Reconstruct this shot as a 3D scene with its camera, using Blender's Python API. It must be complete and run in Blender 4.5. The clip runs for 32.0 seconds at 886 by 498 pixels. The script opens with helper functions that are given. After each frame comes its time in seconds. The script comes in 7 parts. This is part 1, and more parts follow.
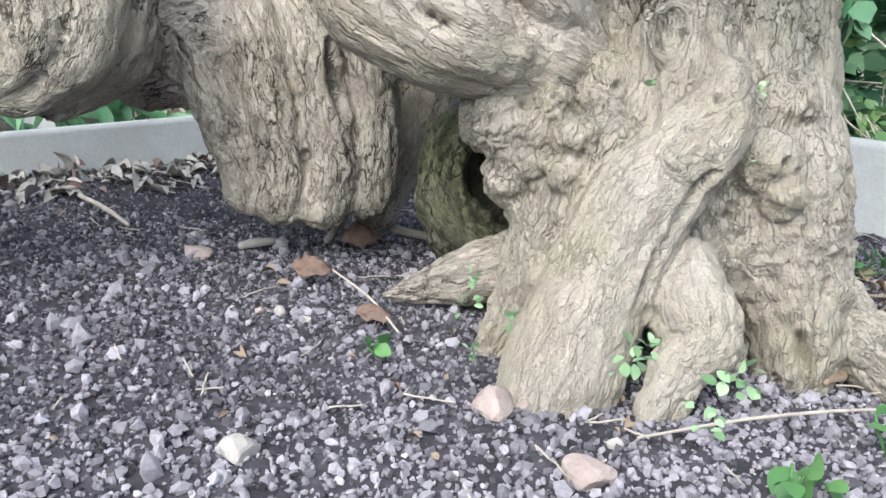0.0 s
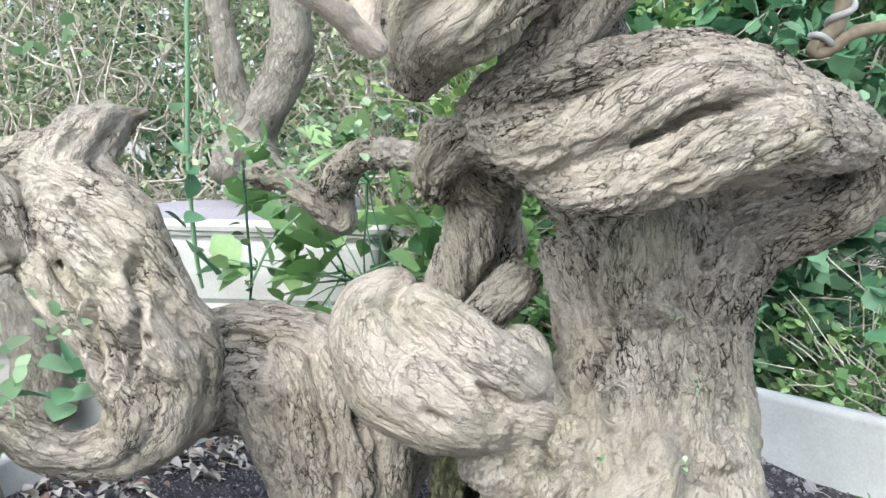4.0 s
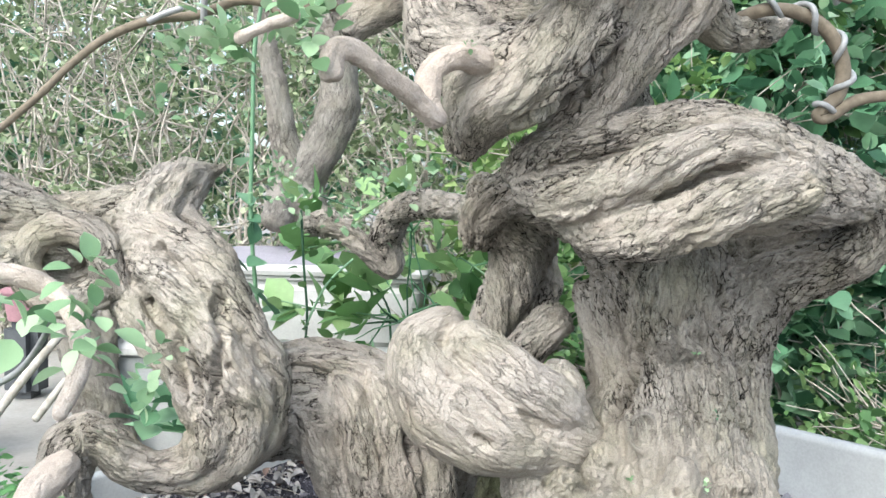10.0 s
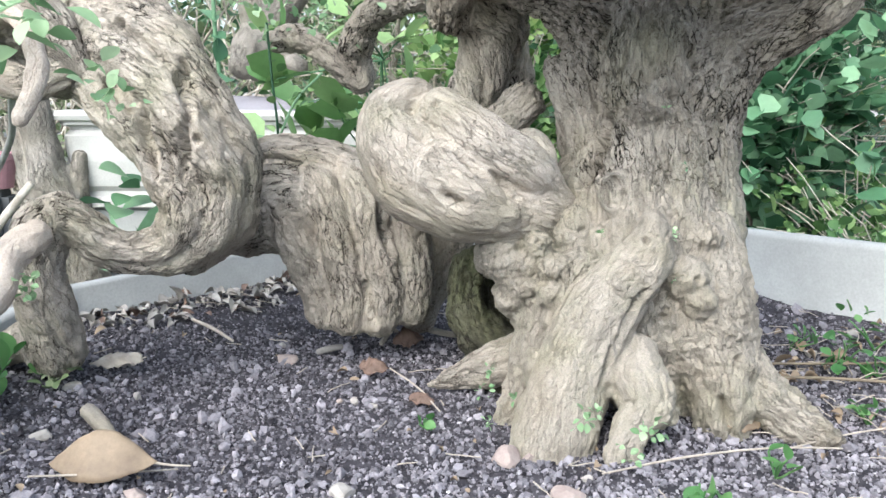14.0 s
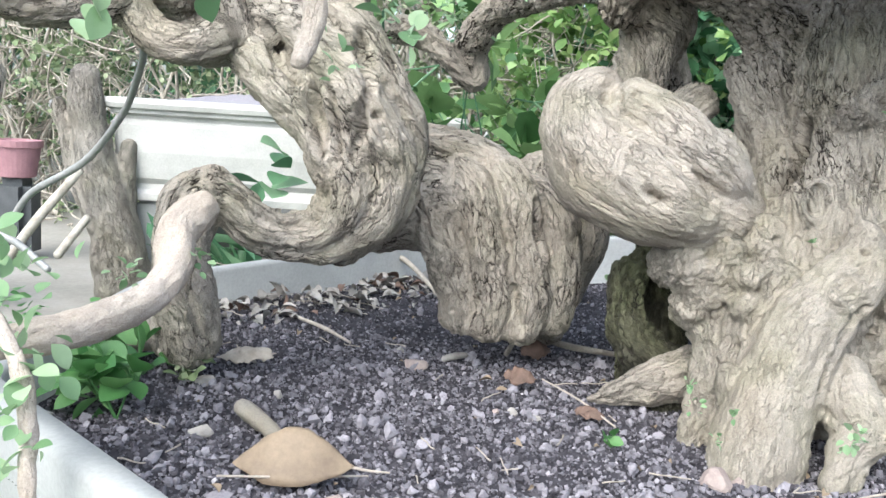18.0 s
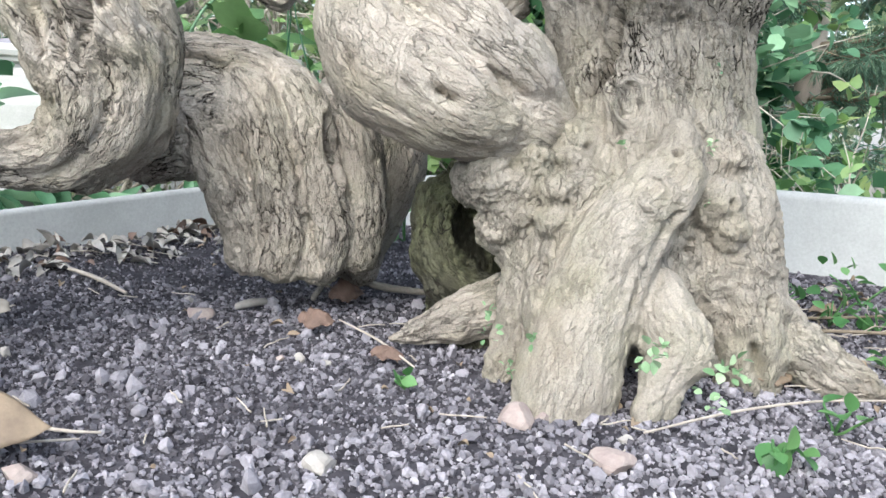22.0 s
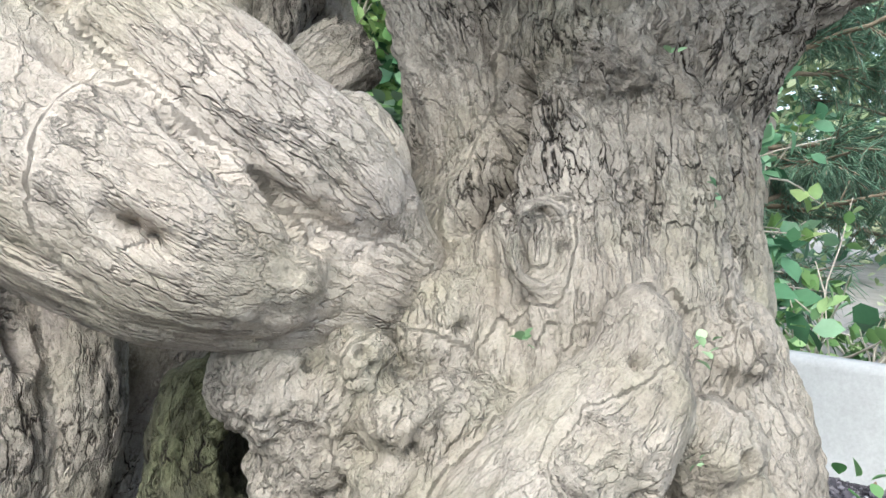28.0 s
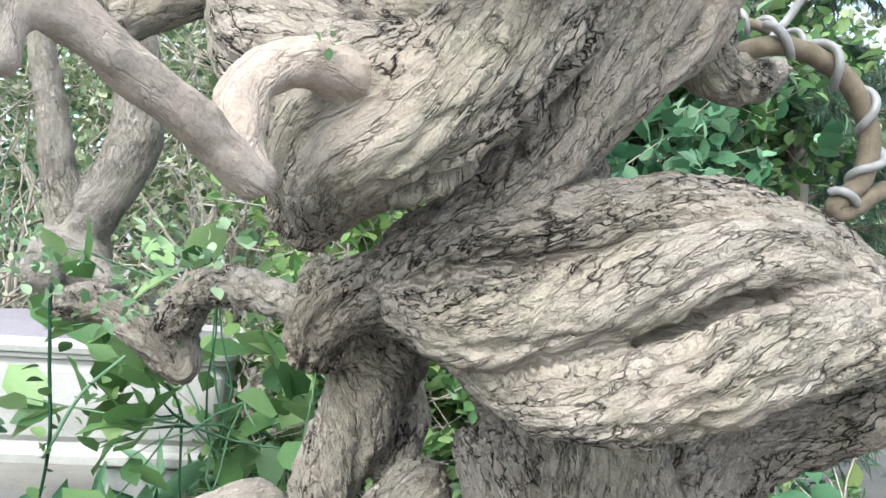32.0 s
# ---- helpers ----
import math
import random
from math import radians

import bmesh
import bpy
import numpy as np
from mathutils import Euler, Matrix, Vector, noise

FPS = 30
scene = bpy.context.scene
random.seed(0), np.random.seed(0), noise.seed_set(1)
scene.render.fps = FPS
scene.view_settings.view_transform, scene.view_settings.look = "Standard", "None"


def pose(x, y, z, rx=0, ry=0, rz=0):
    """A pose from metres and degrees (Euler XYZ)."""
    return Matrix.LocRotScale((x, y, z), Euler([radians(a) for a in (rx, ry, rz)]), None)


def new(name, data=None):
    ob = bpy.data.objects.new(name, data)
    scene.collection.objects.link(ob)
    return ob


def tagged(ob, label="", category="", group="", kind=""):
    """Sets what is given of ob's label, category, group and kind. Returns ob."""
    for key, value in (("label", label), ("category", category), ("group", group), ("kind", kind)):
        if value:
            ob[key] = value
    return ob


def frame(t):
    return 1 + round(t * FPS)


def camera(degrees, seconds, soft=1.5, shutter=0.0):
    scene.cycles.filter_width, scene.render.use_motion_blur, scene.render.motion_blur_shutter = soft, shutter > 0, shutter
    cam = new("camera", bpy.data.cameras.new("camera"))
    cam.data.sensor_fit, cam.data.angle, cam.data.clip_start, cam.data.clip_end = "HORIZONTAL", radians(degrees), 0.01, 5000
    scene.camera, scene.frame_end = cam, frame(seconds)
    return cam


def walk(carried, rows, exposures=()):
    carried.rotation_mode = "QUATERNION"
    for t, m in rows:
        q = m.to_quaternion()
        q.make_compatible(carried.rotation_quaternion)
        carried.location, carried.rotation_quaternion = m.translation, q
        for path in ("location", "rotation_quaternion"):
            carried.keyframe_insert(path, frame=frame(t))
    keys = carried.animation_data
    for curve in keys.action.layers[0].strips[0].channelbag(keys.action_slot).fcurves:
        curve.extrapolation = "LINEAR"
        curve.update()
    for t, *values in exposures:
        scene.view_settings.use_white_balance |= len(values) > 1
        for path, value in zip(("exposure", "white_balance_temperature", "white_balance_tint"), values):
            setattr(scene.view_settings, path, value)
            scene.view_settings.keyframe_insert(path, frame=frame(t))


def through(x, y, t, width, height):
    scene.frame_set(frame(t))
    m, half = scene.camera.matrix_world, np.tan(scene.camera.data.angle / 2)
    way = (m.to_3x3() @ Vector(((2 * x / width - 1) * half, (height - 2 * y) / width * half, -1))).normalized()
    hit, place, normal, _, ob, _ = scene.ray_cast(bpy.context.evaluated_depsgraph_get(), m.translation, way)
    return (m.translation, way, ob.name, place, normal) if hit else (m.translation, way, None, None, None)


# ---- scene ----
from mathutils.kdtree import KDTree

cam = camera(56.3, 32.0)
METRES, EYE, TILT, LEAN, TURN = 2.8, 0.275, -16.0, -4.0, 0.0
ROWS = [
    (0.0, 0.0, 0.0, 0.0, 0.0, 0.0, -0.0),
    (0.5, 0.0057, -0.016, 0.014, -0.71, 2.71, 0.99),
    (1.0, 0.0009, -0.0223, 0.0203, 0.07, 3.91, 0.23),
    (1.5, -0.0002, -0.0316, 0.0269, -0.44, 4.58, 0.16),
    (2.0, -0.0009, -0.0435, 0.035, -0.39, 5.77, 0.59),
    (2.5, 0.0009, -0.0549, 0.0433, 0.19, 6.88, 1.26),
    (4.5, 0.0134, -0.0842, 0.0864, 1.92, 10.29, 2.6),
    (5.0, 0.0085, -0.0902, 0.0986, 1.43, 12.05, 2.44),
    (5.5, 0.0091, -0.1026, 0.1097, 0.99, 13.88, 2.04),
    (6.0, 0.0095, -0.1147, 0.1209, 1.03, 15.5, 2.41),
    (6.5, 0.0005, -0.1204, 0.1269, 1.38, 16.94, 2.4),
    (7.0, -0.0056, -0.1239, 0.1281, 2.2, 17.4, 1.96),
    (7.5, -0.0028, -0.1274, 0.1251, 3.36, 17.88, 1.56),
    (8.0, -0.0041, -0.1243, 0.1182, 3.9, 18.07, 1.34),
    (8.5, -0.0047, -0.1117, 0.1081, 3.85, 16.83, 1.52),
    (9.0, -0.005, -0.1059, 0.1034, 3.94, 13.76, 1.77),
    (9.5, 0.001, -0.1117, 0.0893, 3.96, 12.74, 1.65),
    (10.0, 0.0067, -0.1191, 0.0658, 3.94, 12.4, 1.65),
    (10.5, 0.0102, -0.1206, 0.0556, 4.93, 12.14, 2.63),
    (11.0, 0.0125, -0.1182, 0.0394, 5.57, 10.72, 3.67),
    (11.5, 0.0134, -0.1216, 0.0301, 4.96, 9.35, 2.88),
    (12.0, 0.0089, -0.1267, 0.0232, 5.12, 7.92, 2.26),
    (12.5, 0.0074, -0.1286, 0.022, 5.79, 6.87, 2.58),
    (13.0, 0.0106, -0.1234, 0.0193, 5.91, 6.99, 3.04),
    (13.5, 0.0123, -0.1209, 0.0142, 4.57, 6.52, 3.14),
    (14.0, 0.0068, -0.1085, 0.0108, 2.69, 5.37, 3.38),
    (14.5, -0.004, -0.1046, 0.0145, 2.98, 4.75, 3.42),
    (15.0, -0.0221, -0.1098, 0.0181, 4.64, 5.44, 3.01),
    (15.5, -0.0416, -0.1222, 0.0254, 7.09, 6.7, 2.07),
    (17.5, -0.0886, -0.1274, 0.0117, 6.0, 7.47, -0.95),
    (18.0, -0.0807, -0.0821, 0.0051, 0.21, 7.05, 0.35),
    (18.5, -0.0688, -0.0629, 0.0006, -2.36, 7.08, 1.35),
    (19.0, -0.0534, -0.0627, 0.0002, -3.56, 6.47, 2.56),
    (19.5, -0.0397, -0.0596, -0.0028, -3.54, 5.82, 3.85),
    (20.0, -0.0282, -0.05, -0.0076, -3.8, 5.36, 4.44),
    (20.5, -0.0199, -0.0393, -0.0068, -4.03, 5.08, 4.42),
    (21.0, -0.0148, -0.0316, -0.0031, -5.5, 4.85, 3.94),
    (21.5, -0.0249, -0.0297, -0.0041, -6.66, 4.83, 3.78),
    (22.0, -0.0394, -0.034, -0.0097, -7.3, 4.9, 3.28),
    (22.5, -0.0543, -0.029, -0.021, -10.43, 5.33, 2.56),
    (23.0, -0.0727, -0.0223, -0.0179, -13.46, 6.85, 3.19),
    (23.5, -0.0779, -0.0302, -0.0049, -14.02, 8.79, 3.92),
    (24.0, -0.077, -0.0329, 0.0016, -13.89, 9.3, 4.42),
    (24.5, -0.0703, -0.0317, 0.0094, -13.88, 9.99, 4.87),
    (25.0, -0.0566, -0.0158, 0.0084, -14.59, 9.42, 5.11),
    (25.5, -0.0359, 0.0217, -0.0001, -14.77, 7.38, 5.44),
    (27.5, 0.0193, 0.103, 0.0244, -11.59, 7.14, 2.61),
    (28.0, 0.0166, 0.0987, 0.0347, -11.82, 10.74, 2.68),
    (28.5, 0.0147, 0.0919, 0.0488, -11.28, 12.94, 3.03),
    (29.0, 0.0125, 0.0824, 0.0602, -10.75, 14.28, 3.28),
    (29.5, 0.0094, 0.0729, 0.0692, -10.42, 15.24, 3.39),
    (30.0, 0.0067, 0.0626, 0.079, -10.11, 16.31, 2.93),
    (30.5, 0.0027, 0.051, 0.0853, -9.72, 16.58, 2.33),
    (31.0, -0.0021, 0.0401, 0.0946, -8.83, 15.98, 1.51),
    (31.5, 0.0003, 0.0294, 0.1098, -9.21, 14.96, 1.84),
    (32.0, -0.001, 0.0089, 0.1193, -8.75, 15.24, 2.13),
]
walk(cam, [(t, pose(0, 0, EYE, TILT, LEAN, TURN) @ pose(METRES * x, METRES * y, METRES * z, 90 + pitch, roll, yaw)) for t, x, y, z, yaw, pitch, roll in ROWS], ((0.0, 1.86, 6050, 5), (32.0, 1.86, 6050, 5)))

# world: bright overcast sky with a broad, weak sun high behind the camera
SUN_UP, SUN_TURN = 46.0, 208.0
world = bpy.data.worlds.new("overcast_sky")
scene.world = world
world.use_nodes = True
nt = world.node_tree
sky = nt.nodes.new("ShaderNodeTexSky")
sky.sky_type, sky.sun_disc = "NISHITA", False
sky.sun_elevation, sky.sun_rotation = radians(SUN_UP), radians(SUN_TURN)
sky.dust_density, sky.air_density = 4.0, 1.0
grey = nt.nodes.new("ShaderNodeHueSaturation")
grey.inputs["Saturation"].default_value = 0.6
nt.links.new(sky.outputs[0], grey.inputs["Color"])
nt.links.new(grey.outputs[0], nt.nodes["Background"].inputs[0])
nt.nodes["Background"].inputs[1].default_value = 0.15
sun = new("sun", bpy.data.lights.new("sun", "SUN"))
sun.data.energy, sun.data.angle, sun.data.color = 0.42, radians(80), (1.0, 0.98, 0.95)
sun.rotation_euler = Euler((radians(90 - SUN_UP), 0, radians(180 - SUN_TURN)))
sun.location = (0, 0, 5)

# ---- geometry kit ----
GRAD = np.random.default_rng(3).normal(size=(512, 3))
GRAD /= np.linalg.norm(GRAD, axis=1)[:, None]


def pnoise(p):
    """Gradient noise, about -0.7 to 0.7, for an array of places."""
    p = np.asarray(p, float)
    i = np.floor(p).astype(np.int64)
    f = p - i
    u = f * f * f * (f * (f * 6 - 15) + 10)
    out = np.zeros(len(p))
    for dx in (0, 1):
        for dy in (0, 1):
            for dz in (0, 1):
                h = ((i[:, 0] + dx) * 73856093) ^ ((i[:, 1] + dy) * 19349663) ^ ((i[:, 2] + dz) * 83492791)
                h = (h ^ (h >> 13)) * 1274126177
                g = GRAD[(h >> 9) & 511]
                d = f - np.array([dx, dy, dz])
                w = (u[:, 0] if dx else 1 - u[:, 0]) * (u[:, 1] if dy else 1 - u[:, 1]) * (u[:, 2] if dz else 1 - u[:, 2])
                out += w * (g * d).sum(1)
    return out


def fbm(p, octaves=4):
    return sum(pnoise(np.asarray(p) * 2 ** k + 17.3 * k) / 2 ** k for k in range(octaves))


def mesh_from(name, verts, faces, smooth=True):
    me = bpy.data.meshes.new(name)
    me.from_pydata([tuple(v) for v in np.asarray(verts, float).tolist()], [], faces)
    if smooth:
        me.polygons.foreach_set("use_smooth", [True] * len(me.polygons))
    me.update()
    return me


def thing(name, label, category, place=(0, 0, 0), group="", kind=""):
    ob = new(name)
    ob.empty_display_size = 0.02
    ob.location = place
    return tagged(ob, label, category, group, kind)


def part(name, me, mat, parent=None, label=""):
    ob = new(name, me)
    if mat and not me.materials:
        me.materials.append(mat)
    if parent is not None:
        ob.parent = parent
        ob.matrix_parent_inverse = Matrix.Translation(-parent.location)
    return tagged(ob, label)


def spline(points, per=12):
    """A smooth line through rows of x, y, z, r."""
    p = np.array(points, float)
    if len(p) == 2:
        s = np.linspace(0, 1, per + 1)[:, None]
        return p[0] * (1 - s) + p[1] * s
    q = np.vstack([2 * p[0] - p[1], p, 2 * p[-1] - p[-2]])
    q[0, 3:], q[-1, 3:] = p[0, 3:], p[-1, 3:]
    out = []
    for k in range(len(p) - 1):
        a, b, c, d = q[k], q[k + 1], q[k + 2], q[k + 3]
        for s in np.linspace(0, 1, per, endpoint=False):
            out.append(0.5 * (2 * b + (c - a) * s + (2 * a - 5 * b + 4 * c - d) * s * s + (3 * b - a - 3 * c + d) * s ** 3))
    out.append(p[-1])
    return np.array(out)


def frames_along(c):
    """Tangents and two side directions that do not spin along the line c."""
    t = np.gradient(c, axis=0)
    t /= np.linalg.norm(t, axis=1)[:, None] + 1e-12
    n = np.zeros_like(c)
    ref = np.array([0, 0, 1.0]) if abs(t[0, 2]) < 0.8 else np.array([0, 1.0, 0])
    n[0] = ref - t[0] * (ref @ t[0])
    n[0] /= np.linalg.norm(n[0])
    for k in range(1, len(c)):
        v = n[k - 1] - t[k] * (n[k - 1] @ t[k])
        n[k] = v / (np.linalg.norm(v) + 1e-12)
    return t, n, np.cross(t, n)


def tube(points, sides=24, per=10, strands=0, depth=0.0, twist=0.0, phase=0.0, lump=0.0, seed=0.0, flat=1.0, round_ends=True):
    """A limb along rows of x, y, z, r. strands: ropes twisted about it, depth: their relief, twist: turns along it.
    Returns vertices, faces and the grain (the limb unrolled: round it in x and y, along it in z)."""
    s = spline(points, per)
    c, r = s[:, :3], np.maximum(s[:, 3], 1e-4)
    t, n, b = frames_along(c)
    run = np.concatenate([[0], np.cumsum(np.linalg.norm(np.diff(c, axis=0), axis=1))])
    if round_ends:
        def cap(k, sign):
            rows = []
            for a in (0.35, 0.7, 0.93):
                rows.append((c[k] + sign * t[k] * r[k] * a * 0.8, r[k] * math.sqrt(1 - a * a) + 1e-5, run[k] + sign * r[k] * a, k))
            return rows if sign > 0 else rows[::-1]
        rows = cap(0, -1) + [(c[k], r[k], run[k], k) for k in range(len(c))] + cap(len(c) - 1, 1)
        idx = [q[3] for q in rows]
        c, r, run = np.array([q[0] for q in rows]), np.array([q[1] for q in rows]), np.array([q[2] for q in rows])
        n, b, t = n[idx], b[idx], t[idx]
    a = np.linspace(0, 2 * math.pi, sides, endpoint=False)
    length = max(run[-1] - run[0], 1e-6)
    turn = twist * 2 * math.pi * (run - run[0]) / length
    rad = np.repeat(r[:, None], sides, 1)
    if strands:
        rad = rad * (1 - 1.5 * depth + 2 * depth * np.abs(np.cos(strands / 2 * (a[None, :] + turn[:, None] + phase))) ** 0.6)
    ca, sa = np.cos(a), np.sin(a)
    v = c[:, None] + rad[..., None] * (ca[None, :, None] * n[:, None] + flat * sa[None, :, None] * b[:, None])
    if lump:
        m = pnoise(v.reshape(-1, 3) / (np.mean(r) * 1.3) + seed).reshape(rad.shape)
        v += (lump * m * r[:, None])[..., None] * (ca[None, :, None] * n[:, None] + sa[None, :, None] * b[:, None])
    phi = a[None] + turn[:, None]
    cp, sp, zero = np.cos(phi), np.sin(phi), np.zeros_like(phi)
    g = np.stack([cp * r[:, None], sp * r[:, None], np.repeat(run[:, None], sides, 1)], -1) + seed * 3.7
    out_dir = ca[None, :, None] * n[:, None] + sa[None, :, None] * b[:, None]
    round_dir = -sa[None, :, None] * n[:, None] + ca[None, :, None] * b[:, None]
    rate = twist * 2 * math.pi / length * r
    row_x = cp[..., None] * out_dir - sp[..., None] * (round_dir + rate[:, None, None] * t[:, None])
    row_y = sp[..., None] * out_dir + cp[..., None] * (round_dir + rate[:, None, None] * t[:, None])
    row_z = np.repeat(t[:, None], sides, 1)
    info = np.stack([np.full_like(phi, strands), np.repeat(r[:, None], sides, 1), np.full_like(phi, phase), np.full_like(phi, seed * 3.7), np.full_like(phi, depth)], -1)
    g = np.concatenate([g, row_x, row_y, row_z, info], -1)
    m = len(c)
    f = [(i * sides + j, i * sides + (j + 1) % sides, (i + 1) * sides + (j + 1) % sides, (i + 1) * sides + j) for i in range(m - 1) for j in range(sides)]
    f.append(tuple(range(sides))[::-1])
    f.append(tuple((m - 1) * sides + j for j in range(sides)))
    return v.reshape(-1, 3), f, g.reshape(-1, 17)


def joined(pieces):
    """Several (vertices, faces, grain) as one."""
    v, f, g, k = [], [], [], 0
    for pv, pf, pg in pieces:
        v.append(pv)
        g.append(pg)
        f += [tuple(i + k for i in q) for q in pf]
        k += len(pv)
    return np.vstack(v), f, np.vstack(g)


def set_grain(me, g):
    at = me.attributes.new("grain", "FLOAT_VECTOR", "POINT")
    at.data.foreach_set("vector", np.ascontiguousarray(np.asarray(g, np.float32)[:, :3]).ravel())


def tube_mesh(name, points, **kw):
    v, f, g = tube(points, **kw)
    me = mesh_from(name, v, f)
    set_grain(me, g)
    return me


def burl(x, y, z, r, sx=1.0, sy=1.0, sz=1.0):
    """A lump of wood for the fusing."""
    bm = bmesh.new()
    bmesh.ops.create_icosphere(bm, subdivisions=3, radius=1)
    v = np.array([w.co[:] for w in bm.verts])
    f = [tuple(w.index for w in q.verts) for q in bm.faces]
    bm.free()
    p = v * np.array([sx, sy, sz]) * r
    p += v * (pnoise(v * 1.7 + x * 9) * 0.25 * r)[:, None]
    k = len(p)
    return p + np.array([x, y, z]), f, np.hstack([p * 1.0, np.tile(np.eye(3).ravel(), (k, 1)), np.full((k, 1), -1.0), np.full((k, 1), r), np.zeros((k, 3))])


def fused(name, pieces, voxel=0.003, smooth=5, relief=0.0016, crack=0.0022, stretch=2.3, holes=(), lumps=0.004, seed=0.0, knobs=0.0, coarse=0.6, slots=(), sleek=()):
    """Limbs grown together: the pieces become one skin, then bark relief follows their grain."""
    v, f, g = joined(pieces)
    tmp = new("tmp", mesh_from("tmp", v, f))
    mod = tmp.modifiers.new("fuse", "REMESH")
    mod.mode, mod.voxel_size, mod.use_smooth_shade = "VOXEL", voxel, True
    mod = tmp.modifiers.new("soft", "SMOOTH")
    mod.factor, mod.iterations = 0.5, smooth
    me = bpy.data.meshes.new_from_object(tmp.evaluated_get(bpy.context.evaluated_depsgraph_get()))
    old = tmp.data
    bpy.data.objects.remove(tmp)
    bpy.data.meshes.remove(old)
    me.name = name
    n = len(me.vertices)
    p = np.empty(n * 3, np.float32)
    me.vertices.foreach_get("co", p)
    p = p.reshape(-1, 3).astype(float)
    nor = np.empty(n * 3, np.float32)
    me.vertex_normals.foreach_get("vector", nor)
    nor = nor.reshape(-1, 3).astype(float)
    pairs = np.empty(len(me.edges) * 2, np.int32)
    me.edges.foreach_get("vertices", pairs)
    i0, i1 = pairs[0::2], pairs[1::2]
    deg = np.bincount(i0, minlength=n) + np.bincount(i1, minlength=n) + 1.0

    def soften(q, times):
        for _ in range(times):
            q = np.stack([(q[:, k] + np.bincount(i0, q[i1, k], n) + np.bincount(i1, q[i0, k], n)) / deg for k in range(q.shape[1])], -1)
        return q
    owner = np.concatenate([np.full(len(q[0]), k) for k, q in enumerate(pieces)])
    limbs = [k for k, q in enumerate(pieces) if q[2][0, 12] >= 0]
    whole = p.tolist()
    tree = KDTree(len(v))
    for k, q in enumerate(v.tolist()):
        if pieces[owner[k]][2][0, 12] >= 0:
            tree.insert(q, k)
    tree.balance()
    near = np.array([tree.find(q)[1] for q in whole])
    mine = owner[near]
    share = np.stack([(mine == k) * 1.0 for k in limbs], -1)
    if len(limbs) > 1:
        mine = np.array(limbs)[soften(share, 14).argmax(1)]
    for k in limbs:
        change = np.nonzero((mine == k) & (owner[near] != k))[0]
        if len(change):
            at = np.nonzero(owner == k)[0]
            sub = KDTree(len(at))
            for j in at.tolist():
                sub.insert(v[j], j)
            sub.balance()
            near[change] = [sub.find(whole[j])[1] for j in change.tolist()]
    off = p - v[near]
    gn = g[near]
    grain = gn[:, :3] + np.einsum("nij,nj->ni", gn[:, 3:12].reshape(-1, 3, 3), off)
    same = (mine[i0] == mine[i1]).astype(float)
    count = np.bincount(i0, same, n) + np.bincount(i1, same, n) + 1.0
    for _ in range(3):
        grain = np.stack([(grain[:, k] + np.bincount(i0, grain[i1, k] * same, n) + np.bincount(i1, grain[i0, k] * same, n)) / count for k in range(3)], -1)
    strands, rad, phase, shift, depth = gn[:, 12], gn[:, 13], gn[:, 14], gn[:, 15], gn[:, 16]
    round_at = np.arctan2(grain[:, 1] - shift, grain[:, 0] - shift)
    wave = 0.3 * pnoise(np.column_stack([grain[:, 2] * 9, round_at, shift])) + 0.12 * pnoise(np.column_stack([grain[:, 2] * 30, round_at * 2, shift]))
    line = np.abs(np.cos(strands / 2 * (round_at + phase + wave)))
    seam = np.where(strands > 0, np.exp(-(line / (0.035 + 0.0012 * strands / np.maximum(rad, 0.01))) ** 2), 0)
    seam *= np.clip(0.55 + 2.2 * pnoise(np.column_stack([grain[:, 2] * 6, round_at * 1.2, shift + 9])), 0, 1)
    seam = soften(seam[:, None], 1)[:, 0]
    q = grain * np.array([1, 1, 1 / stretch])
    d = lumps * fbm(p * 16 + seed, 2)
    d += relief * fbm(q * 95 + seed, 3) * 1.6
    ridge = np.abs(pnoise(q * 60 + 5 + seed) + 0.35 * pnoise(q * 150 + seed))
    where = np.clip(0.55 + 1.6 * fbm(p * 9 + 3 + seed, 2), 0.1, 1.2)
    low = np.clip((0.27 - p[:, 2]) / 0.1, 0, 1) if knobs else np.zeros(n)
    rough = 0.36 + 0.64 * np.clip((p[:, 2] - 0.255) / 0.1, 0, 1) if knobs else np.full(n, coarse)
    for k in sleek:
        rough[mine == k] = 0.24
        low = np.where(mine == k, low * 0.55, low)
    rough, low = soften(rough[:, None], 4)[:, 0], soften(low[:, None], 4)[:, 0]
    furrow = np.clip(1 - ridge / 0.26, 0, 1)
    d -= crack * where * furrow * furrow * (0.25 + rough)
    q2 = grain * np.array([1, 1, 0.5])
    d -= crack * 0.5 * rough * np.clip(1 - np.abs(pnoise(q2 * 110 + 31 + seed)) / 0.3, 0, 1)
    if knobs:
        wart = np.clip(pnoise(p * 21 + 40) * 2.0, 0, 1)
        d += low * knobs * (np.clip(pnoise(p * 33 + 9), 0, 1) * 1.5 + np.clip(pnoise(p * 68 + 2), -0.2, 1) * 0.8)
        d += low * (0.25 + wart) * 0.005 * np.abs(pnoise(p * 105 + 4))
        fold = np.abs(pnoise(p * np.array([38, 38, 95]) + 2.2 * pnoise(p * 18)[:, None] + 7))
        d -= low * np.clip(0.3 + 1.8 * pnoise(p * 13 + 21), 0, 1) * 0.0032 * np.clip(1 - fold / 0.2, 0, 1)

    def skin(x, y, z):
        """The nearest place on the wood."""
        return p[np.argmin(((p - np.array([x, y, z])) ** 2).sum(1))]
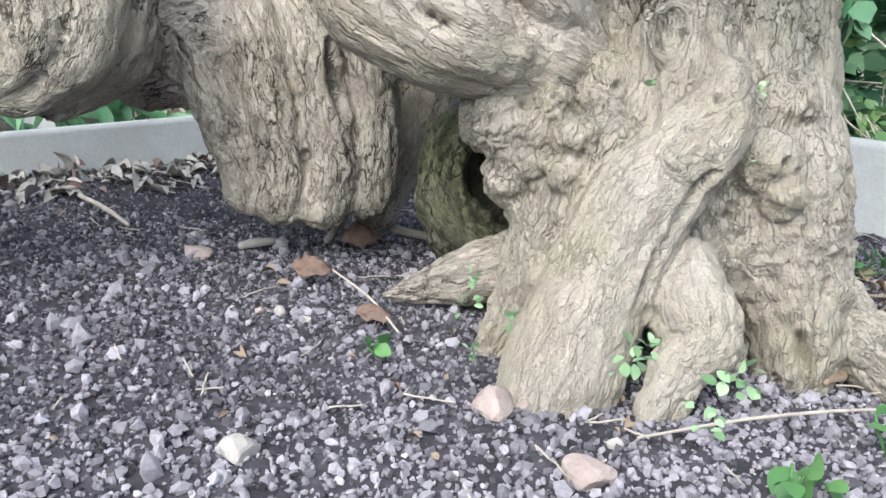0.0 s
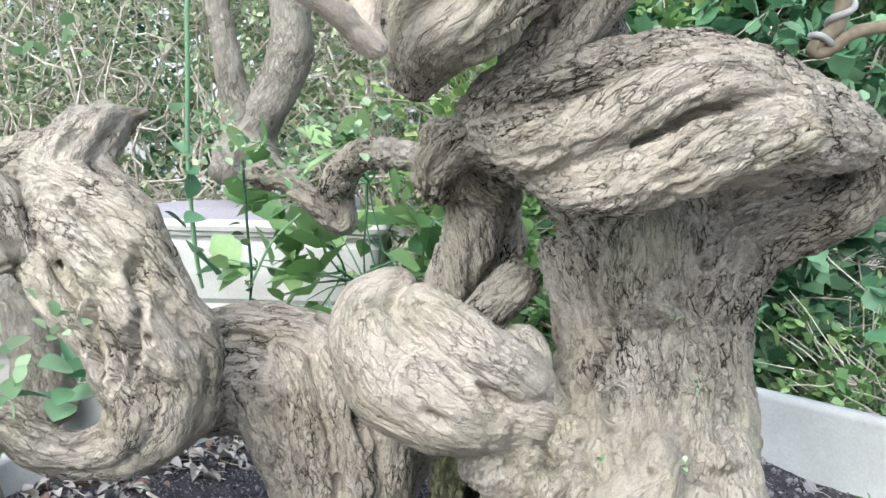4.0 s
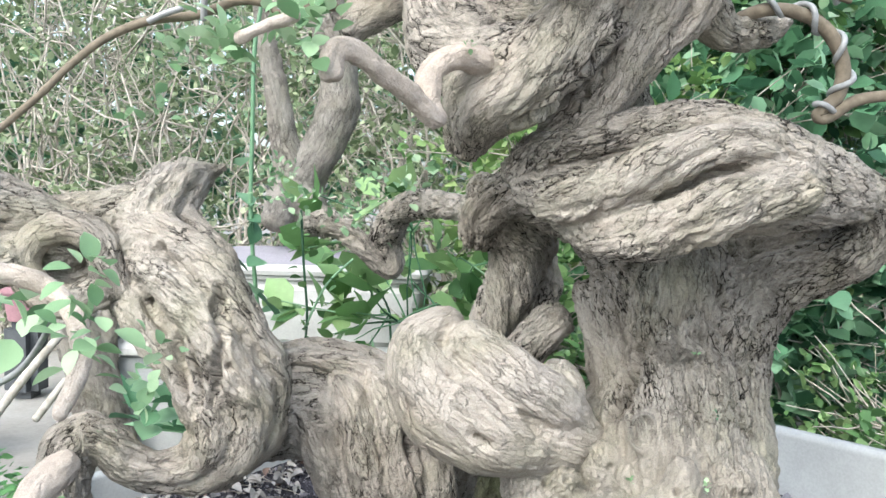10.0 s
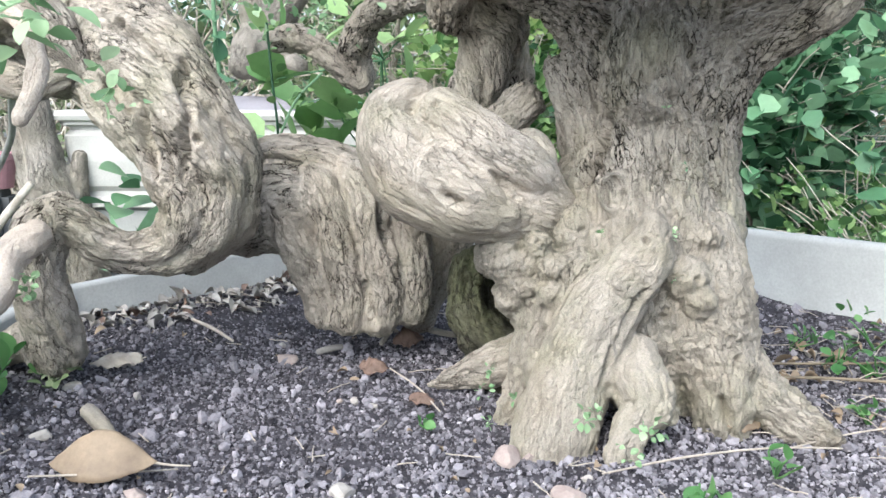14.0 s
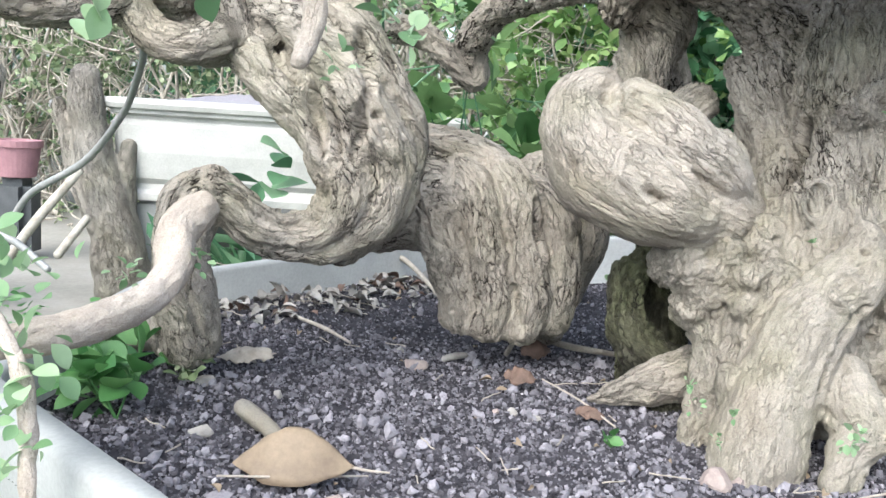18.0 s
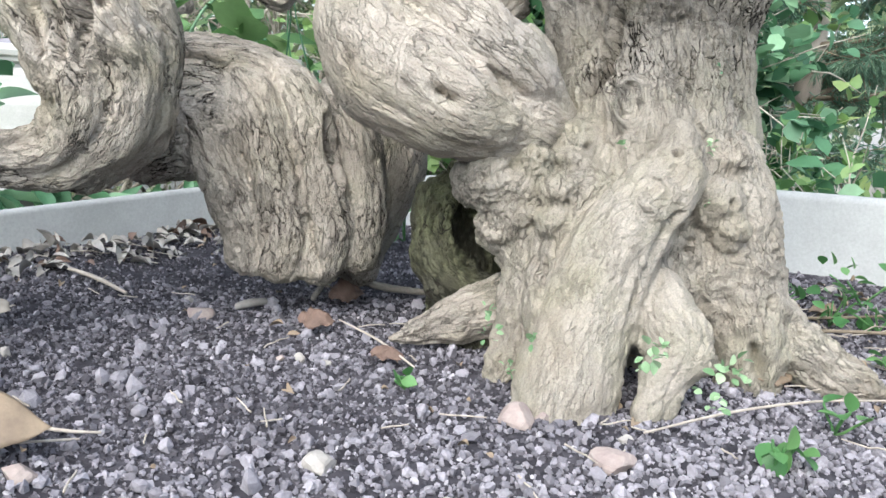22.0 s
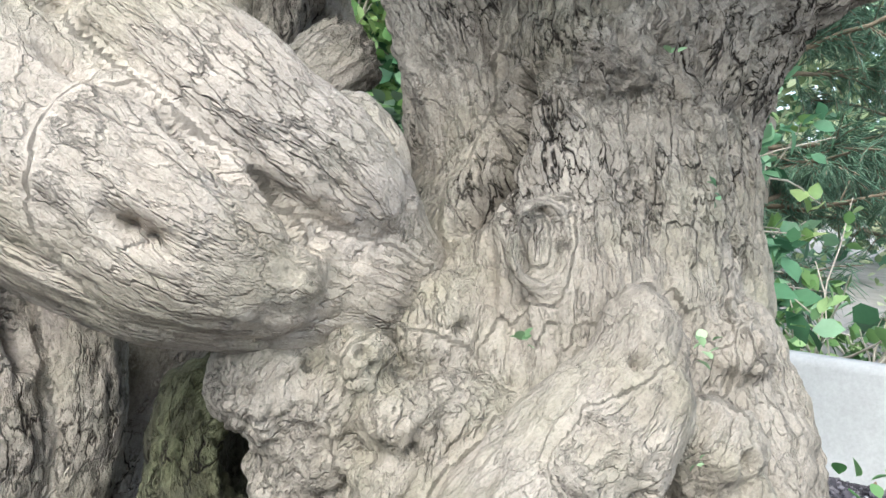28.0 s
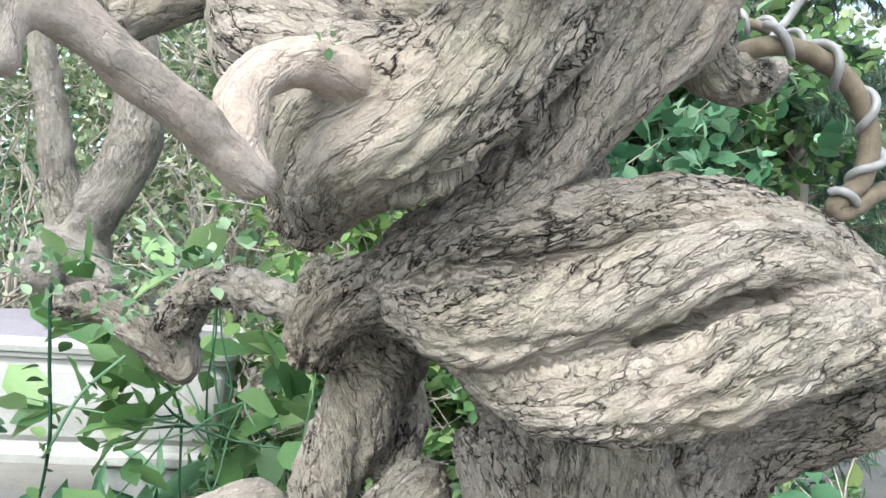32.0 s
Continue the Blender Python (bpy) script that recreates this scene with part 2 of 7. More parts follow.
    ragged = p + 0.0015 * np.stack([pnoise(p * 75 + 11 * k) for k in range(3)], -1) + 0.006 * np.stack([pnoise(p * 28 + 17 * k) for k in range(3)], -1) if len(slots) else p
    cut = np.zeros(n)
    for ax, ay, az, bx, by, bz, r, deep in slots:
        a0, b0 = skin(ax, ay, az), skin(bx, by, bz)
        w = b0 - a0
        if w @ w < 1e-8:
            continue
        wide = max(r, voxel * 3.2)
        deep = min(deep, 1.6 * wide)
        k = np.clip(((ragged - a0) @ w) / (w @ w), 0, 1)
        far = np.linalg.norm(ragged - a0 - k[:, None] * w, axis=1) / (wide * (0.4 + 0.6 * np.sin(math.pi * np.clip(k, 0.02, 0.98))))
        core = np.clip(1 - far, 0, 1)
        cut += deep * core * core * (3 - 2 * core) - deep * 0.1 * np.exp(-((far - 1.35) / 0.5) ** 2)
    d -= soften(cut[:, None], 3)[:, 0]
    d -= seam * np.clip(rad * 0.1 + depth * rad * 0.35, 0.002, 0.011)
    p += nor * d[:, None]
    for x, y, z, r, deep in holes:
        o = skin(x, y, z)
        far = np.linalg.norm(p - o, axis=1) / r
        core = np.clip(1 - far, 0, 1)
        core = core * core * (3 - 2 * core)
        deep = min(deep, 1.7 * r)
        rim = np.exp(-((far - 1.15) / 0.4) ** 2)
        mean = nor[far < 1.2].mean(0) if (far < 1.2).any() else np.zeros(3)
        p += -mean * (core * deep)[:, None] + nor * (rim * r * 0.13)[:, None]
    me.vertices.foreach_set("co", p.astype(np.float32).ravel())
    set_grain(me, grain)
    if len(limbs) > 1:
        jump = np.bincount(i0, 1 - same, n) + np.bincount(i1, 1 - same, n)
        jump = soften(np.clip(jump, 0, 1)[:, None], 1)[:, 0]
        rough = rough * np.clip(1 - 1.6 * jump, 0.12, 1)
    at = me.attributes.new("coarse", "FLOAT", "POINT")
    at.data.foreach_set("value", rough.astype(np.float32))
    me.update()
    return me

# ---- materials ----
class Nodes:
    """Short hand for building one node material."""

    def __init__(self, name, rough=0.8, metal=0.0, spec=0.35):
        self.mat = bpy.data.materials.new(name)
        self.mat.use_nodes = True
        self.nt = self.mat.node_tree
        self.bsdf = self.nt.nodes["Principled BSDF"]
        self.bsdf.inputs["Roughness"].default_value = rough
        self.bsdf.inputs["Metallic"].default_value = metal
        self.bsdf.inputs["Specular IOR Level"].default_value = spec

    def node(self, kind, links=None, **props):
        n = self.nt.nodes.new(kind)
        for k, v in props.items():
            n.inputs[k.replace("_", " ")].default_value = v
        for k, v in (links or {}).items():
            self.nt.links.new(v, n.inputs[k])
        return n

    def coords(self, scale=(1, 1, 1), grain=False):
        if grain:
            src = self.node("ShaderNodeAttribute")
            src.attribute_name = "grain"
            out = src.outputs["Vector"]
        else:
            out = self.node("ShaderNodeTexCoord").outputs["Object"]
        m = self.node("ShaderNodeMapping", {"Vector": out})
        m.inputs["Scale"].default_value = scale
        return m.outputs[0]

    def noise(self, vec, scale, detail=4.0, rough=0.55, warp=0.0):
        return self.node("ShaderNodeTexNoise", {"Vector": vec}, Scale=scale, Detail=detail, Roughness=rough, Distortion=warp).outputs["Fac"]

    def ramp(self, fac, *stops):
        r = self.node("ShaderNodeValToRGB", {"Fac": fac})
        e = r.color_ramp.elements
        while len(e) < len(stops):
            e.new(0.5)
        for el, (pos, col) in zip(e, stops):
            el.position = pos
            el.color = (*col, 1) if len(col) == 3 else (col[0],) * 3 + (1,)
        return r.outputs["Color"]

    def mix(self, fac, a, b, mode="MIX"):
        m = self.node("ShaderNodeMix")
        m.data_type, m.blend_type = "RGBA", mode
        ins = [i for i in m.inputs if i.enabled]
        for slot, val in zip(ins, (fac, a, b)):
            if hasattr(val, "links"):
                self.nt.links.new(val, slot)
            else:
                slot.default_value = val if not isinstance(val, tuple) else (*val, 1)
        return [o for o in m.outputs if o.enabled][0]

    def math(self, op, a, b=0.0, clamp=False):
        m = self.node("ShaderNodeMath")
        m.operation, m.use_clamp = op, clamp
        for slot, val in zip(m.inputs, (a, b)):
            if hasattr(val, "links"):
                self.nt.links.new(val, slot)
            else:
                slot.default_value = val
        return m.outputs[0]

    def done(self, colour, height=None, strength=0.5, distance=0.002, rough=None):
        if hasattr(colour, "links"):
            self.nt.links.new(colour, self.bsdf.inputs["Base Color"])
        else:
            self.bsdf.inputs["Base Color"].default_value = (*colour, 1)
        if rough is not None:
            self.nt.links.new(rough, self.bsdf.inputs["Roughness"])
        if height is not None:
            b = self.node("ShaderNodeBump", {"Height": height}, Strength=strength, Distance=distance)
            self.nt.links.new(b.outputs[0], self.bsdf.inputs["Normal"])
        return self.mat


def bark(name, light, mid, dark, crack=0.95, green=0.3, relief=1.0, wet=0.88):
    """Flaky bark: plates parted by ragged furrows along the grain, worn smooth patches, a bloom of algae."""
    n = Nodes(name, wet, spec=0.15)
    o = n.coords()
    at = n.node("ShaderNodeAttribute")
    at.attribute_name = "coarse"
    coarse = at.outputs["Fac"]

    def plates(stretch, scale, warp, width):
        """Depth of the furrows between plates, their width ragged."""
        g = n.coords((1, 1, stretch), True)
        wob = n.node("ShaderNodeTexNoise", {"Vector": g}, Scale=scale * 0.8, Detail=4.0, Roughness=0.65).outputs["Color"]
        off = n.node("ShaderNodeVectorMath", {0: wob})
        off.operation = "SCALE"
        off.inputs["Scale"].default_value = warp / scale
        mv = n.node("ShaderNodeVectorMath", {0: g, 1: off.outputs[0]})
        mv.operation = "ADD"
        v = n.node("ShaderNodeTexVoronoi", {"Vector": mv.outputs[0]}, Scale=scale, Randomness=1.0)
        v.feature = "DISTANCE_TO_EDGE"
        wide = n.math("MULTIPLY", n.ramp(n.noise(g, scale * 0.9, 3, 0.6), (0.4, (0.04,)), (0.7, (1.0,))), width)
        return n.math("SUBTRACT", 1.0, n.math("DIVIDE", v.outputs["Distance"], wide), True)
    def flakes(stretch, scale, warp):
        """Overlapping scales: a height of its own for each."""
        g = n.coords((1, 1, stretch), True)
        wob = n.node("ShaderNodeTexNoise", {"Vector": g}, Scale=scale * 0.9, Detail=4.0, Roughness=0.6).outputs["Color"]
        off = n.node("ShaderNodeVectorMath", {0: wob})
        off.operation = "SCALE"
        off.inputs["Scale"].default_value = warp / scale
        mv = n.node("ShaderNodeVectorMath", {0: g, 1: off.outputs[0]})
        mv.operation = "ADD"
        v = n.node("ShaderNodeTexVoronoi", {"Vector": mv.outputs[0]}, Scale=scale, Randomness=1.0)
        return n.node("ShaderNodeSeparateColor", {"Color": v.outputs["Color"]}).outputs[0]
    g = n.coords((1, 1, 0.4), True)
    fibre = n.noise(g, 100, 6, 0.66, 0.4)
    pits = n.ramp(n.noise(g, 70, 5, 0.62, 0.3), (0.34, (1.0,)), (0.41, (0.0,)))
    worn = n.ramp(n.noise(o, 13, 4, 0.6), (0.36, (0.0,)), (0.6, (1.0,)))
    amount = n.math("MULTIPLY", n.math("ADD", n.math("MULTIPLY", worn, 0.75), 0.25), n.math("MULTIPLY", n.math("SUBTRACT", coarse, 0.12), 1.6, True), True)
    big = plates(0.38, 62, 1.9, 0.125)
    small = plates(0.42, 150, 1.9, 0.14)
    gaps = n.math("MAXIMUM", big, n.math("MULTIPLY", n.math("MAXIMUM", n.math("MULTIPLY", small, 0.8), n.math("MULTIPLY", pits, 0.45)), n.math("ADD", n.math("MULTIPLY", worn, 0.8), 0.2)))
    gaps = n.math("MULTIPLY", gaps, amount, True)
    scaly = n.math("MULTIPLY", n.math("MULTIPLY", n.math("SUBTRACT", coarse, 0.26), 2.2, True), n.math("ADD", n.math("MULTIPLY", worn, 0.7), 0.3), True)
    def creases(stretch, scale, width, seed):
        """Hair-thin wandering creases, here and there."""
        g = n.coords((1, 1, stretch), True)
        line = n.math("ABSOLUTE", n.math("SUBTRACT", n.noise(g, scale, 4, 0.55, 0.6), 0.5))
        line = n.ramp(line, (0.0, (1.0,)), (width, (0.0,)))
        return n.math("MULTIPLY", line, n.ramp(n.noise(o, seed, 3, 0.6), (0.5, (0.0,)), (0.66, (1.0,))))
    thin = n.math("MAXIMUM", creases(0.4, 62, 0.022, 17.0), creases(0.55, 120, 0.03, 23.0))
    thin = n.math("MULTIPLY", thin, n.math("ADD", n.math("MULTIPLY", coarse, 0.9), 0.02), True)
    scale_a, scale_b = flakes(0.42, 70, 1.6), flakes(0.5, 160, 1.4)
    gate = n.math("MULTIPLY", n.math("ADD", coarse, 0.05), 4.0, True)
    tint = n.math("ADD", n.math("MULTIPLY", n.math("SUBTRACT", n.ramp(fibre, (0.3, (0.0,)), (0.68, (1.0,))), 0.5), gate), 0.5)
    col = n.mix(tint, mid, light)
    blotch = n.noise(o, 8, 3, 0.55)
    col = n.mix(n.math("MULTIPLY", n.ramp(blotch, (0.42, (0.0,)), (0.75, (1.0,))), 0.5), col, (mid[0] * 0.72, mid[1] * 0.69, mid[2] * 0.66))
    pale = n.ramp(n.noise(o, 6.3, 3, 0.5), (0.5, (0.0,)), (0.68, (1.0,)))
    col = n.mix(n.math("MULTIPLY", pale, 0.5), col, (light[0] * 1.08, light[1] * 1.08, light[2] * 1.1))
    moss = n.ramp(n.noise(o, 11.7, 4, 0.6), (0.46, (0.0,)), (0.7, (1.0,)))
    col = n.mix(n.math("MULTIPLY", moss, green), col, (0.27, 0.28, 0.15))
    ochre = n.ramp(n.noise(o, 9.1, 4, 0.6), (0.45, (0.0,)), (0.7, (1.0,)))
    col = n.mix(n.math("MULTIPLY", ochre, 0.25), col, (mid[0] * 1.05, mid[1] * 0.93, mid[2] * 0.72))
    tone = n.ramp(n.mix(0.5, scale_a, scale_b), (0.25, (0.78,)), (0.75, (1.0,)))
    col = n.mix(n.math("MULTIPLY", scaly, 0.9, True), col, n.mix(1.0, col, tone, "MULTIPLY"))
    fine = n.ramp(n.noise(o, 520, 4, 0.7), (0.34, (0.62,)), (0.56, (1.0,)))
    col = n.mix(0.6, col, fine, "MULTIPLY")
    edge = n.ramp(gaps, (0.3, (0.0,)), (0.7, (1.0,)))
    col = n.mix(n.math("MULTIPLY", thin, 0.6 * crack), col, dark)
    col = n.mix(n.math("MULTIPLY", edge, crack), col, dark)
    h = n.math("ADD", n.math("MULTIPLY", n.math("MULTIPLY", n.math("SUBTRACT", fibre, 0.5), 0.7), n.math("ADD", coarse, 0.15, True)), n.math("MULTIPLY", n.noise(o, 260, 5, 0.7), 0.2))
    steps = n.math("ADD", n.math("MULTIPLY", scale_a, 0.26), n.math("MULTIPLY", scale_b, 0.14))
    h = n.math("ADD", h, n.math("MULTIPLY", steps, scaly))
    h = n.math("SUBTRACT", h, n.math("MULTIPLY", gaps, 0.75))
    h = n.math("SUBTRACT", h, n.math("MULTIPLY", thin, 0.22))
    return n.done(col, h, relief, 0.012)


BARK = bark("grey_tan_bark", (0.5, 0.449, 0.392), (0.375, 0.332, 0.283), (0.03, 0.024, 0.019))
# BARK made darker: the weaker light on the trunk is put into its colour
BARK_TRUNK_SHADED = bark("shaded_tan_trunk_bark", (0.385, 0.347, 0.298), (0.28, 0.25, 0.21), (0.03, 0.024, 0.019), green=0.3)
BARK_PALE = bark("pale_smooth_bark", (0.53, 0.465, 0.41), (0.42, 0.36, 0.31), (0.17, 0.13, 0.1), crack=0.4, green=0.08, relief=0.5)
# mossy rotten wood, darkened further so the colour carries the cavity's shade
BARK_DAMP_SHADED = bark("damp_mossy_bark_cavity_shade", (0.1, 0.096, 0.068), (0.05, 0.046, 0.032), (0.03, 0.025, 0.02), green=0.7, wet=0.7)
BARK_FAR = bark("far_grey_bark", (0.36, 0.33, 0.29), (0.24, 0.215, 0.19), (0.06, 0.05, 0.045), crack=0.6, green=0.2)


def grit(name, light, dark, vary=0.5):
    n = Nodes(name, 0.95, spec=0.15)
    o = n.coords()
    isle = n.node("ShaderNodeNewGeometry").outputs["Random Per Island"]
    col = n.mix(n.ramp(isle, (0.0, (0.0,)), (1.0, (1.0,))), dark, light)
    col = n.mix(vary, col, n.ramp(n.noise(o, 300, 4, 0.7), (0.3, (0.45,)), (0.7, (1.0,))), "MULTIPLY")
    h = n.noise(o, 420, 4, 0.7)
    return n.done(col, h, 0.6, 0.002)


def plain(name, colour, other, scale=20.0, rough=0.8, metal=0.0, relief=0.2, spec=0.35, fine=220.0):
    """A surface with stains at one scale and grain at another."""
    n = Nodes(name, rough, metal, spec)
    o = n.coords()
    col = n.mix(n.ramp(n.noise(o, scale, 4, 0.6), (0.35, (0.0,)), (0.7, (1.0,))), colour, other)
    col = n.mix(0.35, col, n.ramp(n.noise(o, fine, 3, 0.7), (0.3, (0.6,)), (0.65, (1.0,))), "MULTIPLY")
    return n.done(col, n.noise(o, fine * 0.8, 4, 0.6), relief, 0.002)


def leaf_stuff(name, a, b, c, rough=0.45, through=0.35):
    """Living leaves: a colour of its own for each, light coming through."""
    n = Nodes(name, rough, spec=0.4)
    isle = n.node("ShaderNodeNewGeometry").outputs["Random Per Island"]
    pick = n.math("FRACT", n.math("ADD", isle, n.node("ShaderNodeObjectInfo").outputs["Random"]))
    col = n.ramp(pick, (0.0, a), (0.55, b), (1.0, c))
    col = n.mix(0.3, col, n.ramp(n.noise(n.coords(), 60, 3, 0.6), (0.3, (0.55,)), (0.7, (1.0,))), "MULTIPLY")
    out = n.nt.nodes["Material Output"]
    tr = n.node("ShaderNodeBsdfTranslucent", {"Color": col})
    mx = n.node("ShaderNodeMixShader", {1: n.bsdf.outputs[0], 2: tr.outputs[0]}, Fac=through)
    n.nt.links.new(mx.outputs[0], out.inputs["Surface"])
    return n.done(col)


SOIL = plain("dark_soil", (0.03, 0.028, 0.033), (0.075, 0.07, 0.08), 30, 0.95, relief=0.9, spec=0.1)
GRIT = grit("dark_cinder_grit", (0.36, 0.34, 0.372), (0.15, 0.141, 0.158), 0.5)
GRIT_PALE = grit("grey_cinder_grit", (0.48, 0.458, 0.482), (0.25, 0.238, 0.256), 0.6)
# crumb colour includes the shade that falls under the limbs
CRUMB = grit("shaded_soil_crumbs", (0.23, 0.216, 0.242), (0.032, 0.029, 0.034))
PEBBLE = plain("pale_pebble", (0.38, 0.355, 0.33), (0.25, 0.23, 0.21), 60, 0.8)
BRICK = plain("broken_brick", (0.27, 0.215, 0.2), (0.33, 0.275, 0.25), 50, 0.9, relief=0.5)
CEMENT = plain("grey_cement", (0.37, 0.376, 0.368), (0.29, 0.294, 0.288), 7, 0.75, relief=0.15)
STONEWARE = plain("weathered_white_stoneware", (0.5, 0.495, 0.475), (0.38, 0.375, 0.355), 8, 0.6, relief=0.15)
EARTH = plain("trodden_grey_earth", (0.31, 0.295, 0.27), (0.21, 0.198, 0.18), 3, 0.95, relief=0.6, fine=60)
WIRE = plain("dull_aluminium_wire", (0.33, 0.33, 0.325), (0.24, 0.24, 0.235), 80, 0.5, 0.15, relief=0.05)
DRY = plain("dry_brown_leaf", (0.25, 0.19, 0.13), (0.18, 0.135, 0.095), 40, 0.6, relief=0.3)
RUST = plain("crumpled_russet_leaf", (0.17, 0.11, 0.085), (0.1, 0.065, 0.05), 60, 0.7, relief=0.4)
TWIG = plain("bleached_twig", (0.42, 0.375, 0.32), (0.3, 0.26, 0.22), 80, 0.85)
BROWN = plain("brown_twig_bark", (0.2, 0.165, 0.12), (0.13, 0.105, 0.075), 90, 0.85, relief=0.5)
SLATE = plain("black_plastic", (0.05, 0.055, 0.06), (0.09, 0.095, 0.1), 12, 0.55)
MAUVE = plain("faded_mauve_pot", (0.36, 0.2, 0.22), (0.28, 0.15, 0.17), 12, 0.7)
STRAW = plain("dead_stems", (0.5, 0.46, 0.4), (0.25, 0.22, 0.18), 30, 0.9)
LEAF = leaf_stuff("fresh_green_leaf", (0.05, 0.12, 0.04), (0.13, 0.25, 0.085), (0.31, 0.44, 0.19), through=0.3)
LEAF_DEEP = leaf_stuff("deep_green_leaf", (0.032, 0.092, 0.048), (0.105, 0.235, 0.12), (0.29, 0.46, 0.28), through=0.32)
LEAF_HAZE = leaf_stuff("yellowish_green_leaf", (0.08, 0.125, 0.06), (0.24, 0.31, 0.16), (0.46, 0.5, 0.33), through=0.3)
SPRIG = leaf_stuff("pale_sprig_leaf", (0.13, 0.24, 0.11), (0.27, 0.41, 0.22), (0.42, 0.55, 0.34), through=0.35)
LEAF_LIGHT = leaf_stuff("light_green_leaf", (0.1, 0.2, 0.06), (0.22, 0.35, 0.12), (0.38, 0.48, 0.2), through=0.4)
NEEDLE = leaf_stuff("conifer_needles", (0.06, 0.13, 0.085), (0.1, 0.19, 0.125), (0.17, 0.27, 0.17), through=0.2)
CLOVER = leaf_stuff("ground_cover_leaf", (0.06, 0.17, 0.05), (0.1, 0.24, 0.08), (0.17, 0.33, 0.12))

# pale surface of the added unseen walls, light enough to bounce light back
ADDED_WALL = plain("pale_added_wall", (0.5, 0.51, 0.49), (0.36, 0.37, 0.34), 3, 0.95, relief=0.6, spec=0.1)

# ---- ground, tray and soil ----
FLOOR = -0.25
CX, CY, RX, RY, RIM = 0.07, 0.755, 0.69, 0.67, 0.115


CORNERS = ((-0.625, 0.515), (-0.625, 0.985), (-0.2, 1.43), (0.34, 1.43), (0.74, 0.91), (0.74, 0.48), (0.34, 0.08), (-0.2, 0.08))


def scatter_mesh(name, base, faces, m, o, smooth=False):
    """Copies of a small shape (base, faces) by matrices m (n,3,3) at places o (n,3), as one mesh."""
    n, k = len(o), len(base)
    v = np.einsum("nij,kj->nki", m, base) + o[:, None]
    me = bpy.data.meshes.new(name)
    sizes = np.array([len(f) for f in faces])
    flat = np.concatenate([np.array(f) for f in faces])
    loops = (flat[None] + (np.arange(n) * k)[:, None]).ravel()
    me.vertices.add(n * k)
    me.vertices.foreach_set("co", v.astype(np.float32).ravel())
    me.loops.add(len(loops))
    me.loops.foreach_set("vertex_index", loops.astype(np.int32))
    starts = np.concatenate([[0], np.cumsum(np.tile(sizes, n))[:-1]])
    me.polygons.add(n * len(sizes))
    me.polygons.foreach_set("loop_start", starts.astype(np.int32))
    me.polygons.foreach_set("use_smooth", np.full(n * len(sizes), smooth))
    me.update(calc_edges=True)
    me.validate()
    return me


def turns(n, rng, tip=math.pi):
    """n random turnings, tipped by up to tip from upright."""
    a, b, c = rng.uniform(0, 2 * math.pi, n), rng.uniform(-tip, tip, n), rng.uniform(0, 2 * math.pi, n)
    def rz(x):
        z = np.zeros((n, 3, 3))
        z[:, 0, 0] = z[:, 1, 1] = np.cos(x)
        z[:, 0, 1], z[:, 1, 0], z[:, 2, 2] = -np.sin(x), np.sin(x), 1
        return z
    rx = np.zeros((n, 3, 3))
    rx[:, 0, 0] = 1
    rx[:, 1, 1] = rx[:, 2, 2] = np.cos(b)
    rx[:, 1, 2], rx[:, 2, 1] = -np.sin(b), np.sin(b)
    return rz(a) @ rx @ rz(c)


def in_tray(x, y, grow=0.0):
    """Whether places lie within the tray's eight walls."""
    o = np.array(CORNERS)
    ok = np.ones(np.shape(x), bool)
    for k in range(8):
        (ax, ay), (bx, by) = o[k], o[(k + 1) % 8]
        ok &= ((bx - ax) * (y - ay) - (by - ay) * (x - ax)) / math.hypot(bx - ax, by - ay) < grow
    return ok


def soil_height(x, y):
    r = np.sqrt(((x - CX) / RX) ** 2 + ((y - CY) / RY) ** 2)
    e = np.clip((r - 0.55) / 0.4, 0, 1)
    p = np.stack([np.asarray(x) * 7.0, np.asarray(y) * 7.0, np.zeros_like(np.asarray(x, float))], -1).reshape(-1, 3)
    return (0.028 * e * e * (3 - 2 * e) + (0.011 * pnoise(p) + 0.004 * pnoise(p * 4) + 0.0018 * pnoise(p * 11)).reshape(np.shape(x)))


def outline(grow=0.0, per=5):
    """The tray's plan: eight straight walls with softened corners."""
    c = np.array(CORNERS)[::-1]
    mid = c.mean(0)
    c = mid + (c - mid) * (1 + grow / 0.66)
    pts = []
    for k in range(8):
        p, a, b = c[k], c[k - 1], c[(k + 1) % 8]
        u, w = (a - p) / np.linalg.norm(a - p), (b - p) / np.linalg.norm(b - p)
        for s in np.linspace(0, 1, per):
            pts.append(p + 0.025 * ((1 - s) ** 2 * u + s * s * w))
        for s in (0.3, 0.6):
            pts.append(p + (b - p) * (0.05 + 0.9 * s))
    return np.array(pts)


def loft(name, rings):
    """A skin over closed rings of the same count; the first and last stay open."""
    m = len(rings[0])
    v = np.vstack(rings)
    f = [(i * m + j, i * m + (j + 1) % m, (i + 1) * m + (j + 1) % m, (i + 1) * m + j) for i in range(len(rings) - 1) for j in range(m)]
    return v, f


def ring_at(grow, z):
    o = outline(grow)
    return np.column_stack([o, z + max(0.0, z) / RIM * 0.055 * o[:, 0]])


# ground to the horizon, gently uneven
gx = np.concatenate([-np.geomspace(400, 5, 12), np.linspace(-4.6, 4.6, 60), np.geomspace(5, 400, 12)])
gy = gx + 1.5
XX, YY = np.meshgrid(gx, gy)
ZZ = FLOOR + 0.02 * fbm(np.stack([XX * 1.5, YY * 1.5, XX * 0], -1).reshape(-1, 3), 3).reshape(XX.shape) * (np.abs(XX) < 20)
m = len(gx)
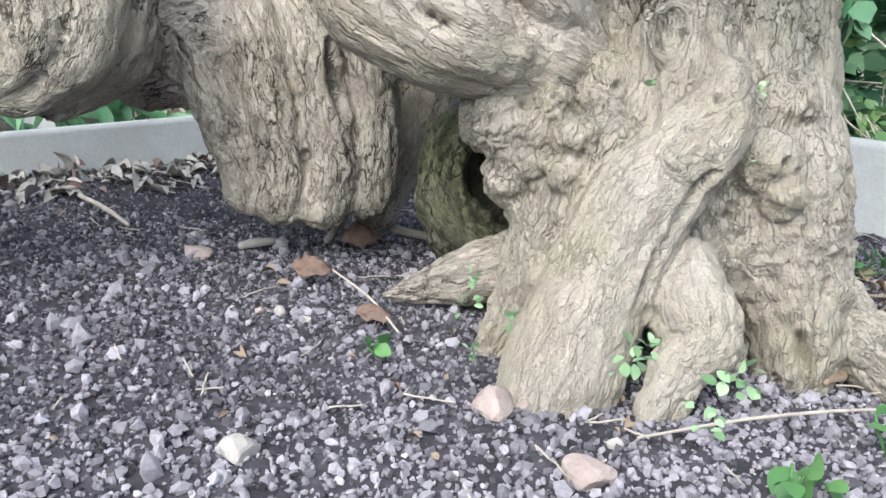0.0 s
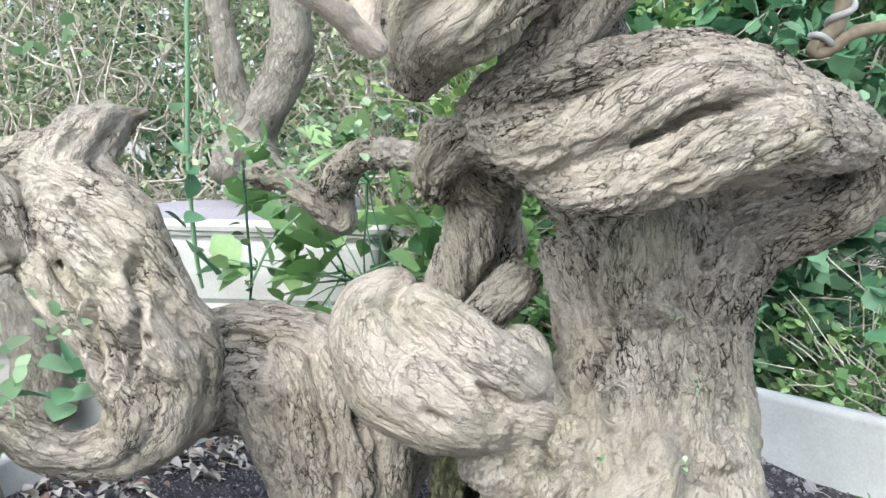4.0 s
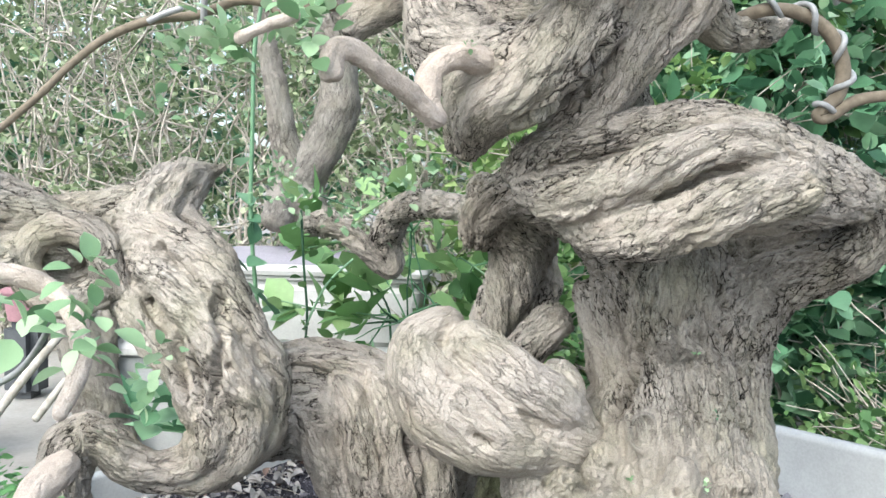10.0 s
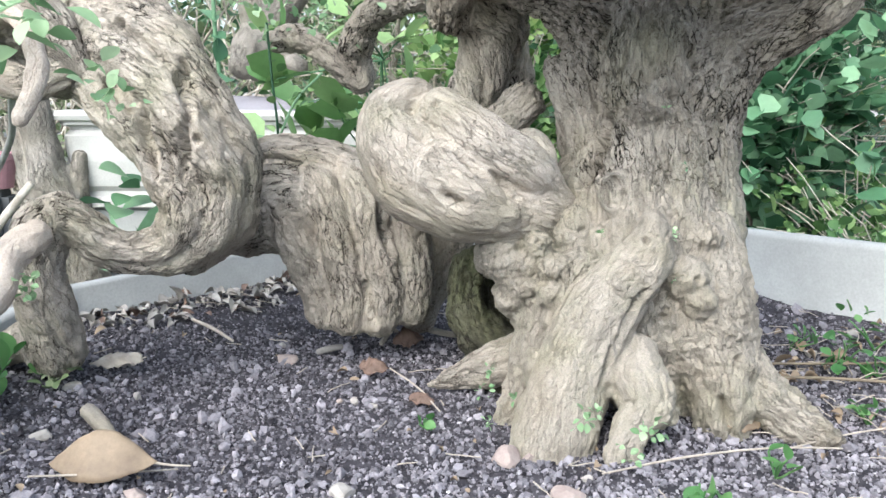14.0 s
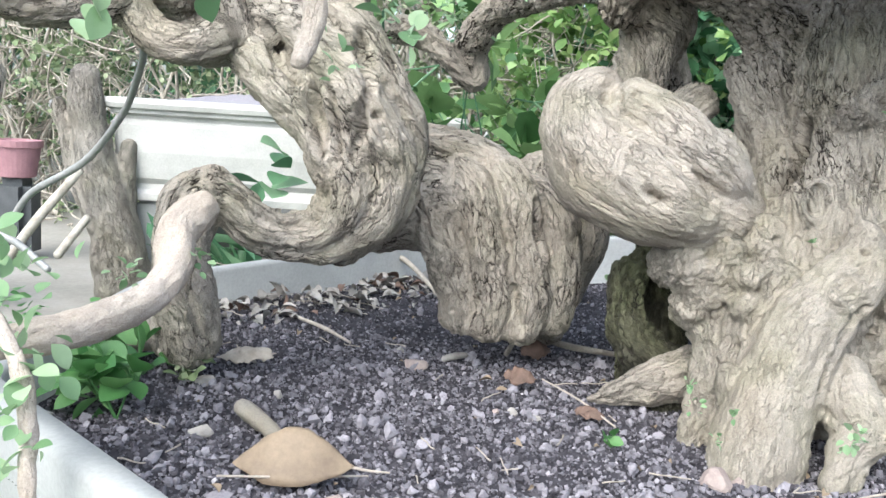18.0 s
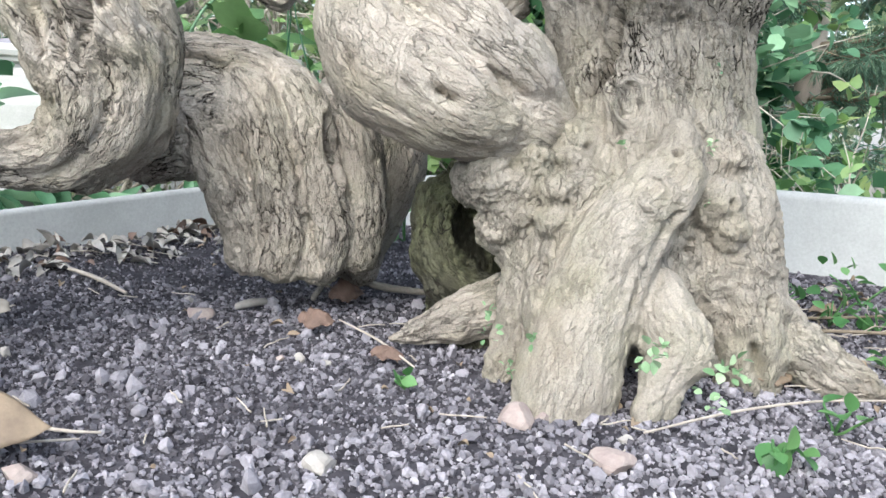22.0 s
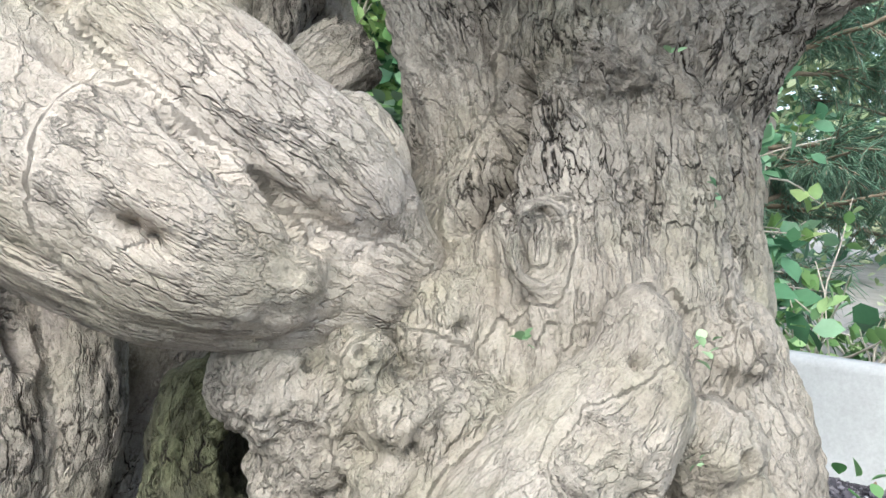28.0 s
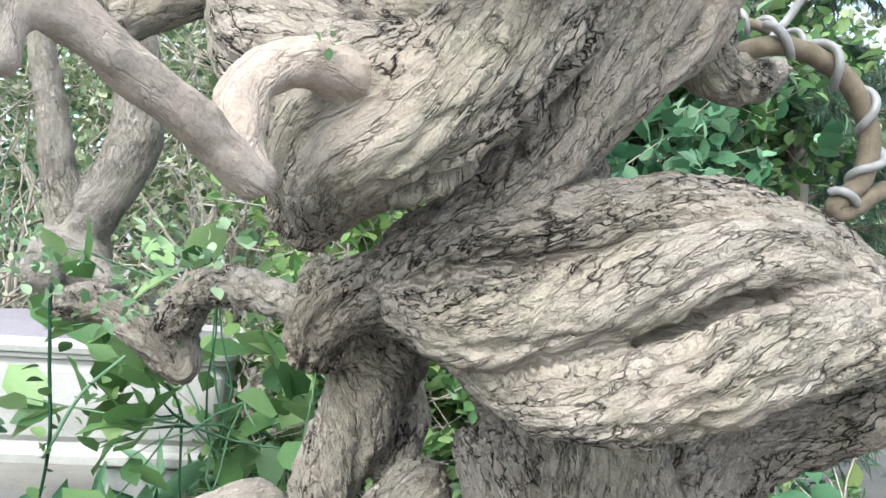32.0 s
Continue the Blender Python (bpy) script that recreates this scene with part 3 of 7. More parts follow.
ground = part("ground", mesh_from("ground", np.stack([XX, YY, ZZ], -1).reshape(-1, 3), [(i * m + j, i * m + j + 1, (i + 1) * m + j + 1, (i + 1) * m + j) for i in range(m - 1) for j in range(m - 1)]), EARTH)
tagged(ground, "trodden grey garden earth", "ground", kind="structure")

# the tray
tray = thing("bonsai_tray", "large many-sided grey cement tray holding the bonsai soil", "planter", (CX, CY, FLOOR))
rings = [ring_at(-0.06, -0.2), ring_at(0.0, -0.19), ring_at(0.028, 0.02), ring_at(0.03, RIM - 0.008), ring_at(0.026, RIM), ring_at(0.004, RIM), ring_at(0.0, RIM - 0.008), ring_at(-0.004, -0.12), ring_at(-0.2, -0.125)]
v, f = loft("wall", rings)
mm = len(rings[0])
f.append(tuple(range(mm))[::-1])
f.append(tuple((len(rings) - 1) * mm + j for j in range(mm)))
part("wall", mesh_from("wall", v, f), CEMENT, tray)
for k in range(4):
    a = math.pi / 4 + k * math.pi / 2
    bm = bmesh.new()
    bmesh.ops.create_cube(bm, size=1, matrix=Matrix.LocRotScale((CX + 0.4 * math.cos(a), CY + 0.4 * math.sin(a), FLOOR + 0.02), None, (0.2, 0.2, 0.08)))
    bmesh.ops.bevel(bm, geom=bm.edges[:], offset=0.008, segments=2, affect="EDGES")
    me = bpy.data.meshes.new("foot")
    bm.to_mesh(me)
    bm.free()
    part("foot", me, CEMENT, tray)

# soil bed
q = np.linspace(-1, 1, 260)
XX, YY = np.meshgrid(CX + q * (RX + 0.05), CY + q * (RY + 0.05))
ZZ = soil_height(XX, YY)
inside = in_tray(XX, YY, 0.03)
n = len(q)
faces = [(i * n + j, i * n + j + 1, (i + 1) * n + j + 1, (i + 1) * n + j) for i in range(n - 1) for j in range(n - 1) if inside[i, j] and inside[i + 1, j] and inside[i, j + 1] and inside[i + 1, j + 1]]
soil = part("soil", mesh_from("soil", np.stack([XX, YY, ZZ], -1).reshape(-1, 3), faces), SOIL)
tagged(soil, "dark bonsai soil filling the cement tray", "soil", kind="structure")

# loose cinder grit on the soil
bm = bmesh.new()
bmesh.ops.create_icosphere(bm, subdivisions=1, radius=1)
ICO = np.array([w.co[:] for w in bm.verts])
ICO_F = [tuple(w.index for w in k.verts) for k in bm.faces]
bm.free()


def broken(v, rng, cuts=8):
    """A ball with flats knocked off it."""
    v = v.copy()
    for _ in range(cuts):
        d = rng.normal(size=3)
        d /= np.linalg.norm(d)
        v -= np.clip(v @ d - rng.uniform(0.35, 0.75), 0, None)[:, None] * d
    return v * (1 + 0.2 * pnoise(v * 1.9 + rng.uniform(0, 50)))[:, None]


CHIP = np.array([(x, y, z) for x in (-0.75, 0.75) for y in (-0.75, 0.75) for z in (-0.75, 0.75)])
CHIP_F = [(0, 1, 3, 2), (4, 6, 7, 5), (0, 4, 5, 1), (2, 3, 7, 6), (0, 2, 6, 4), (1, 5, 7, 3)]


def pale_share(x, y):
    """1 where the bed is pale coarse cinder (front and right), 0 where it is finer dark soil, its colour holding the
    shade under the tree.
    """
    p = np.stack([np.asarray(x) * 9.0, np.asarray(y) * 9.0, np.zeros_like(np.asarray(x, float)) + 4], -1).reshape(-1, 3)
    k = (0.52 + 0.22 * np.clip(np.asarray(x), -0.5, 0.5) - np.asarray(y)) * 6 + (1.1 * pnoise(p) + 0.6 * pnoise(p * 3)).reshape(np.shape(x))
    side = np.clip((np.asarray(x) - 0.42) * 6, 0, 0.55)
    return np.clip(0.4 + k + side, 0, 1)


def grit_bed(label, count, small, big, mat, near, seed, sink=(-0.1, 0.75), shape=None, skew=5.0):
    rng = np.random.default_rng(seed)
    base, faces = shape or (ICO, ICO_F)
    x, y = CX + (RX + 0.02) * rng.uniform(-1, 1, count * 2), CY + (RY + 0.02) * rng.uniform(-1, 1, count * 2)
    keep = in_tray(x, y, -0.006) & (rng.uniform(0, 1, count * 2) < near(x, y))
    x, y = x[keep], y[keep]
    size = small + (big - small) * rng.beta(1.0, skew, len(x))
    m = turns(len(x), rng) * (size[:, None] * rng.uniform(0.6, 1.3, (len(x), 3)))[:, None, :]
    o = np.column_stack([x, y, soil_height(x, y) + size * rng.uniform(*sink, len(x))])
    kinds = rng.integers(0, 5, len(x))
    for k in range(5):
        v = base * np.random.default_rng(k + 70).uniform(0.55, 1.2, (len(base), 1)) if shape else broken(base, np.random.default_rng(k + 50))
        ob = part("grit", scatter_mesh("grit", v, faces, m[kinds == k], o[kinds == k]), mat)
        tagged(ob, label, "grit", kind="stuff")


def front(x, y):
    return np.where(y < 1.0, 1.0, 0.45)


grit_bed("loose dark purplish cinder grit on the soil", 36000, 0.0016, 0.0088, GRIT, lambda x, y: (0.13 + 0.87 * pale_share(x, y)) * front(x, y), 1, skew=4.0)
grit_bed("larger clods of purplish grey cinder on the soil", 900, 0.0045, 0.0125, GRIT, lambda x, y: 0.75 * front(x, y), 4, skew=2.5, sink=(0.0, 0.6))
# dark crumbs lie thickest where the tree shades the bed
grit_bed("fine crumbs of soil, darkened for the shade under the tree", 52000, 0.0011, 0.0062, CRUMB, lambda x, y: (1.0 - 0.8 * pale_share(x, y)) * front(x, y), 3, shape=(CHIP, CHIP_F))
grit_bed("paler grey cinder grains scattered on the soil", 10000, 0.0014, 0.0078, GRIT_PALE, lambda x, y: (0.03 + 0.5 * pale_share(x, y)) * front(x, y), 2)


# plain unseen walls, added beside and behind the walk to close it and shape the light
for name, (x, y), (sx, sy) in (("wall_south", (0, -8.6), (17.4, 0.24)), ("wall_west", (-8.6, -1.4), (0.24, 14.1)), ("wall_east", (8.6, -1.4), (0.24, 14.1))):
    bm = bmesh.new()
    bmesh.ops.create_cube(bm, size=1, matrix=Matrix.LocRotScale((x, y, FLOOR + 0.8), None, (sx, sy, 1.64)))
    bmesh.ops.create_cube(bm, size=1, matrix=Matrix.LocRotScale((x, y, FLOOR + 1.65), None, (sx + 0.08, sy + 0.08, 0.08)))
    bmesh.ops.bevel(bm, geom=bm.edges[:], offset=0.012, segments=2, affect="EDGES")
    me = bpy.data.meshes.new(name)
    bm.to_mesh(me)
    bm.free()
    tagged(part(name, me, ADDED_WALL, None), "plain pale unseen wall added to close the garden and shape its light", "wall", kind="structure")
# the penjing tree: an old twisted trunk, its roots, coils and side limbs
tree = thing("bonsai_tree", "gnarled old bonsai with pale twisted trunk coiling over dark gritty soil", "tree", (0.2, 0.75, 0.0))
wood = []
wood.append(tube([(0.241, 0.786, -0.117, 0.112), (0.238, 0.795, -0.008, 0.118), (0.238, 0.8, 0.102, 0.128), (0.242, 0.79, 0.199, 0.124), (0.249, 0.808, 0.272, 0.1156), (0.257, 0.825, 0.338, 0.1113), (0.263, 0.832, 0.406, 0.1063), (0.274, 0.846, 0.466, 0.0974), (0.288, 0.855, 0.518, 0.0836)], sides=48, strands=9, depth=0.05, twist=0.22, lump=0.16, seed=1.0))
wood.append(tube([(0.279, 0.791, 0.365, 0.0728), (0.313, 0.79, 0.413, 0.0605), (0.352, 0.776, 0.447, 0.0479), (0.39, 0.745, 0.469, 0.0387), (0.422, 0.724, 0.488, 0.0353), (0.442, 0.712, 0.511, 0.0312), (0.435, 0.706, 0.543, 0.0333), (0.395, 0.698, 0.56, 0.0353)], sides=40, strands=4, depth=0.05, twist=0.2, lump=0.2, seed=2.0))
wood.append(tube([(0.304, 0.805, 0.43, 0.0534), (0.35, 0.791, 0.467, 0.0459), (0.397, 0.767, 0.498, 0.0383), (0.423, 0.742, 0.52, 0.031)], sides=28, lump=0.15, seed=2.5))
wood.append(tube([(0.178, 0.803, 0.318, 0.049), (0.182, 0.82, 0.4, 0.0529), (0.175, 0.834, 0.459, 0.0471), (0.133, 0.842, 0.509, 0.0396), (0.073, 0.848, 0.533, 0.0368), (0.027, 0.858, 0.542, 0.0388), (-0.008, 0.866, 0.521, 0.033), (-0.019, 0.884, 0.487, 0.0256)], sides=28, strands=4, depth=0.06, twist=0.5, lump=0.15, seed=3.0))
wood.append(tube([(0.222, 0.648, 0.243, 0.018), (0.21, 0.645, 0.205, 0.0322), (0.186, 0.644, 0.168, 0.0375), (0.16, 0.636, 0.132, 0.0433), (0.14, 0.622, 0.081, 0.0472), (0.121, 0.605, 0.041, 0.0464), (0.108, 0.59, 0.002, 0.0478), (0.1, 0.582, -0.038, 0.0487)], sides=40, lump=0.04, seed=4.0))
wood.append(tube([(0.235, 0.649, 0.231, 0.0122), (0.221, 0.635, 0.207, 0.024), (0.199, 0.626, 0.185, 0.0282), (0.183, 0.617, 0.176, 0.0182)], sides=24, lump=0.12, seed=4.4))
wood.append(tube([(0.251, 0.785, 0.275, 0.07), (0.239, 0.762, 0.22, 0.085), (0.238, 0.75, 0.166, 0.096), (0.246, 0.744, 0.111, 0.1), (0.252, 0.738, 0.056, 0.088), (0.252, 0.735, -0.006, 0.07)], sides=48, lump=0.1, seed=4.9))
wood.append(tube([(0.151, 0.703, 0.17, 0.0415), (0.131, 0.683, 0.12, 0.0385), (0.117, 0.668, 0.07, 0.0359), (0.11, 0.653, 0.021, 0.0345), (0.104, 0.63, -0.037, 0.0317)], sides=28, lump=0.25, seed=5.2))
wood.append(tube([(0.135, 0.833, 0.42, 0.0246), (0.145, 0.809, 0.376, 0.0278), (0.157, 0.792, 0.341, 0.0287), (0.158, 0.781, 0.305, 0.0261), (0.138, 0.783, 0.272, 0.0249), (0.122, 0.785, 0.238, 0.0202)], sides=28, strands=3, depth=0.06, twist=0.2, lump=0.12, seed=5.8))
wood.append(burl(0.226, 0.710, 0.378, 0.0251, 1.1, 0.5, 0.9))
wood.append(burl(0.218, 0.716, 0.362, 0.0155, 1, 0.6, 0.8))
wood.append(burl(0.242, 0.713, 0.394, 0.0166, 1, 0.6, 1))
wood.append(tube([(0.119, 0.733, 0.172, 0.0366), (0.099, 0.719, 0.125, 0.029), (0.093, 0.699, 0.087, 0.025), (0.089, 0.685, 0.06, 0.0259), (0.074, 0.665, 0.029, 0.0197), (0.057, 0.646, 0.0, 0.0148)], sides=28, lump=0.25, seed=5.0))
wood.append(tube([(0.105, 0.651, 0.051, 0.0148), (0.095, 0.626, 0.024, 0.0144), (0.084, 0.609, -0.004, 0.012)], sides=20, lump=0.3, seed=5.4))
wood.append(tube([(0.29, 0.733, 0.21, 0.0606), (0.293, 0.706, 0.144, 0.0645), (0.303, 0.684, 0.086, 0.0609), (0.31, 0.65, 0.041, 0.0418), (0.311, 0.632, -0.015, 0.0321)], sides=32, lump=0.22, seed=6.0))
wood.append(tube([(0.333, 0.705, 0.075, 0.036), (0.35, 0.668, 0.05, 0.036), (0.37, 0.636, 0.03, 0.03), (0.396, 0.612, 0.014, 0.025), (0.424, 0.6, 0.002, 0.018)], sides=28, lump=0.25, seed=7.0))
wood.append(tube([(0.207, 0.625, 0.103, 0.0187), (0.203, 0.595, 0.072, 0.031), (0.207, 0.579, 0.049, 0.0295), (0.186, 0.562, 0.028, 0.0186), (0.172, 0.548, 0.007, 0.0122), (0.168, 0.542, -0.017, 0.0102)], sides=28, lump=0.16, seed=8.0))
wood.append(tube([(0.223, 0.577, 0.05, 0.0232), (0.198, 0.559, 0.029, 0.0113), (0.187, 0.545, 0.002, 0.0061), (0.185, 0.54, -0.022, 0.0056)], sides=16, lump=0.15, seed=8.5))
wood.append(tube([(0.302, 0.814, 0.082, 0.06), (0.312, 0.793, -0.008, 0.055), (0.313, 0.748, -0.069, 0.0451)], sides=24, lump=0.2, seed=9.0))
wood.append(tube([(0.199, 0.694, 0.272, 0.0041), (0.195, 0.691, 0.256, 0.0041), (0.184, 0.689, 0.25, 0.0041), (0.173, 0.69, 0.256, 0.0041), (0.169, 0.692, 0.272, 0.0041), (0.173, 0.695, 0.288, 0.0041), (0.184, 0.697, 0.293, 0.0041), (0.195, 0.696, 0.287, 0.0041), (0.199, 0.694, 0.272, 0.0041)], sides=12, seed=10.5))
wood.append(burl(0.085, 0.718, 0.179, 0.0436, 1.1, 0.9, 0.9))
wood.append(burl(0.050, 0.749, 0.182, 0.0292, 1, 1, 1))
wood.append(burl(0.075, 0.725, 0.143, 0.0315, 1, 1, 1))
wood.append(burl(0.115, 0.698, 0.176, 0.0209, 1, 1, 1))
wood.append(burl(0.145, 0.721, 0.211, 0.0281, 1.2, 0.7, 1.6))
wood.append(burl(0.262, 0.652, 0.18, 0.028, 1, 1, 1))
wood.append(burl(0.118, 0.678, 0.182, 0.024, 1, 0.8, 0.9))
wood.append(burl(0.112, 0.67, 0.15, 0.019, 1, 1, 1))
wood.append(burl(0.095, 0.694, 0.21, 0.021, 1, 1, 0.8))
wood.append(burl(0.06, 0.712, 0.19, 0.03, 1, 1, 1))
wood.append(burl(0.305, 0.655, 0.118, 0.02, 1, 0.8, 0.8))
wood.append(burl(0.322, 0.652, 0.088, 0.018, 1, 0.8, 1))
wood.append(burl(0.286, 0.648, 0.1, 0.016, 1.2, 0.8, 0.8))
wood.append(burl(0.086, 0.588, 0.03, 0.016, 1, 1, 1))
wood.append(burl(0.09, 0.632, 0.075, 0.017, 0.8, 1, 1.5))
wood.append(burl(0.277, 0.642, 0.155, 0.0196, 1, 1, 1))
wood.append(burl(0.240, 0.659, 0.194, 0.0172, 1, 1, 1))
wood.append(burl(0.290, 0.681, 0.221, 0.0227, 1, 0.7, 1))
SLOT = ((0.181, 0.744, 0.361, 0.188, 0.74, 0.333, 0.0148, 0.035), (0.185, 0.736, 0.338, 0.171, 0.736, 0.298, 0.0159, 0.035), (0.174, 0.736, 0.302, 0.155, 0.738, 0.274, 0.0147, 0.035), (0.16, 0.781, 0.411, 0.184, 0.769, 0.359, 0.0053, 0.01), (0.215, 0.724, 0.415, 0.227, 0.718, 0.387, 0.005, 0.01), (0.248, 0.712, 0.388, 0.254, 0.707, 0.355, 0.005, 0.012), (0.204, 0.597, 0.159, 0.178, 0.591, 0.112, 0.0084, 0.02), (0.174, 0.581, 0.114, 0.164, 0.574, 0.073, 0.0073, 0.02), (0.209, 0.599, 0.174, 0.199, 0.596, 0.153, 0.0074, 0.02), (0.105, 0.659, 0.119, 0.093, 0.648, 0.052, 0.0079, 0.02), (0.297, 0.732, 0.352, 0.291, 0.718, 0.27, 0.0084, 0.012), (0.253, 0.606, 0.063, 0.264, 0.595, 0.009, 0.012, 0.03), (0.296, 0.61, 0.05, 0.312, 0.6, 0.006, 0.01, 0.025), (0.214, 0.746, 0.477, 0.207, 0.731, 0.394, 0.0056, 0.01), (0.273, 0.708, 0.467, 0.286, 0.699, 0.401, 0.0054, 0.01),)
trunk = part('trunk', fused('trunk', wood, 0.0021, 3, crack=0.0055, lumps=0.005, seed=1.0, knobs=0.006, sleek=(4, 16), slots=SLOT, holes=((0.27, 0.624, 0.182, 0.007, 0.012), (0.122, 0.655, 0.176, 0.0065, 0.012), (0.095, 0.672, 0.218, 0.006, 0.012), (0.155, 0.69, 0.232, 0.006, 0.012), (0.2, 0.655, 0.265, 0.007, 0.012), (0.322, 0.634, 0.09, 0.006, 0.01), (0.209, 0.624, 0.228, 0.0048, 0.02), (0.225, 0.652, 0.248, 0.005, 0.012), (0.219, 0.579, 0.071, 0.0074, 0.012), (0.236, 0.622, 0.146, 0.0071, 0.012), (0.108, 0.665, 0.207, 0.005, 0.012), (0.237, 0.636, 0.135, 0.009, 0.018), (0.248, 0.713, 0.384, 0.015, 0.012), (0.067, 0.707, 0.195, 0.0071, 0.015), (0.204, 0.743, 0.345, 0.0078, 0.02), (0.211, 0.742, 0.331, 0.0078, 0.02), (0.088, 0.641, 0.09, 0.0081, 0.012),)), BARK_TRUNK_SHADED, tree)
wood = []
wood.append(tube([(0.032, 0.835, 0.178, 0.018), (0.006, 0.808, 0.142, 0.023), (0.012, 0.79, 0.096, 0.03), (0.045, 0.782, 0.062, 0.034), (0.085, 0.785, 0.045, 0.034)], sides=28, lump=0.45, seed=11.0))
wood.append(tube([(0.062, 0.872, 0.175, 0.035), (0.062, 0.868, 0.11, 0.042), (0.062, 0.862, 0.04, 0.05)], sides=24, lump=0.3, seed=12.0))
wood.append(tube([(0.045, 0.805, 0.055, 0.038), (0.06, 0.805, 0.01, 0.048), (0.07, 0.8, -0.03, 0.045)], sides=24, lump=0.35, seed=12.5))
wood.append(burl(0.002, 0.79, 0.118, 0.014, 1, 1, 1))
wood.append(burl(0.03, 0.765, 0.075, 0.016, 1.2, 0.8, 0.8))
part('hollow_root', fused('hollow_root', wood, 0.0026, 2, lumps=0.012, crack=0.006, coarse=1.0), BARK_DAMP_SHADED, tree, 'damp hollow rotten root stump')
wood = []
wood.append(tube([(0.09, 0.752, 0.052, 0.034), (0.055, 0.748, 0.042, 0.033), (0.022, 0.745, 0.031, 0.026), (-0.01, 0.742, 0.021, 0.016), (-0.036, 0.74, 0.014, 0.006)], sides=36, flat=0.5, strands=6, depth=0.06, lump=0.25, seed=13.0))
part('root_wedge', fused('root_wedge', wood, 0.0026, 3, lumps=0.003, coarse=.5), BARK, tree)
wood = []
wood.append(tube([(0.136, 0.762, 0.227, 0.0357), (0.091, 0.74, 0.241, 0.0417), (0.043, 0.725, 0.252, 0.0498), (-0.006, 0.708, 0.267, 0.0552), (-0.049, 0.718, 0.294, 0.0599), (-0.077, 0.725, 0.331, 0.0477), (-0.082, 0.734, 0.363, 0.0346), (-0.067, 0.74, 0.378, 0.0269), (-0.05, 0.753, 0.382, 0.0239)], sides=48, lump=0.06, seed=14.0))
wood.append(tube([(-0.025, 0.719, 0.368, 0.0296), (0.008, 0.707, 0.348, 0.0325), (0.042, 0.703, 0.324, 0.0337), (0.078, 0.712, 0.301, 0.032), (0.107, 0.731, 0.279, 0.0239), (0.13, 0.739, 0.256, 0.0161)], sides=40, lump=0.07, seed=15.0))
wood.append(tube([(-0.032, 0.697, 0.292, 0.0488), (0.013, 0.69, 0.263, 0.0455), (0.053, 0.698, 0.248, 0.0318)], sides=32, lump=0.04, seed=15.5))
wood.append(burl(-0.009, 0.659, 0.278, 0.0174, 1.5, 0.4, 0.4))
wood.append(burl(0.008, 0.654, 0.258, 0.0154, 1.6, 0.4, 0.35))
wood.append(tube([(0.086, 0.752, 0.321, 0.0265), (0.101, 0.745, 0.305, 0.023), (0.11, 0.736, 0.284, 0.0171)], sides=20, lump=0.15, seed=16.0))
part('knot_limb', fused('knot_limb', wood, 0.0026, 4, lumps=0.003, seed=2.0, coarse=.42, slots=((-0.053, 0.696, 0.39, -0.052, 0.69, 0.354, 0.0074, 0.01), (-0.051, 0.68, 0.354, -0.034, 0.676, 0.337, 0.0094, 0.02), (-0.034, 0.671, 0.338, 0.004, 0.668, 0.322, 0.0088, 0.02), (0.004, 0.668, 0.322, 0.037, 0.662, 0.296, 0.0093, 0.022), (0.037, 0.677, 0.294, 0.078, 0.673, 0.275, 0.009, 0.014), (0.067, 0.681, 0.26, 0.08, 0.683, 0.273, 0.008, 0.012), (-0.017, 0.654, 0.272, 0.011, 0.652, 0.264, 0.0067, 0.012), (-0.098, 0.679, 0.317, -0.083, 0.67, 0.272, 0.0053, 0.006),), holes=((-0.007, 0.653, 0.27, 0.0057, 0.025), (0.002, 0.652, 0.266, 0.0057, 0.025), (-0.031, 0.683, 0.378, 0.0052, 0.02),)), BARK, tree)
wood = []
wood.append(tube([(-0.315, 0.93, 0.262, 0.052), (-0.255, 0.925, 0.262, 0.068), (-0.192, 0.928, 0.232, 0.082), (-0.145, 0.935, 0.18, 0.086), (-0.125, 0.935, 0.13, 0.082), (-0.122, 0.935, 0.098, 0.078)], sides=72, strands=7, depth=0.08, twist=0.14, lump=0.08, seed=17.0))
wood.append(tube([(-0.285, 0.905, 0.268, 0.022), (-0.243, 0.862, 0.215, 0.031), (-0.208, 0.864, 0.14, 0.031), (-0.19, 0.872, 0.075, 0.032)], sides=28, lump=0.2, seed=17.2))
wood.append(tube([(-0.228, 0.912, 0.298, 0.016), (-0.188, 0.855, 0.25, 0.027), (-0.166, 0.845, 0.18, 0.028), (-0.153, 0.85, 0.11, 0.03), (-0.156, 0.856, 0.068, 0.03)], sides=28, lump=0.15, seed=17.4))
wood.append(tube([(-0.172, 0.91, 0.29, 0.016), (-0.135, 0.858, 0.26, 0.026), (-0.116, 0.848, 0.19, 0.026), (-0.106, 0.851, 0.12, 0.03), (-0.112, 0.857, 0.066, 0.03)], sides=28, lump=0.15, seed=17.6))
wood.append(tube([(-0.112, 0.92, 0.262, 0.016), (-0.075, 0.875, 0.23, 0.025), (-0.062, 0.87, 0.15, 0.027), (-0.07, 0.874, 0.075, 0.028)], sides=28, lump=0.15, seed=17.8))
wood.append(tube([(-0.315, 0.906, 0.196, 0.0519), (-0.278, 0.899, 0.215, 0.0599), (-0.226, 0.902, 0.224, 0.0683)], sides=24, lump=0.1, seed=18.0))
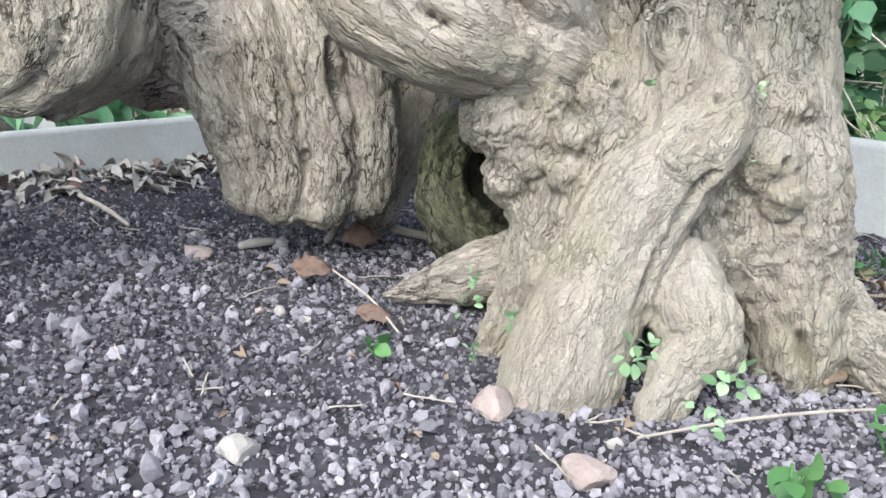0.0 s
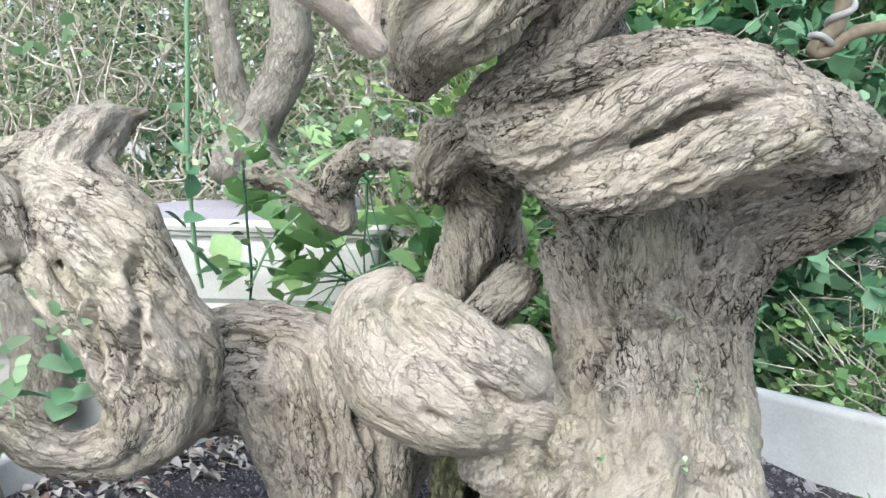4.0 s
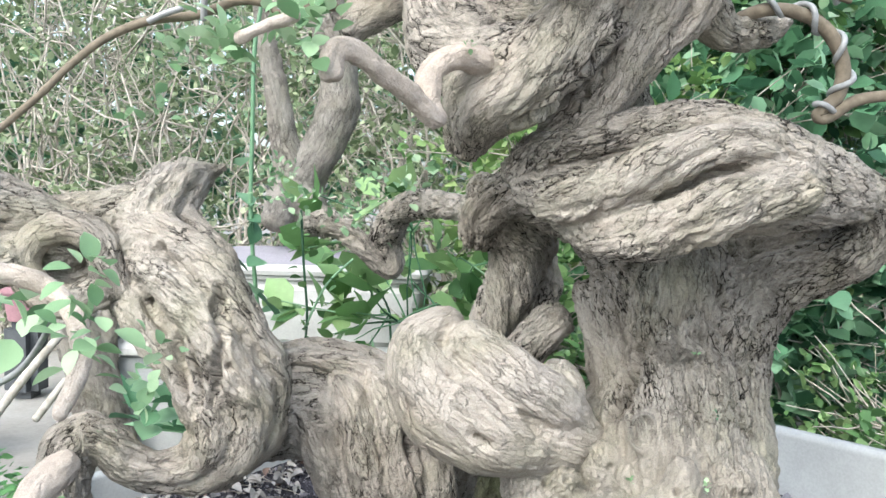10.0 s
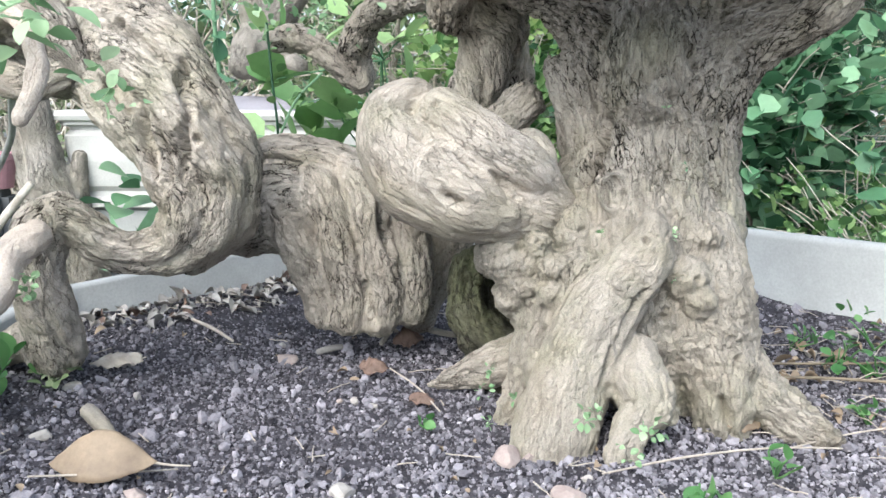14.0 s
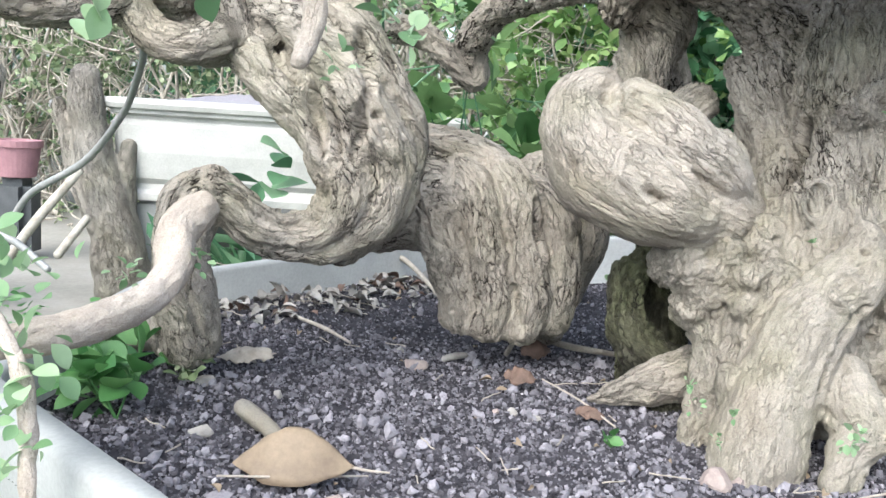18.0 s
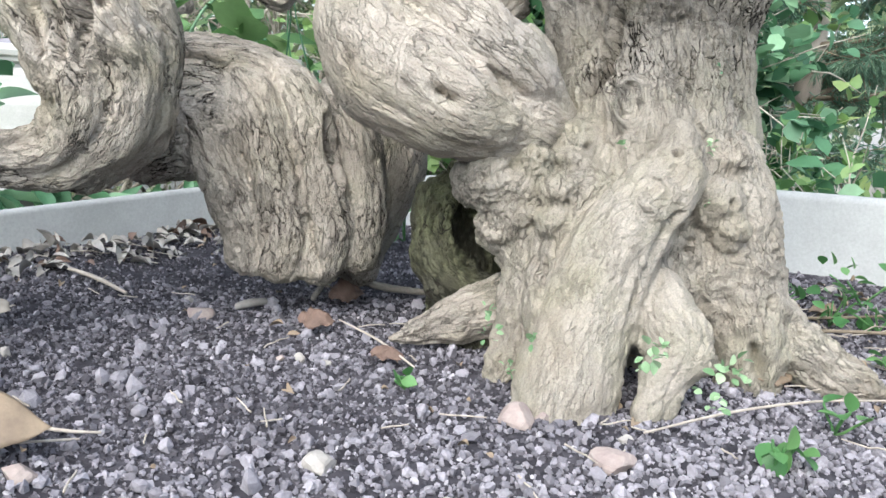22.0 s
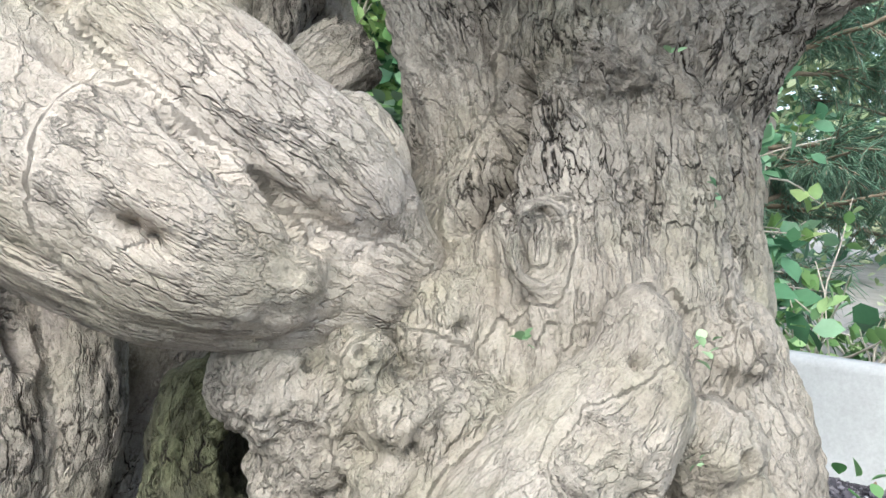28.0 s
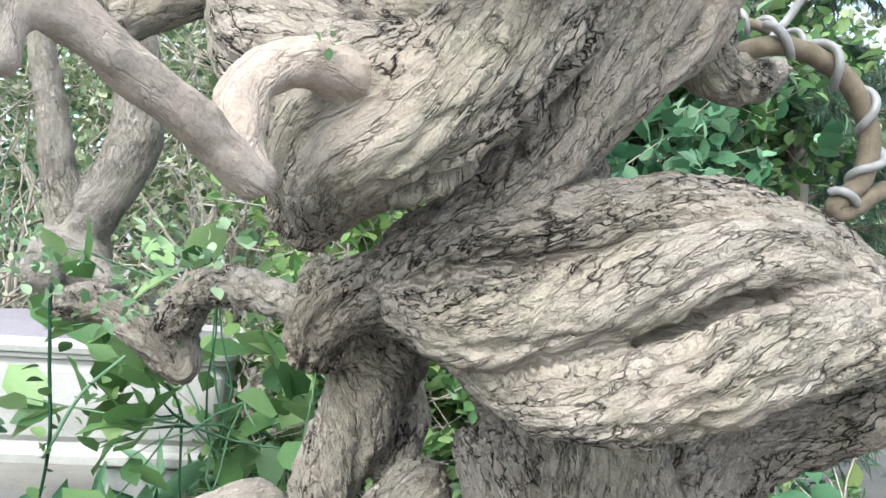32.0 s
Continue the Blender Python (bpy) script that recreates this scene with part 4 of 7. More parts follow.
part('barrel_limb', fused('barrel_limb', wood, 0.0026, 3, crack=0.0045, lumps=0.004, seed=3.0, coarse=.62, slots=((-0.116, 0.84, 0.235, -0.098, 0.84, 0.165, 0.0157, 0.035), (-0.165, 0.84, 0.11, -0.18, 0.86, 0.06, 0.011, 0.02), (-0.122, 0.845, 0.13, -0.112, 0.848, 0.075, 0.009, 0.014))), BARK, tree)
wood = []
wood.append(tube([(-0.06, 1.03, 0.25, 0.072), (-0.038, 1.02, 0.18, 0.066), (-0.052, 0.995, 0.1, 0.045), (-0.065, 0.965, 0.04, 0.03)], sides=20, lump=0.1, seed=19.0))
part('rear_limb', fused('rear_limb', wood, 0.004, 3), BARK, tree)
wood = []
wood.append(tube([(-0.46, 0.827, 0.483, 0.0615), (-0.413, 0.795, 0.451, 0.0615), (-0.363, 0.759, 0.405, 0.0597), (-0.326, 0.742, 0.347, 0.0592), (-0.312, 0.748, 0.286, 0.0644), (-0.323, 0.74, 0.234, 0.054), (-0.362, 0.736, 0.197, 0.0377), (-0.404, 0.722, 0.192, 0.0269), (-0.437, 0.711, 0.205, 0.0267), (-0.461, 0.701, 0.23, 0.0249), (-0.483, 0.693, 0.246, 0.0261)], sides=64, strands=5, depth=0.15, twist=0.6, lump=0.1, seed=20.0))
wood.append(tube([(-0.484, 0.696, 0.241, 0.0306), (-0.508, 0.694, 0.219, 0.0351), (-0.516, 0.694, 0.167, 0.0339), (-0.512, 0.709, 0.109, 0.0377), (-0.514, 0.72, 0.058, 0.0368)], sides=28, strands=4, depth=0.05, twist=0.3, lump=0.12, seed=21.0))
wood.append(tube([(-0.524, 0.728, 0.087, 0.0308), (-0.57, 0.737, 0.067, 0.0266), (-0.608, 0.743, 0.048, 0.0174)], sides=16, lump=0.2, seed=21.5))
wood.append(tube([(-0.457, 0.769, 0.398, 0.0349), (-0.41, 0.743, 0.354, 0.0327), (-0.371, 0.725, 0.311, 0.0279), (-0.352, 0.718, 0.268, 0.0264)], sides=24, lump=0.25, seed=22.0))
wood.append(tube([(-0.304, 0.808, 0.239, 0.0476), (-0.326, 0.797, 0.208, 0.0435), (-0.347, 0.756, 0.177, 0.0277)], sides=20, lump=0.1, seed=22.5))
wood.append(tube([(-0.478, 0.808, 0.439, 0.0655), (-0.447, 0.82, 0.492, 0.0574), (-0.429, 0.849, 0.533, 0.0412), (-0.413, 0.889, 0.561, 0.0274), (-0.387, 0.907, 0.574, 0.0124)], sides=48, strands=6, depth=0.12, twist=0.2, lump=0.4, seed=23.0, flat=0.75))
wood.append(tube([(-0.448, 0.833, 0.523, 0.0363), (-0.449, 0.852, 0.558, 0.0221), (-0.431, 0.887, 0.576, 0.0152)], sides=20, lump=0.5, seed=23.5))
wood.append(tube([(-0.471, 0.838, 0.507, 0.0476), (-0.537, 0.835, 0.5, 0.0415), (-0.606, 0.825, 0.492, 0.0382), (-0.663, 0.808, 0.488, 0.0362), (-0.728, 0.783, 0.5, 0.0356), (-0.79, 0.76, 0.521, 0.0349)], sides=24, strands=4, depth=0.06, twist=0.6, lump=0.15, seed=24.0))
wood.append(tube([(-0.462, 0.806, 0.436, 0.0468), (-0.515, 0.812, 0.417, 0.0395), (-0.571, 0.809, 0.418, 0.03), (-0.613, 0.799, 0.437, 0.0204)], sides=20, lump=0.2, seed=25.0))
part('loop_limb', fused('loop_limb', wood, 0.0028, 3, slots=((-0.327, 0.702, 0.434, -0.316, 0.691, 0.357, 0.0127, 0.02), (-0.316, 0.691, 0.357, -0.33, 0.678, 0.288, 0.0127, 0.02), (-0.38, 0.706, 0.364, -0.362, 0.695, 0.286, 0.0143, 0.03), (-0.351, 0.698, 0.357, -0.347, 0.683, 0.266, 0.0114, 0.02), (-0.428, 0.743, 0.428, -0.399, 0.734, 0.355, 0.0147, 0.025),), crack=0.0045, lumps=0.005, seed=4.0, coarse=.62, holes=((-0.408, 0.747, 0.47, 0.0095, 0.03), (-0.306, 0.677, 0.334, 0.0084, 0.015),)), BARK, tree)
wood = []
wood.append(tube([(-0.475, 0.755, 0.414, 0.023), (-0.492, 0.752, 0.469, 0.0243), (-0.523, 0.745, 0.493, 0.0228), (-0.565, 0.741, 0.482, 0.0214), (-0.582, 0.733, 0.449, 0.0213), (-0.562, 0.729, 0.41, 0.0225), (-0.522, 0.731, 0.398, 0.0225), (-0.488, 0.744, 0.413, 0.0228)], sides=24, lump=0.12, seed=26.0))
part('ring_limb', fused('ring_limb', wood, 0.003, 4, lumps=0.003), BARK, tree)
wood = []
wood.append(tube([(0.039, 0.908, 0.527, 0.0502), (0.048, 0.932, 0.481, 0.0515), (0.036, 0.937, 0.432, 0.0437), (0.016, 0.931, 0.382, 0.0371), (0.003, 0.92, 0.341, 0.0336)], sides=32, strands=4, depth=0.1, twist=0.6, lump=0.08, seed=27.0))
wood.append(tube([(0.076, 0.991, 0.466, 0.0261), (0.088, 0.97, 0.414, 0.0224), (0.071, 0.938, 0.356, 0.022)], sides=20, lump=0.12, seed=28.0))
wood.append(tube([(-0.012, 0.866, 0.555, 0.0266), (-0.004, 0.881, 0.526, 0.0365), (-0.009, 0.9, 0.488, 0.0308)], sides=20, lump=0.25, seed=28.5))
part('braided_limb', fused('braided_limb', wood, 0.0028, 4, crack=0.005, lumps=0.003, seed=5.0, coarse=1.0), BARK, tree)
wood = []
wood.append(tube([(0.093, 0.852, 0.378, 0.0283), (0.071, 0.854, 0.357, 0.03), (0.048, 0.858, 0.33, 0.0303)], sides=28, lump=0.12, seed=28.8))
part('stub_limb', fused('stub_limb', wood, 0.0026, 3, crack=.004, lumps=0.003, seed=5.5, coarse=.9), BARK, tree)
wood = []
wood.append(tube([(0.032, 0.669, 0.578, 0.0149), (0.074, 0.667, 0.564, 0.0362), (0.125, 0.672, 0.559, 0.0555), (0.187, 0.649, 0.56, 0.0647), (0.246, 0.629, 0.567, 0.0632), (0.303, 0.627, 0.568, 0.0597), (0.36, 0.64, 0.559, 0.0437), (0.394, 0.66, 0.553, 0.0327)], sides=64, lump=0.05, seed=29.0))
wood.append(tube([(0.025, 0.662, 0.57, 0.0205), (0.047, 0.653, 0.589, 0.0254), (0.08, 0.642, 0.604, 0.0245), (0.123, 0.623, 0.612, 0.0226), (0.167, 0.611, 0.622, 0.0224), (0.209, 0.598, 0.628, 0.0215), (0.261, 0.589, 0.618, 0.0202), (0.314, 0.602, 0.598, 0.0205), (0.357, 0.623, 0.569, 0.0169)], sides=40, strands=3, depth=0.05, twist=0.5, lump=0.07, seed=29.2))
wood.append(tube([(0.034, 0.653, 0.552, 0.0169), (0.067, 0.631, 0.542, 0.027), (0.101, 0.608, 0.547, 0.0295), (0.136, 0.586, 0.561, 0.0278), (0.169, 0.568, 0.58, 0.0259), (0.205, 0.56, 0.595, 0.0236), (0.25, 0.562, 0.599, 0.0218), (0.308, 0.583, 0.582, 0.0215)], sides=40, strands=4, depth=0.05, twist=0.5, lump=0.07, seed=29.4))
wood.append(tube([(0.074, 0.642, 0.519, 0.0109), (0.104, 0.626, 0.506, 0.0207), (0.132, 0.596, 0.503, 0.0267), (0.165, 0.573, 0.509, 0.0289), (0.197, 0.552, 0.524, 0.029), (0.237, 0.546, 0.543, 0.029), (0.298, 0.561, 0.555, 0.0291)], sides=40, strands=4, depth=0.05, twist=0.4, lump=0.06, seed=29.6))
part('coil_limb', fused('coil_limb', wood, 0.0026, 3, crack=0.0045, lumps=0.0025, seed=6.0, coarse=.68, slots=((0.049, 0.625, 0.547, 0.085, 0.619, 0.585, 0.0049, 0.012), (0.099, 0.572, 0.513, 0.153, 0.563, 0.531, 0.0041, 0.02), (0.144, 0.544, 0.53, 0.218, 0.532, 0.581, 0.0039, 0.02), (0.103, 0.591, 0.575, 0.191, 0.576, 0.616, 0.0035, 0.012), (0.06, 0.593, 0.525, 0.104, 0.586, 0.542, 0.0023, 0.006),), holes=((0.277, 0.575, 0.605, 0.0078, 0.035), (0.18, 0.534, 0.495, 0.0041, 0.01),)), BARK, tree)
wood = []
wood.append(tube([(-0.028, 0.654, 0.605, 0.0272), (-0.007, 0.6, 0.643, 0.0454), (0.035, 0.579, 0.668, 0.0442), (0.078, 0.574, 0.708, 0.0385), (0.114, 0.582, 0.753, 0.0355), (0.142, 0.6, 0.795, 0.034)], sides=48, strands=4, depth=0.08, twist=0.3, lump=0.06, seed=31.0))
wood.append(tube([(0.068, 0.654, 0.617, 0.0241), (0.111, 0.63, 0.65, 0.0304), (0.147, 0.614, 0.704, 0.0357), (0.185, 0.62, 0.751, 0.0429), (0.208, 0.637, 0.785, 0.039), (0.209, 0.679, 0.822, 0.031)], sides=40, strands=4, depth=0.08, twist=0.4, lump=0.06, seed=32.0))
wood.append(tube([(-0.052, 0.734, 0.809, 0.0331), (-0.063, 0.705, 0.761, 0.0449), (-0.049, 0.684, 0.716, 0.0533), (-0.012, 0.651, 0.687, 0.0482), (0.029, 0.641, 0.7, 0.0357)], sides=40, strands=4, depth=0.05, twist=0.3, lump=0.06, seed=33.0))
wood.append(tube([(-0.031, 0.719, 0.749, 0.0458), (0.032, 0.706, 0.731, 0.05), (0.093, 0.701, 0.745, 0.0447), (0.142, 0.702, 0.765, 0.0348)], sides=32, lump=0.06, seed=33.5))
wood.append(tube([(0.223, 0.66, 0.754, 0.0303), (0.252, 0.674, 0.73, 0.0221), (0.302, 0.713, 0.738, 0.0192), (0.337, 0.737, 0.753, 0.0118)], sides=20, lump=0.15, seed=34.0))
wood.append(tube([(0.139, 0.687, 0.665, 0.0374), (0.157, 0.677, 0.617, 0.0246), (0.164, 0.678, 0.58, 0.0246)], sides=20, lump=0.3, seed=34.5))
part('fold_limb', fused('fold_limb', wood, 0.0026, 3, crack=0.004, lumps=0.003, seed=7.0, coarse=.7, slots=((0.02, 0.57, 0.603, 0.052, 0.57, 0.637, 0.0066, 0.02), (0.057, 0.571, 0.62, 0.089, 0.571, 0.659, 0.0164, 0.045), (0.087, 0.561, 0.66, 0.111, 0.561, 0.704, 0.014, 0.04), (0.111, 0.561, 0.704, 0.128, 0.56, 0.764, 0.0119, 0.035), (0.178, 0.592, 0.711, 0.205, 0.592, 0.762, 0.0039, 0.01),), holes=((0.186, 0.586, 0.774, 0.0095, 0.05), (0.089, 0.601, 0.652, 0.0091, 0.03),)), BARK, tree)
wood = []
wood.append(tube([(0.064, 0.499, 1.036, 0.0905), (0.061, 0.497, 0.954, 0.0861), (0.062, 0.498, 0.894, 0.085), (0.064, 0.503, 0.844, 0.0846), (0.067, 0.513, 0.813, 0.0764)], sides=72, strands=5, depth=0.05, twist=0.1, phase=0.4, lump=0.06, seed=35.0))
wood.append(tube([(-0.001, 0.471, 0.847, 0.0299), (0.006, 0.494, 0.802, 0.0318), (0.02, 0.529, 0.775, 0.025)], sides=28, lump=0.08, seed=36.0))
wood.append(tube([(0.094, 0.48, 0.831, 0.0477), (0.096, 0.497, 0.799, 0.0438), (0.089, 0.521, 0.773, 0.0247)], sides=32, lump=0.1, seed=37.0))
wood.append(tube([(0.12, 0.476, 0.943, 0.034), (0.157, 0.456, 0.956, 0.033), (0.198, 0.439, 0.946, 0.0344), (0.222, 0.42, 0.909, 0.0347), (0.245, 0.411, 0.867, 0.0341), (0.275, 0.402, 0.862, 0.0336), (0.309, 0.402, 0.88, 0.0336)], sides=32, strands=3, depth=0.05, twist=0.4, lump=0.12, seed=38.0))
wood.append(tube([(0.008, 0.533, 0.986, 0.0579), (-0.033, 0.591, 0.972, 0.0567), (-0.067, 0.667, 0.951, 0.0526), (-0.109, 0.754, 0.919, 0.0489), (-0.148, 0.823, 0.874, 0.0363), (-0.166, 0.853, 0.841, 0.0254)], sides=48, strands=6, depth=0.16, twist=0.4, lump=0.25, seed=39.0))
part('upper_limb', fused('upper_limb', wood, 0.0028, 3, crack=0.005, lumps=0.004, seed=8.0, coarse=.8, slots=((0.011, 0.445, 0.835, 0.026, 0.446, 0.806, 0.0093, 0.03), (0.027, 0.456, 0.807, 0.037, 0.457, 0.779, 0.016, 0.04), (0.037, 0.477, 0.786, 0.045, 0.478, 0.752, 0.0213, 0.05), (0.034, 0.429, 0.876, 0.058, 0.432, 0.809, 0.0032, 0.008), (0.097, 0.447, 0.831, 0.108, 0.449, 0.78, 0.0042, 0.012),)), BARK, tree)
wood = []
wood.append(tube([(-0.045, 0.804, 0.816, 0.0213), (-0.083, 0.835, 0.862, 0.0249), (-0.109, 0.86, 0.85, 0.0315), (-0.128, 0.87, 0.813, 0.0302), (-0.171, 0.857, 0.785, 0.0284), (-0.21, 0.845, 0.761, 0.0267)], sides=24, lump=0.12, seed=40.0, round_ends=False))
part('stub_branch', fused('stub_branch', wood, 0.003, 3, lumps=0.002), BARK, tree)
wood = []
wood.append(tube([(-0.021, 0.913, 0.523, 0.0234), (-0.062, 0.99, 0.525, 0.0217), (-0.114, 1.112, 0.528, 0.0257), (-0.162, 1.195, 0.51, 0.0292), (-0.191, 1.248, 0.462, 0.0323), (-0.184, 1.252, 0.406, 0.0243), (-0.225, 1.248, 0.436, 0.0222), (-0.269, 1.258, 0.473, 0.0245), (-0.312, 1.271, 0.485, 0.0288), (-0.342, 1.264, 0.48, 0.0225)], sides=20, lump=0.15, seed=41.0))
part('hook_branch', fused('hook_branch', wood, 0.0032, 3, lumps=0.002, crack=.005, coarse=1.0), BARK, tree)
wood = []
wood.append(tube([(-0.012, 0.563, 0.676, 0.0163), (-0.037, 0.539, 0.677, 0.0126), (-0.06, 0.518, 0.659, 0.0123), (-0.062, 0.509, 0.632, 0.0121), (-0.053, 0.497, 0.613, 0.01), (-0.07, 0.477, 0.628, 0.0107), (-0.093, 0.446, 0.645, 0.0102), (-0.114, 0.424, 0.66, 0.0099), (-0.131, 0.414, 0.662, 0.0097), (-0.133, 0.404, 0.639, 0.0096)], sides=20, lump=0.2, seed=42.0))
part('pale_branch', fused('pale_branch', wood, 0.0022, 4, lumps=0.002, crack=.0008), BARK_PALE, tree)
wood = []
wood.append(tube([(-0.158, 0.389, 0.683, 0.0055), (-0.184, 0.388, 0.673, 0.0055), (-0.207, 0.398, 0.666, 0.0056)], sides=16, lump=0.15, seed=43.0))
part('pale_twig', fused('pale_twig', wood, 0.002, 3, lumps=0.001, crack=.0006), BARK_PALE, tree)
wood = []
wood.append(tube([(-0.553, 0.791, 0.47, 0.0459), (-0.618, 0.77, 0.502, 0.0467), (-0.664, 0.748, 0.533, 0.0442), (-0.695, 0.709, 0.574, 0.0425)], sides=24, strands=4, depth=0.06, twist=0.4, lump=0.2, seed=44.0))
wood.append(tube([(-0.595, 0.728, 0.448, 0.0291), (-0.645, 0.701, 0.433, 0.03), (-0.687, 0.678, 0.437, 0.0309), (-0.717, 0.647, 0.45, 0.0314), (-0.749, 0.626, 0.479, 0.0293), (-0.756, 0.601, 0.52, 0.0284)], sides=24, strands=4, depth=0.06, twist=0.4, lump=0.15, seed=45.0))
wood.append(tube([(-0.71, 0.538, 0.476, 0.029), (-0.675, 0.494, 0.427, 0.0301), (-0.633, 0.45, 0.383, 0.0298), (-0.596, 0.425, 0.347, 0.0268), (-0.599, 0.419, 0.326, 0.0246), (-0.634, 0.424, 0.313, 0.0249), (-0.682, 0.427, 0.291, 0.0252), (-0.74, 0.436, 0.255, 0.0259), (-0.807, 0.444, 0.214, 0.0265)], sides=28, strands=4, depth=0.05, twist=0.5, lump=0.1, seed=46.0))
wood.append(tube([(-0.799, 0.615, 0.463, 0.0252), (-0.79, 0.61, 0.411, 0.028), (-0.807, 0.614, 0.37, 0.0297), (-0.857, 0.614, 0.361, 0.0258), (-0.924, 0.617, 0.371, 0.0232)], sides=20, lump=0.25, seed=47.0))
part('left_limb', fused('left_limb', wood, 0.003, 4, crack=.005, lumps=0.003, seed=9.0, coarse=.8), BARK, tree)
wood = []
wood.append(tube([(-0.45, 0.359, 0.47, 0.0076), (-0.409, 0.374, 0.472, 0.0082), (-0.386, 0.386, 0.469, 0.0088), (-0.362, 0.396, 0.457, 0.0089), (-0.338, 0.385, 0.437, 0.0088), (-0.326, 0.371, 0.413, 0.0087), (-0.324, 0.357, 0.389, 0.0081), (-0.329, 0.342, 0.368, 0.007)], sides=16, lump=0.05, seed=49.0))
part('pale_hook', fused('pale_hook', wood, 0.002, 3, lumps=0.001, crack=.0005), BARK_PALE, tree, 'smooth pale bent twig')
wood = []
wood.append(tube([(-0.472, 0.616, 0.23, 0.02), (-0.48, 0.57, 0.211, 0.0192), (-0.47, 0.523, 0.182, 0.0159), (-0.485, 0.478, 0.161, 0.0157), (-0.511, 0.433, 0.153, 0.0156), (-0.538, 0.398, 0.15, 0.0139), (-0.561, 0.374, 0.15, 0.0125), (-0.576, 0.36, 0.152, 0.0092)], sides=20, lump=0.2, seed=50.0))
part('low_branch', fused('low_branch', wood, 0.0024, 4, lumps=0.002, crack=.0008), BARK_PALE, tree)
wood = []
wood.append(tube([(-0.528, 0.325, 0.192, 0.0043), (-0.508, 0.315, 0.167, 0.0062), (-0.491, 0.301, 0.133, 0.0061), (-0.484, 0.286, 0.101, 0.0055), (-0.476, 0.269, 0.056, 0.005)], sides=14, lump=0.1, seed=51.0))
part('shoot', fused('shoot', wood, 0.0018, 3, lumps=0.0005, crack=.0003), BARK_PALE, tree)

# ---- garden round the tray ----
LEAF_V = np.array([(0, 0, 0), (0.3, 0.33, 0.05), (0, 0.3, -0.02), (-0.3, 0.33, 0.05), (0.29, 0.66, 0.03), (0, 0.66, -0.05), (-0.29, 0.66, 0.03), (0, 1.0, -0.12)])
LEAF_F = [(0, 1, 2), (0, 2, 3), (2, 1, 4, 5), (3, 2, 5, 6), (5, 4, 7), (6, 5, 7)]


# a finer leaf for the nearest shoots: rounded, folded along its rib, tip bent down
FINE_R = (0.0, 0.1, 0.22, 0.38, 0.55, 0.72, 0.87, 1.0)
FINE_W = (0.02, 0.12, 0.24, 0.315, 0.325, 0.27, 0.16, 0.0)
FINE_V = np.array([(sx * w, s, 0.11 * abs(sx) * w / 0.3 - 0.14 * s * s) for s, w in zip(FINE_R, FINE_W) for sx in (-1, 0, 1)])
FINE_F = [(i * 3 + j, i * 3 + j + 1, i * 3 + j + 4, i * 3 + j + 3) for i in range(7) for j in range(2)]


def rotation_to(d, spin):
    """Turnings that lay +y along the directions d, spun about it."""
    d = d / (np.linalg.norm(d, axis=1)[:, None] + 1e-9)
    ref = np.where(np.abs(d[:, 2:3]) > 0.9, np.array([[1.0, 0, 0]]), np.array([[0, 0, 1.0]]))
    x = np.cross(d, ref)
    x /= np.linalg.norm(x, axis=1)[:, None]
    z = np.cross(x, d)
    c, s = np.cos(spin)[:, None], np.sin(spin)[:, None]
    return np.stack([x * c + z * s, d, -x * s + z * c], -1)


def sprigs(starts, dirs, rng, length, leaves, leaf, wide=1.0):
    """Leaves set in turn along short shoots. Returns turnings, places, and the shoots as lines."""
    m, o, lines = [], [], []
    for k in range(leaves):
        s = (k + 0.6) / leaves
        at = starts + dirs * (length * s)[:, None] + np.array([0, 0, -0.18]) * (length * s * s)[:, None]
        side = rng.normal(size=starts.shape)
        d = dirs * 0.55 + side * 0.75 + np.array([0, 0, 0.25])
        size = leaf * rng.uniform(0.55, 1.15, len(starts)) * (1.05 - 0.35 * s)
        r = rotation_to(d, rng.uniform(-0.9, 0.9, len(starts)))
        m.append(r * (size[:, None] * np.array([wide, 1, 1]))[:, None, :])
        o.append(at)
    return np.concatenate(m), np.concatenate(o)


